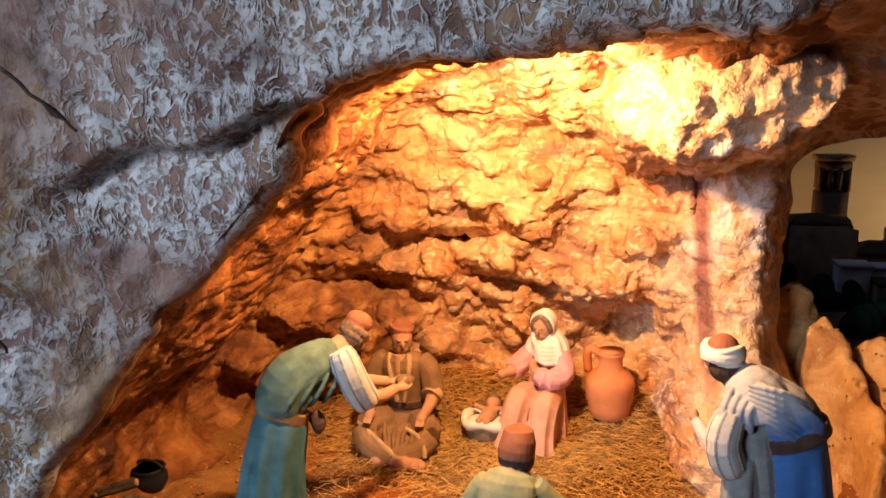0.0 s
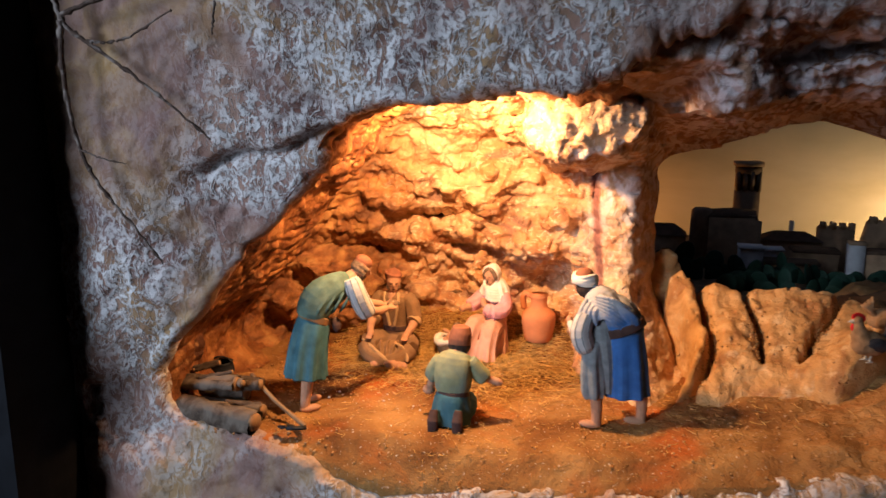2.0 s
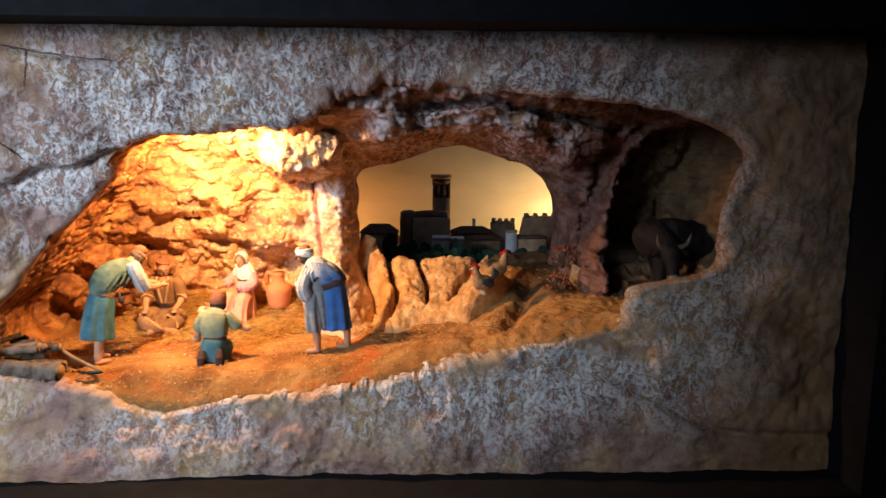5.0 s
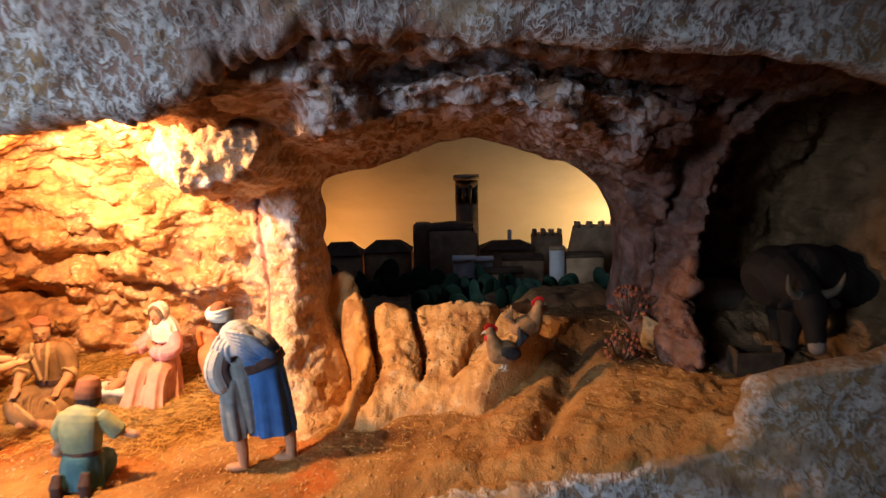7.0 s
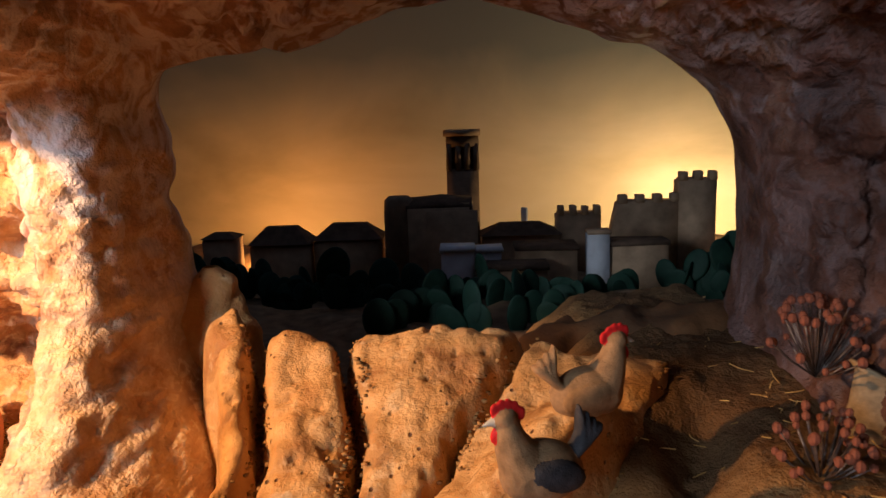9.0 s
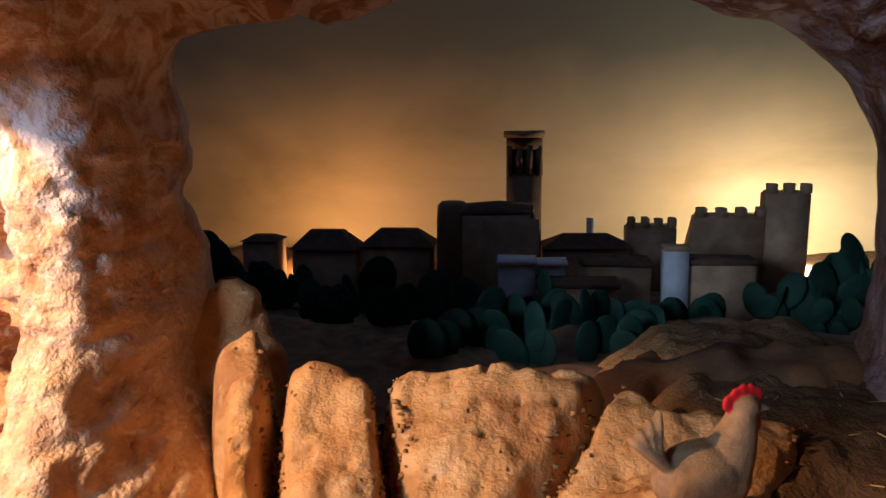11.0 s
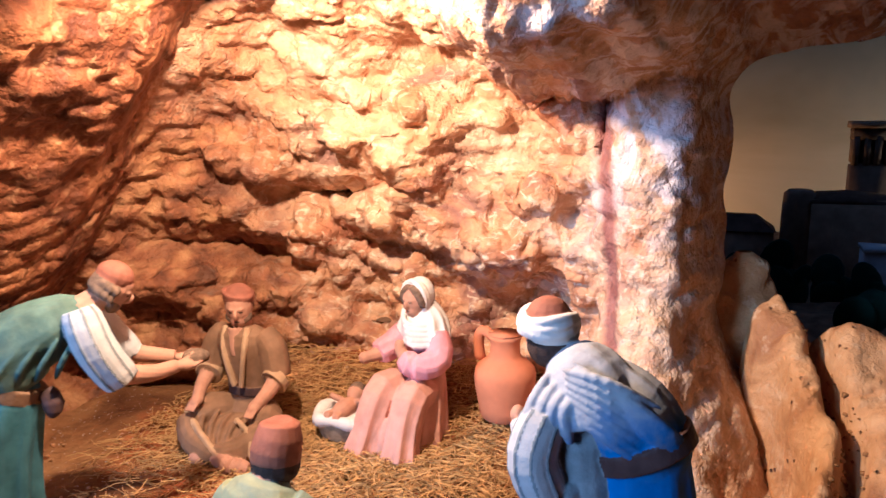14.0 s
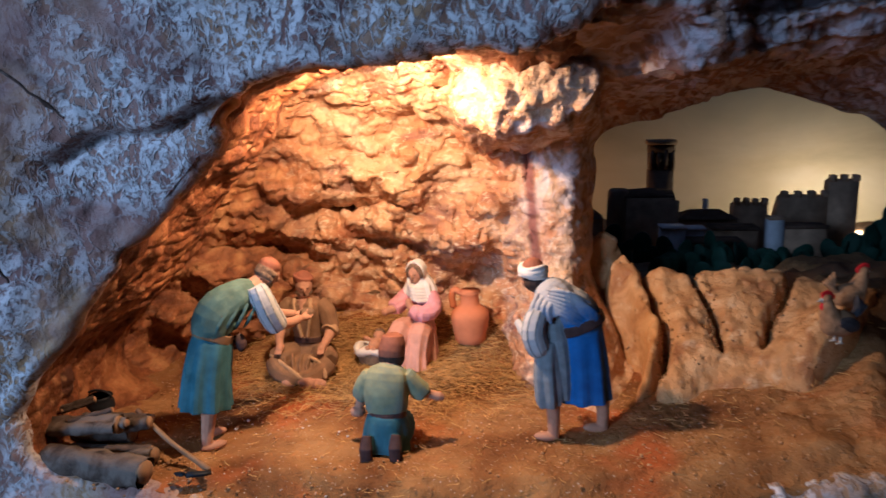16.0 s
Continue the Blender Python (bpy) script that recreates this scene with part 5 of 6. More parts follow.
def seated_woman():
    bm = bmesh.new()
    m = [ROSE, PINK, WHITE, SKIN, HAIR, TAN, HAIR]
    x0, y0 = -0.044, 0.826
    fz = floor_z(x0, y0) - 0.010

    def at(x, y, z):
        return (x0 + x, y0 + y, fz + z)

    # lap and two knees, the skirt falling to the ground in heavy folds
    tube(bm, curve_points([at(0, 0, 0.070), at(0, -0.006, 0.045), at(0, -0.014, 0.02), at(0, -0.018, 0)], 8), [0.0195, 0.022, 0.0245, 0.027, 0.029, 0.031, 0.032, 0.032], 0, 36, 0.95, 9, 0.10)
    for dx, reach, up in ((-0.015, 0.052, 0.056), (0.013, 0.046, 0.052)):
        tube(bm, curve_points([at(dx * 0.6, -0.004, 0.048), at(dx, -reach * 0.7, up), at(dx * 1.15, -reach, 0.036), at(dx * 1.25, -reach - 0.008, 0.016), at(dx * 1.4, -reach - 0.014, 0.001)], 12), [0.0135, 0.0145, 0.0155, 0.016, 0.016, 0.0155, 0.015, 0.0148, 0.015, 0.0155, 0.016, 0.016], 0, 26, 1, 7, 0.16)
    rng = random.Random(12)
    for k in range(9):
        q = k / 8 + rng.uniform(-0.04, 0.04)
        a, b, c = at(-0.022 + 0.042 * q, -0.042 + 0.010 * abs(q - 0.5), 0.056 - 0.012 * q), at(-0.032 + 0.056 * q + rng.uniform(-0.003, 0.003), -0.061 + 0.014 * abs(q - 0.4), 0.030), at(-0.044 + 0.068 * q, -0.070 + 0.020 * abs(q - 0.4), 0.001)
        w = rng.uniform(0.0020, 0.0036)
        tube(bm, curve_points([a, b, c], 8), [0.0006, w * 0.6, w * 0.9, w, w * 1.1, w * 1.2, w * 1.3, w], 0, 8)
    for k in range(4):
        tube(bm, curve_points([at(-0.018 + 0.006 * k, -0.012 - 0.004 * k, 0.062 - 0.002 * k), at(-0.002 + 0.004 * k, -0.030, 0.062 - 0.005 * k), at(0.018, -0.036 + 0.004 * k, 0.050 - 0.006 * k)], 7), [0.0006, 0.0016, 0.0022, 0.0024, 0.0022, 0.0016, 0.0006], 0, 8)
    tube(bm, curve_points([at(-0.040, -0.060, 0.003), at(-0.012, -0.078, 0.003), at(0.022, -0.066, 0.003)], 9), [0.0045] * 9, 5, 10)
    # bodice, one arm across the breast, the other held out
    tube(bm, curve_points([at(0, 0, 0.060), at(0.001, 0.001, 0.080), at(0, 0, 0.100), at(0, 0, 0.115)], 9), [0.0185, 0.0195, 0.0205, 0.0215, 0.0225, 0.0225, 0.0195, 0.0140, 0.008], 1, 28, 0.78, 6, 0.05)
    tube(bm, curve_points([at(-0.018, -0.001, 0.104), at(-0.027, -0.012, 0.088), at(-0.032, -0.028, 0.082)], 8), [0.0085, 0.0105, 0.0118, 0.0122, 0.0124, 0.0124, 0.0118, 0.0095], 1, 18, 1, 6, 0.09)
    tube(bm, curve_points([at(-0.031, -0.026, 0.082), at(-0.038, -0.036, 0.080), at(-0.043, -0.042, 0.078)], 5), [0.0066, 0.0062, 0.0056, 0.006, 0.003], 3, 10)
    tube(bm, curve_points([at(0.019, -0.001, 0.104), at(0.026, -0.012, 0.084), at(0.014, -0.027, 0.078), at(-0.001, -0.027, 0.083)], 10), [0.0085, 0.0105, 0.012, 0.0125, 0.0128, 0.0126, 0.0124, 0.012, 0.0112, 0.009], 1, 18, 1, 6, 0.09)
    tube(bm, curve_points([at(0.001, -0.027, 0.083), at(-0.006, -0.0265, 0.090), at(-0.008, -0.026, 0.099)], 5), [0.0058, 0.0058, 0.0055, 0.0048, 0.003], 3, 10)
    # head with parted hair under a veil that falls to the shoulders
    h = at(-0.003, -0.006, 0.134)
    tube(bm, [at(0, -0.001, 0.108), (h[0], h[1] + 0.002, h[2] - 0.006)], [0.0085, 0.0076], 3, 12)
    head(bm, h, 0.0138, 3, -6, 10, 6)
    ball(bm, (h[0], h[1] + 0.0035, h[2] + 0.0035), (0.0126, 0.0118, 0.0140), 6)
    for sx in (-1, 1):
        tube(bm, curve_points([(h[0] + sx * 0.001, h[1] - 0.0085, h[2] + 0.0130), (h[0] + sx * 0.0085, h[1] - 0.0075, h[2] + 0.0060), (h[0] + sx * 0.0112, h[1] - 0.0035, h[2] - 0.0060)], 7), [0.0022, 0.003, 0.0034, 0.0036, 0.0036, 0.0032, 0.002], 6, 8)
    hood = [(h[0] + 0.0132 * math.cos(a), h[1] - 0.0030 - 0.003 * math.sin(a), h[2] + 0.001 + 0.0164 * math.sin(a)) for a in np.linspace(radians(-58), radians(238), 23)]
    tube(bm, hood, [0.0021] * 23, 2, 8, 1, 0, 0, True, (0, 1, 0))
    tube(bm, [(hx, hy + 0.0035, hz) for hx, hy, hz in hood], [0.0024] * 23, 2, 8, 1, 0, 0, True, (0, 1, 0))
    ball(bm, (h[0], h[1] + 0.0065, h[2] + 0.003), (0.0145, 0.0125, 0.0168), 2)
    tube(bm, curve_points([(h[0], h[1] + 0.006, h[2] - 0.002), at(-0.001, 0.003, 0.118), at(-0.001, 0.001, 0.098)], 8), [0.0122, 0.0135, 0.0155, 0.0190, 0.0225, 0.0250, 0.0262, 0.0258], 2, 40, 0.80, 11, 0.10)
    for k in range(5):
        tube(bm, curve_points([(h[0] - 0.0135, h[1] - 0.002, h[2] - 0.010 - 0.004 * k), at(-0.003 + 0.002 * k, -0.0205 - 0.001 * k, 0.114 - 0.0045 * k), at(0.018 + 0.002 * k, -0.006, 0.112 - 0.004 * k)], 10), [0.0012, 0.0022, 0.0028, 0.003, 0.003, 0.003, 0.0028, 0.0024, 0.0018, 0.0010], 2, 8)
    bmesh.ops.rotate(bm, verts=list(bm.verts), cent=Vector((x0, y0, 0)), matrix=Matrix.Rotation(radians(-16), 3, "Z"))
    figurine(bm, m, "painted clay woman figurine seated in pink robe and white veil")


def crib():
    bm = bmesh.new()
    x0, y0 = -0.108, 0.786
    fz = floor_z(x0, y0) + 0.002
    base = bpy.data.objects.new("basket_crib", None)
    scene.collection.objects.link(base)
    base.location = (x0, y0, fz)
    tube(bm, [(0, 0, 0), (0, 0, 0.010), (0, 0, 0.020), (0, 0, 0.026)], [0.019, 0.0235, 0.0265, 0.028], 0, 24, 0.85, cap=True)
    part("basket", bm, WICKER, base)
    bm = bmesh.new()
    ring = [(0.026 * math.cos(a), 0.022 * math.sin(a), 0.027 + 0.002 * math.sin(3 * a)) for a in np.linspace(0, 2 * math.pi, 25)]
    tube(bm, ring, [0.0055 + 0.0012 * math.sin(5 * a) for a in np.linspace(0, 2 * math.pi, 25)], 0, 10, 1, 0, 0, False, (0, 0, 1))
    ball(bm, (0, 0, 0.024), (0.024, 0.020, 0.007), 0)
    part("swaddling_cloth", bm, WHITE, base, "white cloth folded over the rim")
    tagged(base, "small wicker crib lined with white cloth, on straw", "crib")
    bm = bmesh.new()
    tube(bm, curve_points([(x0 + 0.004, y0 + 0.008, fz + 0.034), (x0 + 0.002, y0 - 0.004, fz + 0.034), (x0 - 0.001, y0 - 0.015, fz + 0.031)], 6), [0.007, 0.0085, 0.009, 0.0088, 0.008, 0.006], 0, 14)
    ball(bm, (x0 + 0.005, y0 + 0.015, fz + 0.041), (0.009, 0.009, 0.0095), 0)
    ball(bm, (x0 + 0.005, y0 + 0.018, fz + 0.044), (0.0085, 0.008, 0.0085), 1)
    tube(bm, [(x0 + 0.009, y0 + 0.006, fz + 0.037), (x0 + 0.017, y0 + 0.001, fz + 0.042)], [0.0035, 0.0028], 0, 8)
    tube(bm, [(x0 - 0.004, y0 + 0.006, fz + 0.037), (x0 - 0.016, y0 + 0.003, fz + 0.043)], [0.0035, 0.0028], 0, 8)
    tube(bm, [(x0 + 0.002, y0 - 0.013, fz + 0.032), (x0 + 0.004, y0 - 0.024, fz + 0.033)], [0.005, 0.0035], 0, 8)
    tube(bm, [(x0 - 0.004, y0 - 0.013, fz + 0.032), (x0 - 0.006, y0 - 0.023, fz + 0.035)], [0.005, 0.0035], 0, 8)
    ob = moulded(bm, "baby_figurine", [SKIN, HAIR], 0.0008, 2)
    tagged(ob, "tiny clay baby figurine lying in a cloth-lined crib", "figurine")


bent_shepherd()
blue_shepherd()
kneeling_boy()
seated_man()
seated_woman()
crib()


def clay_jug():
    x0, y0 = 0.028, 0.848
    fz = floor_z(x0, y0) - 0.001
    base = bpy.data.objects.new("clay_jug", None)
    scene.collection.objects.link(base)
    base.location = (x0, y0, fz)
    bm = bmesh.new()
    prof = [(0.0, 0.020), (0.002, 0.0225), (0.012, 0.0235), (0.03, 0.0265), (0.042, 0.0275), (0.050, 0.0262), (0.056, 0.021), (0.060, 0.0155), (0.064, 0.0135), (0.073, 0.0128), (0.079, 0.0135), (0.083, 0.0155), (0.085, 0.0150), (0.082, 0.0115), (0.066, 0.010)]
    tube(bm, [(0, 0, z) for z, r in prof], [r for z, r in prof], 0, 36)
    part("jug_body", bm, CLAY, base)
    bm = bmesh.new()
    tube(bm, curve_points([(-0.011, 0, 0.078), (-0.022, 0, 0.084), (-0.027, 0, 0.074), (-0.025, 0, 0.054)], 12), [0.005] * 12, 0, 10, 1, 0, 0, True, (0, 1, 0))
    part("jug_handle", bm, CLAY, base)
    base.rotation_euler, base.scale = (0, 0, radians(-12)), (1.05, 1.05, 0.95)
    tagged(base, "orange terracotta water jug with handle, standing on straw", "jug")


clay_jug()

# ---- firewood, axe and pot ----


def log(a, b, r, seed, label):
    a, b = Vector(a), Vector(b)
    base = new("firewood_log")
    base.location = a
    d = b - a
    bm = bmesh.new()
    n = 14
    tube(bm, [d * (k / (n - 1)) for k in range(n)], [r * (1 + 0.06 * math.sin(k * 1.7 + seed)) for k in range(n)], 0, 20, 1, 0, 0, False, (0, 0, 1))
    axis = d.normalized()
    for v in bm.verts:
        o = v.co - axis * v.co.dot(axis)
        g = math.atan2(o.z, o.x * axis.y - o.y * axis.x)
        v.co += o * (0.20 * math.sin(2 * g + seed) + 0.12 * math.sin(3 * g + 1.7 * seed) - 0.12)
        v.co += Vector((noise.noise(v.co * 140 + Vector((seed, 0, 0))), noise.noise(v.co * 140 + Vector((0, seed, 5))), noise.noise(v.co * 140 + Vector((7, 0, seed))))) * r * 0.16
    part("bark", bm, BARK, base)
    for q, s in ((0.0, -1), (1.0, 1)):
        bm = bmesh.new()
        tube(bm, [d * q - d.normalized() * s * 0.002, d * q + d.normalized() * s * 0.0015], [r * 0.78, r * 0.72], 0, 20, 1, 0, 0, True, (0, 0, 1))
        part("cut_end", bm, CUTWOOD, base, "pale sawn end")
    return tagged(base, label, "log", "heap of firewood")


zf = floor_z(-0.36, 0.48)
log((-0.412, 0.470, zf + 0.016), (-0.287, 0.452, zf + 0.014), 0.0165, 3, "thick grey-brown firewood log lying on earth")
log((-0.442, 0.505, zf + 0.034), (-0.345, 0.508, zf + 0.040), 0.0135, 8, "grey barked firewood log resting on another log")
log((-0.352, 0.520, zf + 0.032), (-0.318, 0.525, zf + 0.036), 0.0095, 14, "short split piece of pale firewood")
log((-0.40, 0.500, zf + 0.010), (-0.300, 0.497, zf + 0.010), 0.0115, 19, "firewood log half hidden in the heap")
log((-0.42, 0.556, zf + 0.022), (-0.372, 0.562, zf + 0.018), 0.0100, 25, "short firewood log behind the heap")
log((-0.44, 0.535, zf + 0.012), (-0.35, 0.54, zf + 0.016), 0.0150, 31, "firewood log at the back of the heap")

for k, (a, b, r) in enumerate((((-0.395, 0.522, 0.046), (-0.335, 0.512, 0.053), 0.0062), ((-0.372, 0.536, 0.050), (-0.322, 0.546, 0.044), 0.0055), ((-0.405, 0.512, 0.052), (-0.362, 0.530, 0.060), 0.0050), ((-0.350, 0.492, 0.030), (-0.306, 0.508, 0.024), 0.0060), ((-0.425, 0.530, 0.058), (-0.392, 0.545, 0.066), 0.0048))):
    log((a[0], a[1] - 0.006, zf + a[2] - 0.010), (b[0], b[1] - 0.006, zf + b[2] - 0.010), r, 41 + 5 * k, "small split stick of firewood on the heap")


def hand_axe():
    base = new("hand_axe")
    base.location = (-0.345, 0.548, zf + 0.040)
    bm = bmesh.new()
    tube(bm, curve_points([(0, 0, 0), (0.055, -0.035, -0.02), (0.118, -0.072, -0.034)], 9), [0.0030, 0.0030, 0.0029, 0.0029, 0.0029, 0.0029, 0.0030, 0.0033, 0.0032], 0, 10)
    part("shaft", bm, SHAFTWOOD, base)
    bm = bmesh.new()
    tube(bm, curve_points([(0.084, -0.082, -0.034), (0.10, -0.086, -0.033), (0.122, -0.076, -0.035)], 7), [0.002, 0.004, 0.005, 0.006, 0.006, 0.0055, 0.004], 0, 10, 0.5)
    part("blade", bm, IRON, base, "dark iron blade")
    tagged(base, "small model axe with wooden shaft beside firewood", "axe")


hand_axe()


def pot():
    x, y = -0.436, 0.614
    base = new("iron_pot")
    base.location = (x, y, floor_z(x, y))
    bm = bmesh.new()
    prof = [(0.0, 0.009), (0.003, 0.014), (0.011, 0.0185), (0.019, 0.018), (0.024, 0.0155), (0.027, 0.0172), (0.027, 0.0145), (0.016, 0.015)]
    tube(bm, [(0, 0, z) for z, r in prof], [r for z, r in prof], 0, 24)
    part("pot_body", bm, IRON, base)
    bm = bmesh.new()
    tube(bm, [(0.0168 * math.cos(a), 0, 0.0255 + 0.009 * math.sin(a)) for a in np.linspace(0, math.pi, 13)], [0.0016] * 13, 0, 8, 1, 0, 0, True, (0, 1, 0))
    part("bail", bm, IRON, base)
    tagged(base, "small dark round pot on the cave floor", "pot")


pot()

# ---- hens, ox, sack and dried bunches ----


def hen(x, y, z, turn, label, dark):
    bm = bmesh.new()
    ball(bm, (0, 0, 0.023), (0.022, 0.0155, 0.0160), 0, (0, 10, 0), 20, 14)
    ball(bm, (-0.011, 0, 0.023), (0.013, 0.0130, 0.0145), 0, (0, 0, 0), 16, 12)
    tube(bm, curve_points([(-0.010, 0, 0.026), (-0.017, 0, 0.040), (-0.0195, 0, 0.052)], 8), [0.0140, 0.0132, 0.0118, 0.0102, 0.0088, 0.0076, 0.0067, 0.0058], 0, 16)
    ball(bm, (-0.0205, 0, 0.0535), (0.0066, 0.0058, 0.0060), 0)
    for k in range(4):
        tube(bm, curve_points([(0.012, 0, 0.026), (0.021 + 0.002 * k, 0.0, 0.036 + 0.001 * k), (0.020 + 0.0045 * k, 0, 0.055 - 0.004 * k)], 6), [0.007, 0.0072, 0.0068, 0.006, 0.0048, 0.002], 1 if dark else 0, 10, 0.5, side=(0, 1, 0))
    for s in (-1, 1):
        ball(bm, (0.003, s * 0.0115, 0.024), (0.016, 0.005, 0.009), 1 if dark else 0, (0, 15, 0))
        tube(bm, [(0.0, s * 0.005, 0.012), (-0.002, s * 0.005, 0.0)], [0.0016, 0.0018], 2, 6)
        tube(bm, [(0.002, s * 0.005, 0.0), (-0.008, s * 0.006, 0.0)], [0.002, 0.001], 2, 6)
    for k in range(5):
        ball(bm, (-0.026 + 0.0035 * k, 0, 0.0605 - 0.0008 * (k - 1.5) ** 2), (0.0028, 0.0014, 0.0042), 3, (0, 0, 0), 8, 6)
    ball(bm, (-0.026, 0, 0.045), (0.0028, 0.0022, 0.0045), 3, (0, 0, 0), 8, 6)
    tube(bm, [(-0.027, 0, 0.053), (-0.033, 0, 0.0515)], [0.0025, 0.0004], 2, 8)
    ob = moulded(bm, "hen_figurine", [HEN, HENDARK, HORN, COMB], 0.0009, 2)
    ob.location, ob.rotation_euler = (x, y, z), (0, 0, radians(turn))
    tagged(ob, label, "figurine", "model hens on the rock")


hen(0.478, 0.650, 1.061, 18, "brown and black model hen with red comb", True)
hen(0.510, 0.716, 1.076, 196, "tan model hen with red comb, turned away", False)


def ox():
    """Body seen from the side, the lowered head turned to the viewer."""
    bm = bmesh.new()
    z = floor_z(0.90, 0.66)
    tube(bm, curve_points([(1.01, 0.70, z + 0.090), (0.97, 0.695, z + 0.112), (0.90, 0.685, z + 0.110), (0.84, 0.670, z + 0.118), (0.80, 0.655, z + 0.105)], 14), [0.02, 0.040, 0.048, 0.050, 0.050, 0.050, 0.051, 0.052, 0.053, 0.052, 0.050, 0.044, 0.036, 0.026], 0, 22, 0.8)
    tube(bm, curve_points([(0.835, 0.655, z + 0.120), (0.842, 0.625, z + 0.112), (0.846, 0.600, z + 0.092)], 7), [0.036, 0.032, 0.028, 0.025, 0.023, 0.021, 0.019], 0, 16)
    tube(bm, curve_points([(0.846, 0.606, z + 0.102), (0.845, 0.588, z + 0.078), (0.844, 0.578, z + 0.052)], 8), [0.017, 0.020, 0.0185, 0.016, 0.0135, 0.0125, 0.0125, 0.009], 0, 14)
    ball(bm, (0.844, 0.574, z + 0.052), (0.011, 0.008, 0.010), 2)
    for s in (-1, 1):
        tube(bm, curve_points([(0.846 + s * 0.010, 0.602, z + 0.108), (0.846 + s * 0.028, 0.596, z + 0.116), (0.846 + s * 0.034, 0.590, z + 0.140)], 8), [0.006, 0.006, 0.0055, 0.005, 0.0042, 0.0032, 0.002, 0.0008], 1, 10)
        ball(bm, (0.846 + s * 0.026, 0.604, z + 0.098), (0.014, 0.004, 0.007), 0, (0, s * 20, 0))
    for x, y in ((0.845, 0.650), (0.85, 0.70), (0.965, 0.685), (0.972, 0.72)):
        tube(bm, [(x, y, z + 0.08), (x, y, z + 0.04), (x, y, z - 0.004)], [0.020, 0.011, 0.012], 0, 10)
    ob = moulded(bm, "ox_figurine", [HIDE, OXHORN, DONKEY], 0.0018)
    tagged(ob, "dark brown model ox standing in the shadowed stall", "figurine")


ox()


def manger():
    x0, x1, y0, y1 = 0.765, 0.825, 0.615, 0.65
    z = floor_z(0.79, 0.63) - 0.002
    base = new("manger")
    base.location = ((x0 + x1) / 2, (y0 + y1) / 2, z)
    w, d, h = (x1 - x0) / 2, (y1 - y0) / 2, 0.034
    for name, lo, hi in (("front_board", (-w, -d, 0.004), (w, -d + 0.004, h)), ("back_board", (-w, d - 0.004, 0.004), (w, d, h)), ("end_board", (-w, -d + 0.004, 0.004), (-w + 0.004, d - 0.004, h + 0.003)), ("end_board", (w - 0.004, -d + 0.004, 0.004), (w, d - 0.004, h + 0.003)), ("bottom_board", (-w + 0.004, -d + 0.004, 0.002), (w - 0.004, d - 0.004, 0.007))):
        bm = bmesh.new()
        box(bm, lo, hi)
        bmesh.ops.bevel(bm, geom=list(bm.edges), offset=0.0008, segments=1, affect="EDGES")
        part(name, bm, OLDWOOD, base, smooth=False)
    tagged(base, "dark wooden manger box in the dim stall", "manger")


manger()


def donkey():
    bm = bmesh.new()
    x0, y0 = 0.775, 0.80
    z = floor_z(x0, y0)
    tube(bm, curve_points([(x0 + 0.07, y0 + 0.05, z + 0.05), (x0 + 0.02, y0 + 0.02, z + 0.055), (x0 - 0.02, y0 - 0.005, z + 0.06)], 9), [0.02, 0.032, 0.036, 0.037, 0.037, 0.036, 0.034, 0.03, 0.022], 0, 18, 0.8)
    tube(bm, curve_points([(x0 - 0.015, y0 - 0.005, z + 0.07), (x0 - 0.03, y0 - 0.02, z + 0.088), (x0 - 0.04, y0 - 0.045, z + 0.075)], 8), [0.020, 0.018, 0.016, 0.015, 0.0145, 0.013, 0.011, 0.008], 0, 14)
    for s in (-1, 1):
        tube(bm, [(x0 - 0.028 + s * 0.008, y0 - 0.020, z + 0.098), (x0 - 0.028 + s * 0.014, y0 - 0.018, z + 0.114), (x0 - 0.028 + s * 0.016, y0 - 0.016, z + 0.128)], [0.004, 0.0055, 0.001], 0, 10, 0.5)
    ball(bm, (x0 + 0.03, y0, z + 0.014), (0.05, 0.03, 0.016), 0)
    ob = moulded(bm, "donkey_figurine", [DONKEY], 0.0018)
    tagged(ob, "grey model donkey resting in the dim stall", "figurine")


donkey()


def feed_sack():
    x0, y0 = 0.700, 0.735
    z = floor_z(x0, y0)
    bm = bmesh.new()
    tube(bm, curve_points([(0, 0, 0), (0, 0, 0.014), (0, 0, 0.030), (0.001, 0, 0.040)], 8), [0.020, 0.025, 0.027, 0.026, 0.024, 0.022, 0.022, 0.026], 0, 24, 0.7, 2, 0.25, cap=False)
    for v in bm.verts:
        if v.co.z > 0.03:
            v.co.z += 0.010 * abs(v.co.x) / 0.025
    base = part("feed_sack", bm, WICKER)
    base.location = (x0, y0, z - 0.002)
    tagged(base, "open tan cloth sack standing on earth", "sack")
    base.modifiers.new("thickness", "SOLIDIFY").thickness = 0.002


feed_sack()


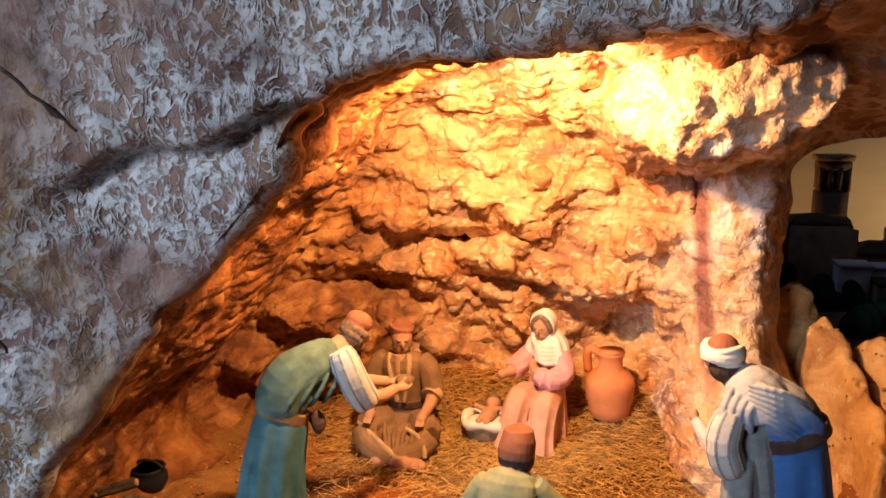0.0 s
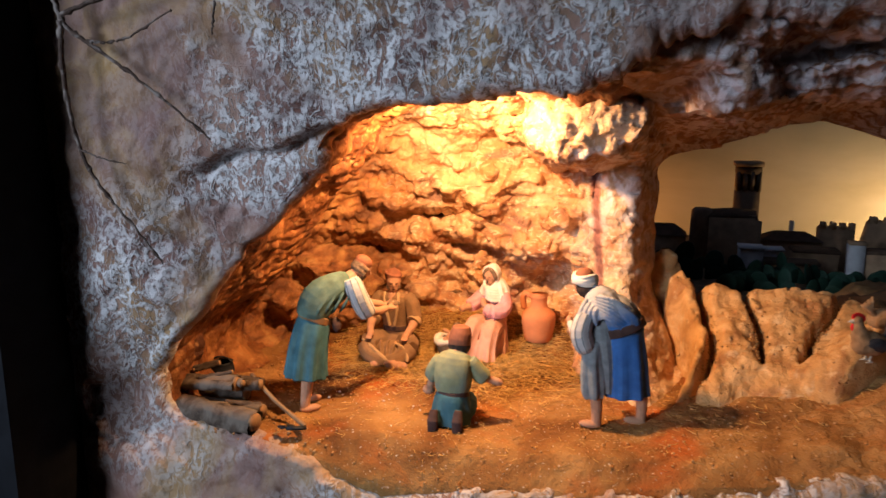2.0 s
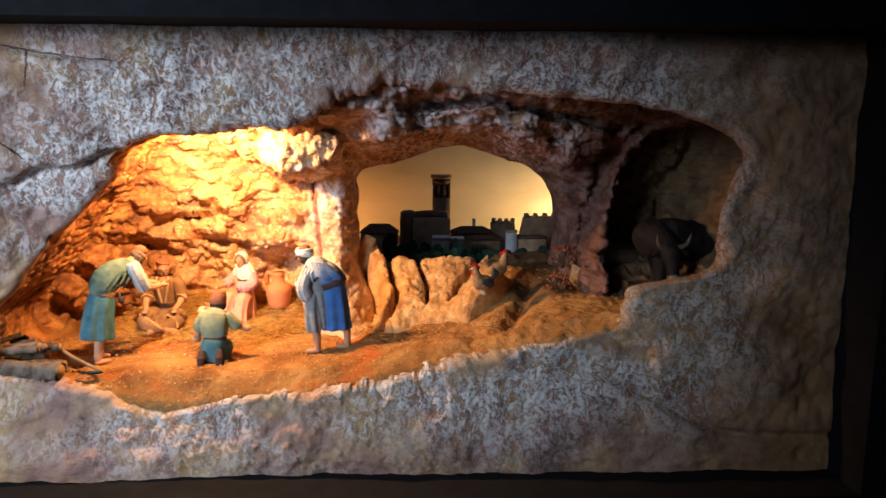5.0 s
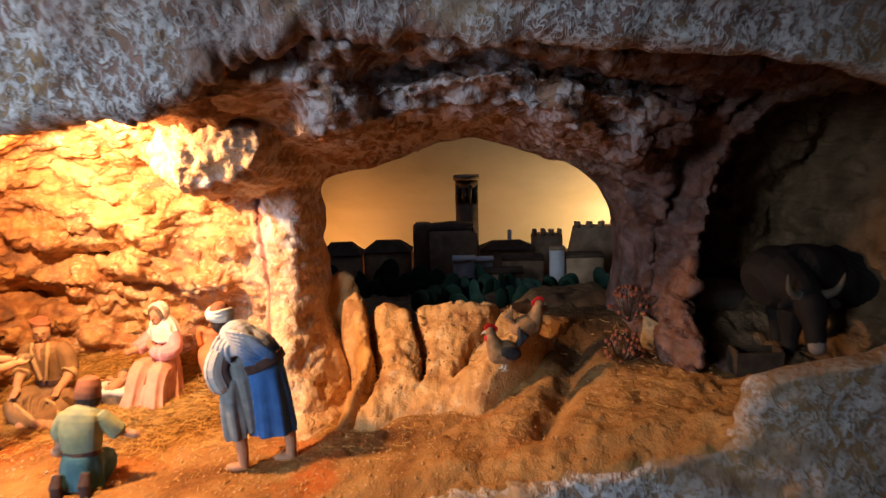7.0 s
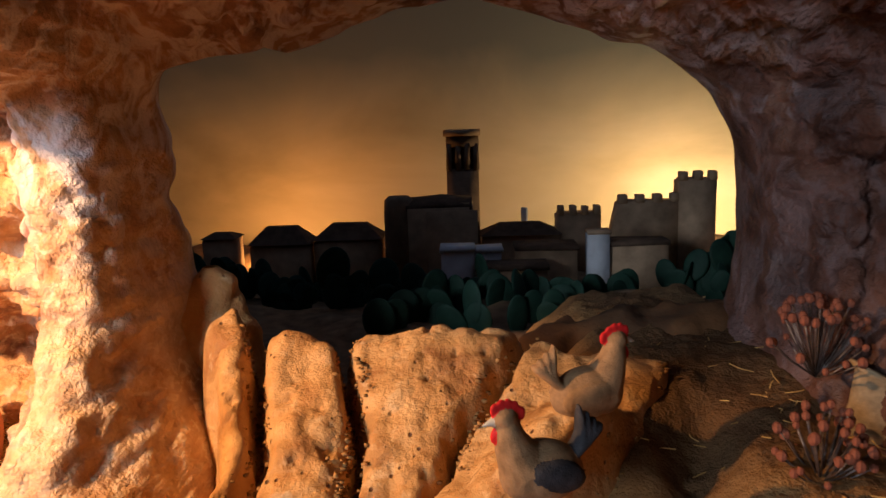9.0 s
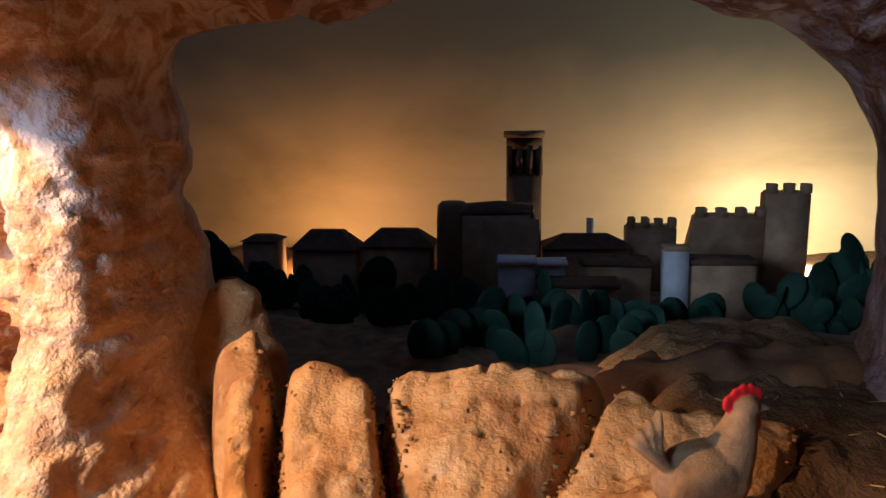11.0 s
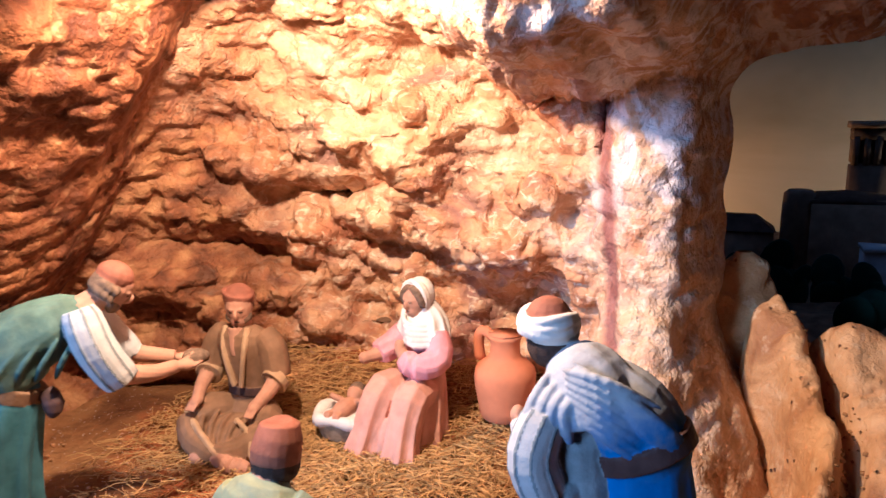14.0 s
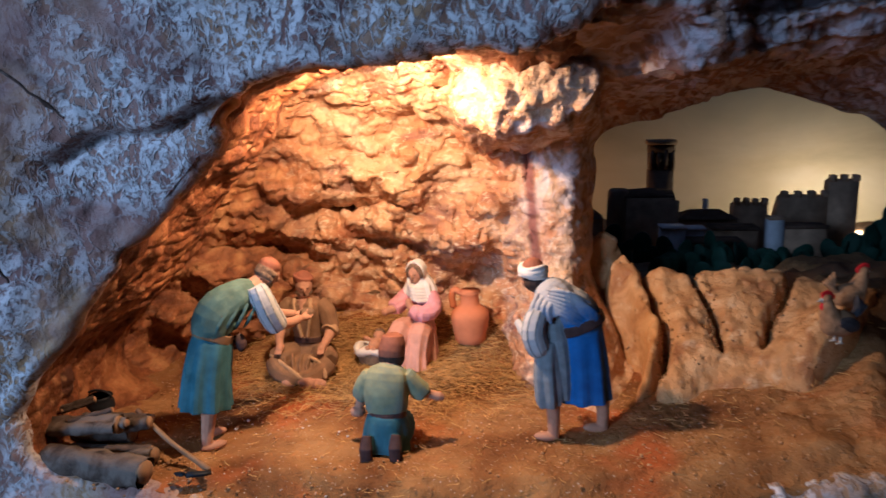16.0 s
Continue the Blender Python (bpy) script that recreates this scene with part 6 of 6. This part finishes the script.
def dried_bunch(x, y, z, r, seed):
    rng = random.Random(seed)
    base = new("dried_flower_bunch")
    base.location = (x, y, z)
    bm = bmesh.new()
    ball(bm, (0, 0, 0), (0.0028, 0.0028, 0.0032), 0, (0, 0, 0), 7, 5)
    pod = bpy.data.meshes.new("seed_head")
    bm.to_mesh(pod)
    bm.free()
    pod.materials.append(BERRY)
    for k in range(46):
        a, c = rng.uniform(0, 2 * math.pi), rng.uniform(-0.35, 1)
        s = math.sqrt(1 - c * c)
        d = Vector((s * math.cos(a), s * math.sin(a), c))
        tip = d * r * rng.uniform(0.8, 1.05) + Vector((0, 0, r * 0.75))
        bm = bmesh.new()
        tube(bm, [Vector((0, 0, 0)), tip * 0.55 + Vector((0, 0, -0.002)), tip], [0.0006, 0.0006, 0.0005], 0, 4)
        stem = part("stem", bm, TWIG, base)
        ob = new("seed_head", pod)
        ob.parent, ob.location = base, tip
        ob.scale = (rng.uniform(0.75, 1.15),) * 3
    tagged(base, "round bunch of dried reddish seed heads", "dried plant", "dried bunches by the stall")


dried_bunch(0.660, 0.745, floor_z(0.660, 0.745) + 0.028, 0.030, 5)
dried_bunch(0.640, 0.690, floor_z(0.640, 0.690) - 0.002, 0.026, 6)

# ---- straw, chaff and crumbs ----


def strands(name, count, place, length, thick, label, material, seed, lift=0.006):
    rng = np.random.default_rng(seed)
    verts, faces = [], []
    for k in range(count):
        x, y = place(rng)
        z = floor_z(x, y) + rng.uniform(0.001, lift)
        a, t = rng.uniform(0, 2 * np.pi), rng.normal(0, 0.16)
        l = length * rng.uniform(0.5, 1.3)
        d = np.array([np.cos(a) * np.cos(t), np.sin(a) * np.cos(t), np.sin(t)])
        bend = np.array([-np.sin(a), np.cos(a), 0]) * rng.normal(0, 0.14) * l
        side = np.array([-np.sin(a), np.cos(a), 0.0])
        up = np.array([0, 0, 1.0])
        i = len(verts)
        for q in (-0.5, 0.0, 0.5):
            c = np.array([x, y, z]) + d * l * q + bend * (1 - 4 * q * q)
            for s in (side, -0.5 * side + 0.8 * up, -0.5 * side - 0.8 * up):
                verts.append(c + s * thick)
        for r in (0, 3):
            for j in range(3):
                faces.append([i + r + j, i + r + (j + 1) % 3, i + r + 3 + (j + 1) % 3, i + r + 3 + j])
    ob = sheet(name, verts, faces, [material], smooth=False)
    return tagged(ob, label, "straw", kind="stuff")


def in_heap(rng):
    while True:
        x, y = rng.normal(-0.09, 0.12), rng.normal(0.785, 0.065)
        if -0.33 < x < 0.14 and 0.62 < y < 0.90:
            return x, y


strands("straw_bed", 9500, in_heap, 0.022, 0.00042, "loose golden straw strewn over the cave floor", STRAW, 3, 0.012)
strands("straw_litter", 500, lambda r: (r.uniform(0.22, 0.92), r.uniform(0.52, 0.88)), 0.014, 0.0005, "dry chaff scattered on the earth slope", STRAW, 4, 0.004)
strands("earth_litter", 420, lambda r: (r.uniform(-0.33, 0.3), r.uniform(0.46, 0.70)), 0.012, 0.0004, "dry chaff scattered on the cave floor", STRAW, 5, 0.003)


def crumbs(name, count, place, size, material, label, seed, height=None):
    rng = np.random.default_rng(seed)
    cube = np.array([(a, b, c) for a in (-1, 1) for b in (-1, 1) for c in (-1, 1)], float)
    quad = np.array([(0, 1, 3, 2), (4, 6, 7, 5), (0, 4, 5, 1), (2, 3, 7, 6), (0, 2, 6, 4), (1, 5, 7, 3)])
    verts, faces = [], []
    for k in range(count):
        x, y = place(rng)
        s = size * rng.uniform(0.4, 1.3)
        g = cube * rng.uniform(0.35, 1.2, (8, 3)) * s * np.array((1.0, rng.uniform(0.5, 1.0), rng.uniform(0.3, 0.8)))
        verts.append(g + (x, y, (height or floor_z)(x, y) + s * 0.6))
        faces.append(quad + 8 * k)
    ob = sheet(name, np.concatenate(verts), np.concatenate(faces), [material])
    return tagged(ob, label, "crumbs", kind="stuff")


crumbs("plaster_crumbs", 70, lambda r: (r.normal(-0.12, 0.13), r.normal(0.62, 0.08)), 0.0016, WHITE, "white plaster crumbs scattered on the floor", 8)
crumbs("pebbles", 900, lambda r: (r.uniform(-0.42, 0.75), r.uniform(0.44, 0.72)), 0.0016, SLAB, "small sandy pebbles on the earth floor", 9)
crumbs("wood_chips", 60, lambda r: (r.normal(-0.30, 0.05), r.normal(0.48, 0.03)), 0.0019, CUTWOOD, "pale wood chips beside the firewood", 10)
MOULD = plain("dry_leaf_mould", (0.32, 0.17, 0.06), 0.9, 0.5, 120, 0.5)


def in_clefts(r):
    k = int(r.integers(1, 5))
    y = r.uniform(CUT_FOOT[k] + 0.02, 0.85)
    return float(np.interp(y, CUT_Y, CUTS[k])) + r.normal(0, 0.0045), y


crumbs("leaf_mould", 1700, in_clefts, 0.0019, MOULD, "crumbled dry leaf mould in the clefts of the slope", 11, slope_z)

# ---- the painted village and its sky ----
ground = sheet("ground", *(lambda X, Y: (np.stack([X.ravel(), Y.ravel(), (1.032 - 0.055 * sstep(1.18, 1.40, Y) + 0.010 * fbm(X * 9, Y * 9, 0.2, 4, 171)).ravel()], 1), grid_faces(X.shape[0], X.shape[1])))(*np.meshgrid(np.arange(-0.6, 1.75, 0.012), np.arange(0.93, 2.02, 0.012))), [SOIL])
tagged(ground, "dark brown earth of the model landscape", "ground", kind="structure")

bm = bmesh.new()
box(bm, (-0.75, 2.0, 0.75), (1.95, 2.02, 1.95))
tagged(part("backdrop", bm, SKY, smooth=False), "painted evening sky on a flat board", "backdrop", kind="structure")


def wall_block(lo, hi, mats, taper=0.0, seed=0):
    """A hand-modelled block with softened, slightly uneven edges."""
    bm = bmesh.new()
    box(bm, lo, hi)
    w = min(hi[0] - lo[0], hi[2] - lo[2], hi[1] - lo[1])
    bmesh.ops.bevel(bm, geom=list(bm.edges), offset=w * 0.07, segments=2, affect="EDGES")
    for v in bm.verts:
        v.co += noise.noise_vector(v.co * 30 + Vector((seed, 0, 0))) * 0.0018
    return bm


def building(name, label, category, group=""):
    return tagged(new(name), label, category, group or "model village buildings")


def bell_tower():
    t = building("bell_tower", "tall square dark brown model bell tower", "tower")
    x0, x1, y0, y1 = 0.409, 0.468, 1.645, 1.70
    part("shaft", wall_block((x0, y0, 0.93), (x1, y1, 1.165), None, seed=1), ADOBEDARK, t)
    n = 4
    w = (x1 - x0) / (n * 2 - 1)
    for k in range(n):
        part("pier", wall_block((x0 + 2 * k * w - (0.001 if k else 0), y0, 1.163), (x0 + (2 * k + 1) * w + 0.001, y0 + 0.012, 1.212), None, seed=k), ADOBEDARK, t)
    part("belfry_core", wall_block((x0 + 0.002, y0 + 0.011, 1.163), (x1 - 0.002, y1, 1.212), None, seed=9), ADOBEDARK, t)
    part("lintel", wall_block((x0, y0, 1.205), (x1, y1, 1.226), None, seed=4), ADOBEDARK, t)
    part("cornice", wall_block((x0 - 0.004, y0 - 0.004, 1.225), (x1 + 0.004, y1 + 0.004, 1.236), None, seed=5), ADOBE, t)


def church():
    t = building("church", "rounded brown model church with pale end wall", "church")
    bm = bmesh.new()
    tube(bm, [(0.326, 1.565, 0.93), (0.326, 1.565, 1.10), (0.326, 1.565, 1.122), (0.326, 1.565, 1.128)], [0.027, 0.026, 0.0245, 0.018], 0, 22)
    part("apse", bm, ADOBEDARK, t)
    part("nave", wall_block((0.335, 1.54, 0.93), (0.455, 1.64, 1.115), None, seed=12), ADOBE, t)
    bm = bmesh.new()
    tube(bm, [(0.340, 1.59, 1.108), (0.40, 1.59, 1.112), (0.452, 1.59, 1.108)], [0.048, 0.05, 0.046], 0, 20, 0.28, side=(0, 1, 0))
    part("roof", bm, ROOFTILE, t)
    part("end_wall", wall_block((0.375, 1.533, 0.93), (0.462, 1.545, 1.103), None, seed=14), ADOBE, t)


def hip_house(x0, x1, y0, y1, eaves, top, wall, label):
    t = building("house", label, "house")
    part("wall", wall_block((x0, y0, 0.93), (x1, y1, eaves), None, seed=x0 * 50), wall, t)
    bm = bmesh.new()
    i = (x1 - x0) * 0.24
    lo = [bm.verts.new(p) for p in ((x0 - 0.003, y0 - 0.003, eaves - 0.001), (x1 + 0.003, y0 - 0.003, eaves - 0.001), (x1 + 0.003, y1 + 0.003, eaves - 0.001), (x0 - 0.003, y1 + 0.003, eaves - 0.001))]
    m = (y0 + y1) / 2
    hi = [bm.verts.new((x0 + i, m - 0.008, top)), bm.verts.new((x1 - i, m - 0.008, top)), bm.verts.new((x1 - i, m + 0.008, top)), bm.verts.new((x0 + i, m + 0.008, top))]
    bm.faces.new(hi)
    bm.faces.new(list(reversed(lo)))
    for k in range(4):
        bm.faces.new((lo[k], lo[(k + 1) % 4], hi[(k + 1) % 4], hi[k]))
    part("roof", bm, ROOFTILE, t, smooth=False)
    return t


def battlement(x0, x1, y, top, count, h, label, wall=ADOBE, slope=0.0):
    t = building("castle_wall", label, "castle")
    bm = wall_block((x0, y, 0.93), (x1, y + 0.05, top), None, seed=x0 * 40)
    if slope:
        for v in bm.verts:
            if v.co.x < (x0 + x1) / 2 and v.co.z < 1.0:
                v.co.x -= slope
    part("wall", bm, wall, t)
    w = (x1 - x0) / (2 * count - 1)
    for k in range(count):
        part("merlon", wall_block((x0 + 2 * k * w, y, top - 0.002), (x0 + (2 * k + 1) * w, y + 0.02, top + h), None, seed=k), wall, t)
    return t


bell_tower()
church()
hip_house(0.060, 0.165, 1.56, 1.63, 1.050, 1.078, ADOBE, "small tan model house with dark hipped roof")
hip_house(0.172, 0.292, 1.57, 1.64, 1.054, 1.079, ADOBE, "long tan model house with dark hipped roof")
hip_house(-0.03, 0.030, 1.58, 1.63, 1.060, 1.068, ADOBE, "low pale model house with flat roof")
hip_house(0.470, 0.607, 1.58, 1.65, 1.052, 1.070, ADOBE, "long low brown model house")
chimney = building("chimney_stack", "tiny pale chimney behind the long house", "chimney")
part("stack", wall_block((0.545, 1.66, 0.93), (0.556, 1.675, 1.088), None, seed=3), LIME, chimney)
battlement(0.605, 0.681, 1.60, 1.083, 4, 0.014, "small crenellated model castle wall")
battlement(0.715, 0.822, 1.61, 1.100, 4, 0.013, "crenellated model castle wall with sloping foot", ADOBE, 0.035)
battlement(0.820, 0.884, 1.60, 1.138, 3, 0.014, "square crenellated model castle tower")
for x0, x1, y0, y1, top, label in ((0.402, 0.452, 1.40, 1.45, 1.060, "whitewashed model house among cacti"), (0.452, 0.495, 1.41, 1.45, 1.056, "low whitewashed model shed"), (0.630, 0.662, 1.42, 1.45, 1.077, "narrow whitewashed model tower house")):
    t = building("house", label, "house")
    part("wall", wall_block((x0, y0, 0.93), (x1, y1, top), None, seed=x0 * 70), LIME, t)
    part("roof", wall_block((x0 - 0.002, y0 - 0.002, top - 0.001), (x1 + 0.002, y1 + 0.002, top + 0.004), None, seed=4), ADOBE if x0 > 0.6 else LIME, t)
for x0, x1, y0, top, label in ((0.455, 0.56, 1.36, 1.036, "low ochre model house among cacti"), (0.52, 0.615, 1.44, 1.050, "brown model house with flat roof"), (0.664, 0.755, 1.43, 1.055, "brown model garden wall")):
    t = building("house", label, "house")
    part("wall", wall_block((x0, y0, 0.93), (x1, y0 + 0.05, top), None, seed=x0 * 90), ADOBE, t)
    part("roof", wall_block((x0 - 0.002, y0 - 0.002, top - 0.001), (x1 + 0.002, y0 + 0.052, top + 0.006), None, seed=6), ROOFTILE, t)


def prickly_pear(x, y, z, seed, pads, r, label="dark green model prickly pear cactus"):
    rng = random.Random(seed)
    base = new("prickly_pear")
    base.location = (x, y, z)
    for k in range(pads):
        bm = bmesh.new()
        px, pz = rng.uniform(-1, 1) * r * 1.5, r * (0.7 + rng.uniform(0, 2.4) * (0.4 if k < 2 else 1))
        ball(bm, (px, rng.uniform(-0.5, 0.5) * r, pz), (r * rng.uniform(0.8, 1.05), r * 0.17, r * rng.uniform(1.05, 1.4)), 0, (rng.uniform(-20, 20), rng.uniform(-30, 30), rng.uniform(-60, 60)), 14, 9)
        part("pad", bm, CACTUS, base)
    return tagged(base, label, "cactus", "model cacti below the village")


def ground_z(y):
    return 1.032 - 0.055 * float(sstep(1.18, 1.40, y)) - 0.012


for k, (x, y, pads, r) in enumerate(((0.398, 1.20, 4, 0.020), (0.430, 1.16, 4, 0.020), (0.462, 1.22, 5, 0.019), (0.492, 1.19, 4, 0.020), (0.540, 1.22, 4, 0.021), (0.388, 1.12, 4, 0.019), (0.450, 1.08, 3, 0.018),
                                    (0.515, 1.11, 4, 0.019), (0.290, 1.20, 4, 0.022), (0.330, 1.22, 4, 0.021), (0.575, 1.15, 2, 0.019), (0.340, 1.08, 2, 0.020), (0.62, 1.25, 3, 0.016), (0.671, 1.27, 2, 0.024))):
    prickly_pear(x, y, ground_z(y), 200 + k, pads, r)
for k, (x, y, z, r) in enumerate(((0.178, 1.30, 0.985, 0.028), (0.218, 1.30, 0.99, 0.026), (0.760, 1.35, 0.99, 0.042), (0.826, 1.35, 0.99, 0.048), (0.858, 1.36, 1.03, 0.046), (0.80, 1.30, 0.98, 0.036), (-0.04, 1.45, 1.01, 0.052), (0.010, 1.47, 0.985, 0.046), (0.050, 1.45, 0.98, 0.046), (0.10, 1.45, 0.97, 0.044), (0.15, 1.42, 0.965, 0.042), (0.20, 1.45, 0.96, 0.044), (0.245, 1.43, 0.955, 0.040), (0.28, 1.38, 0.96, 0.036), (0.90, 1.30, 0.98, 0.05))):
    prickly_pear(x, y, z, 300 + k, 8, r * 0.44, "clump of dark green model bushes by the village")

# ---- frame, casing and room ----
bm = bmesh.new()
FACE, BACK = 0.305, 0.46
for lo, hi in (((LEFT - 0.115, FACE, LOW - 0.115), (LEFT, BACK, HIGH + 0.115)), ((RIGHT, FACE, LOW - 0.115), (RIGHT + 0.115, BACK, HIGH + 0.115))):
    box(bm, lo, hi)
box(bm, (LEFT, FACE, HIGH), (RIGHT, BACK, HIGH + 0.115))
box(bm, (LEFT, FACE, LOW - 0.115), (RIGHT, BACK, LOW))
tagged(part("frame", bm, BLACK, smooth=False), "black painted wooden frame round the scene", "frame", kind="structure")

# unseen box added round the back to stop light leaking in
bm = bmesh.new()
box(bm, (-0.62, 0.50, 0.70), (1.18, 0.95, 0.72))
box(bm, (-0.80, 0.50, 1.66), (2.0, 0.95, 1.68))
box(bm, (-0.80, 0.95, 0.70), (2.0, 2.06, 0.72))
box(bm, (-0.82, 0.50, 0.70), (-0.80, 2.06, 1.68))
box(bm, (2.0, 0.50, 0.70), (2.02, 2.06, 1.68))
box(bm, (-0.82, 2.06, 0.70), (2.02, 2.08, 1.68))
tagged(part("casing", bm, BLACK, smooth=False), "dark casing added unseen behind the scene to keep stray light out", "casing", kind="structure")

# dark wall round the frame
bm = bmesh.new()
Y0, Y1 = 0.32, 0.50
for lo, hi in (((-1.6, Y0, 0), (LEFT - 0.115, Y1, 2.6)), ((RIGHT + 0.115, Y0, 0), (3.0, Y1, 2.6)), ((LEFT - 0.115, Y0, 0), (RIGHT + 0.115, Y1, LOW - 0.115)), ((LEFT - 0.115, Y0, HIGH + 0.115), (RIGHT + 0.115, Y1, 2.6))):
    box(bm, lo, hi)
tagged(part("wall_north", bm, WALLDARK, smooth=False), "dark blue-grey wall round the framed scene", "wall", kind="structure")
for name, lo, hi in (("wall_east", (3.0, -2.6, 0), (3.1, 0.5, 2.6)), ("wall_south", (-1.7, -2.7, 0), (3.1, -2.6, 2.6)), ("room_floor", (-1.7, -2.7, -0.1), (3.1, 0.5, 0)), ("ceiling", (-1.7, -2.7, 2.6), (3.1, 0.5, 2.7))):
    bm = bmesh.new()
    box(bm, lo, hi)
    tagged(part(name, bm, ROOM, smooth=False), "plain dim room surface", "wall", kind="structure")
bm = bmesh.new()
for lo, hi in (((-1.7, -2.6, 0), (-1.6, -2.15, 2.6)), ((-1.7, -1.05, 0), (-1.6, 0.5, 2.6)), ((-1.7, -2.15, 0), (-1.6, -1.05, 1.25)), ((-1.7, -2.15, 2.45), (-1.6, -1.05, 2.6))):
    box(bm, lo, hi)
tagged(part("wall_west", bm, WALLDARK, smooth=False), "dim room wall with a window opening", "wall", kind="structure")

# ---- dry twigs across the painted rock ----


def twig(pts, r0, r1, seed, label):
    rng = random.Random(seed)
    c = curve_points([(x, y, z) for x, y, z in pts], 8 * len(pts))
    bm = bmesh.new()
    n = len(c)
    tube(bm, [p + Vector((rng.uniform(-1, 1), rng.uniform(-1, 1), rng.uniform(-1, 1))) * 0.0009 for p in c], [r0 + (r1 - r0) * k / (n - 1) + (0.0012 * r0 / 0.003 if k % 7 == 3 else 0) for k in range(n)], 0, 8)
    base = part("twig", bm, TWIG)
    return tagged(base, label, "twig", "dry twigs on the rock")


twig([(-0.466, 0.372, 1.546), (-0.468, 0.372, 1.505), (-0.462, 0.375, 1.474), (-0.438, 0.380, 1.453), (-0.395, 0.383, 1.425), (-0.346, 0.388, 1.389), (-0.291, 0.395, 1.342)], 0.0038, 0.0010, 1, "thin dark bare twig lying across the painted rock")
twig([(-0.464, 0.374, 1.482), (-0.420, 0.378, 1.497), (-0.385, 0.380, 1.503), (-0.335, 0.380, 1.521), (-0.264, 0.382, 1.510), (-0.205, 0.384, 1.502), (-0.138, 0.388, 1.496)], 0.0028, 0.0008, 2, "slender side twig reaching along the rock")
twig([(-0.266, 0.382, 1.511), (-0.270, 0.384, 1.485), (-0.276, 0.386, 1.458)], 0.0016, 0.0010, 3, "short drooping twig end")
twig([(-0.464, 0.374, 1.476), (-0.468, 0.374, 1.430), (-0.466, 0.376, 1.380), (-0.456, 0.378, 1.325), (-0.430, 0.380, 1.280), (-0.398, 0.384, 1.240), (-0.365, 0.392, 1.192)], 0.0034, 0.0010, 4, "long dark bare twig hanging down the rock")
twig([(-0.438, 0.380, 1.453), (-0.405, 0.382, 1.452), (-0.377, 0.384, 1.459), (-0.324, 0.386, 1.485)], 0.0020, 0.0008, 5, "thin forked twig on the painted rock")
twig([(-0.456, 0.378, 1.328), (-0.43, 0.382, 1.318), (-0.40, 0.386, 1.312)], 0.0012, 0.0006, 6, "fine side twig on the rock")
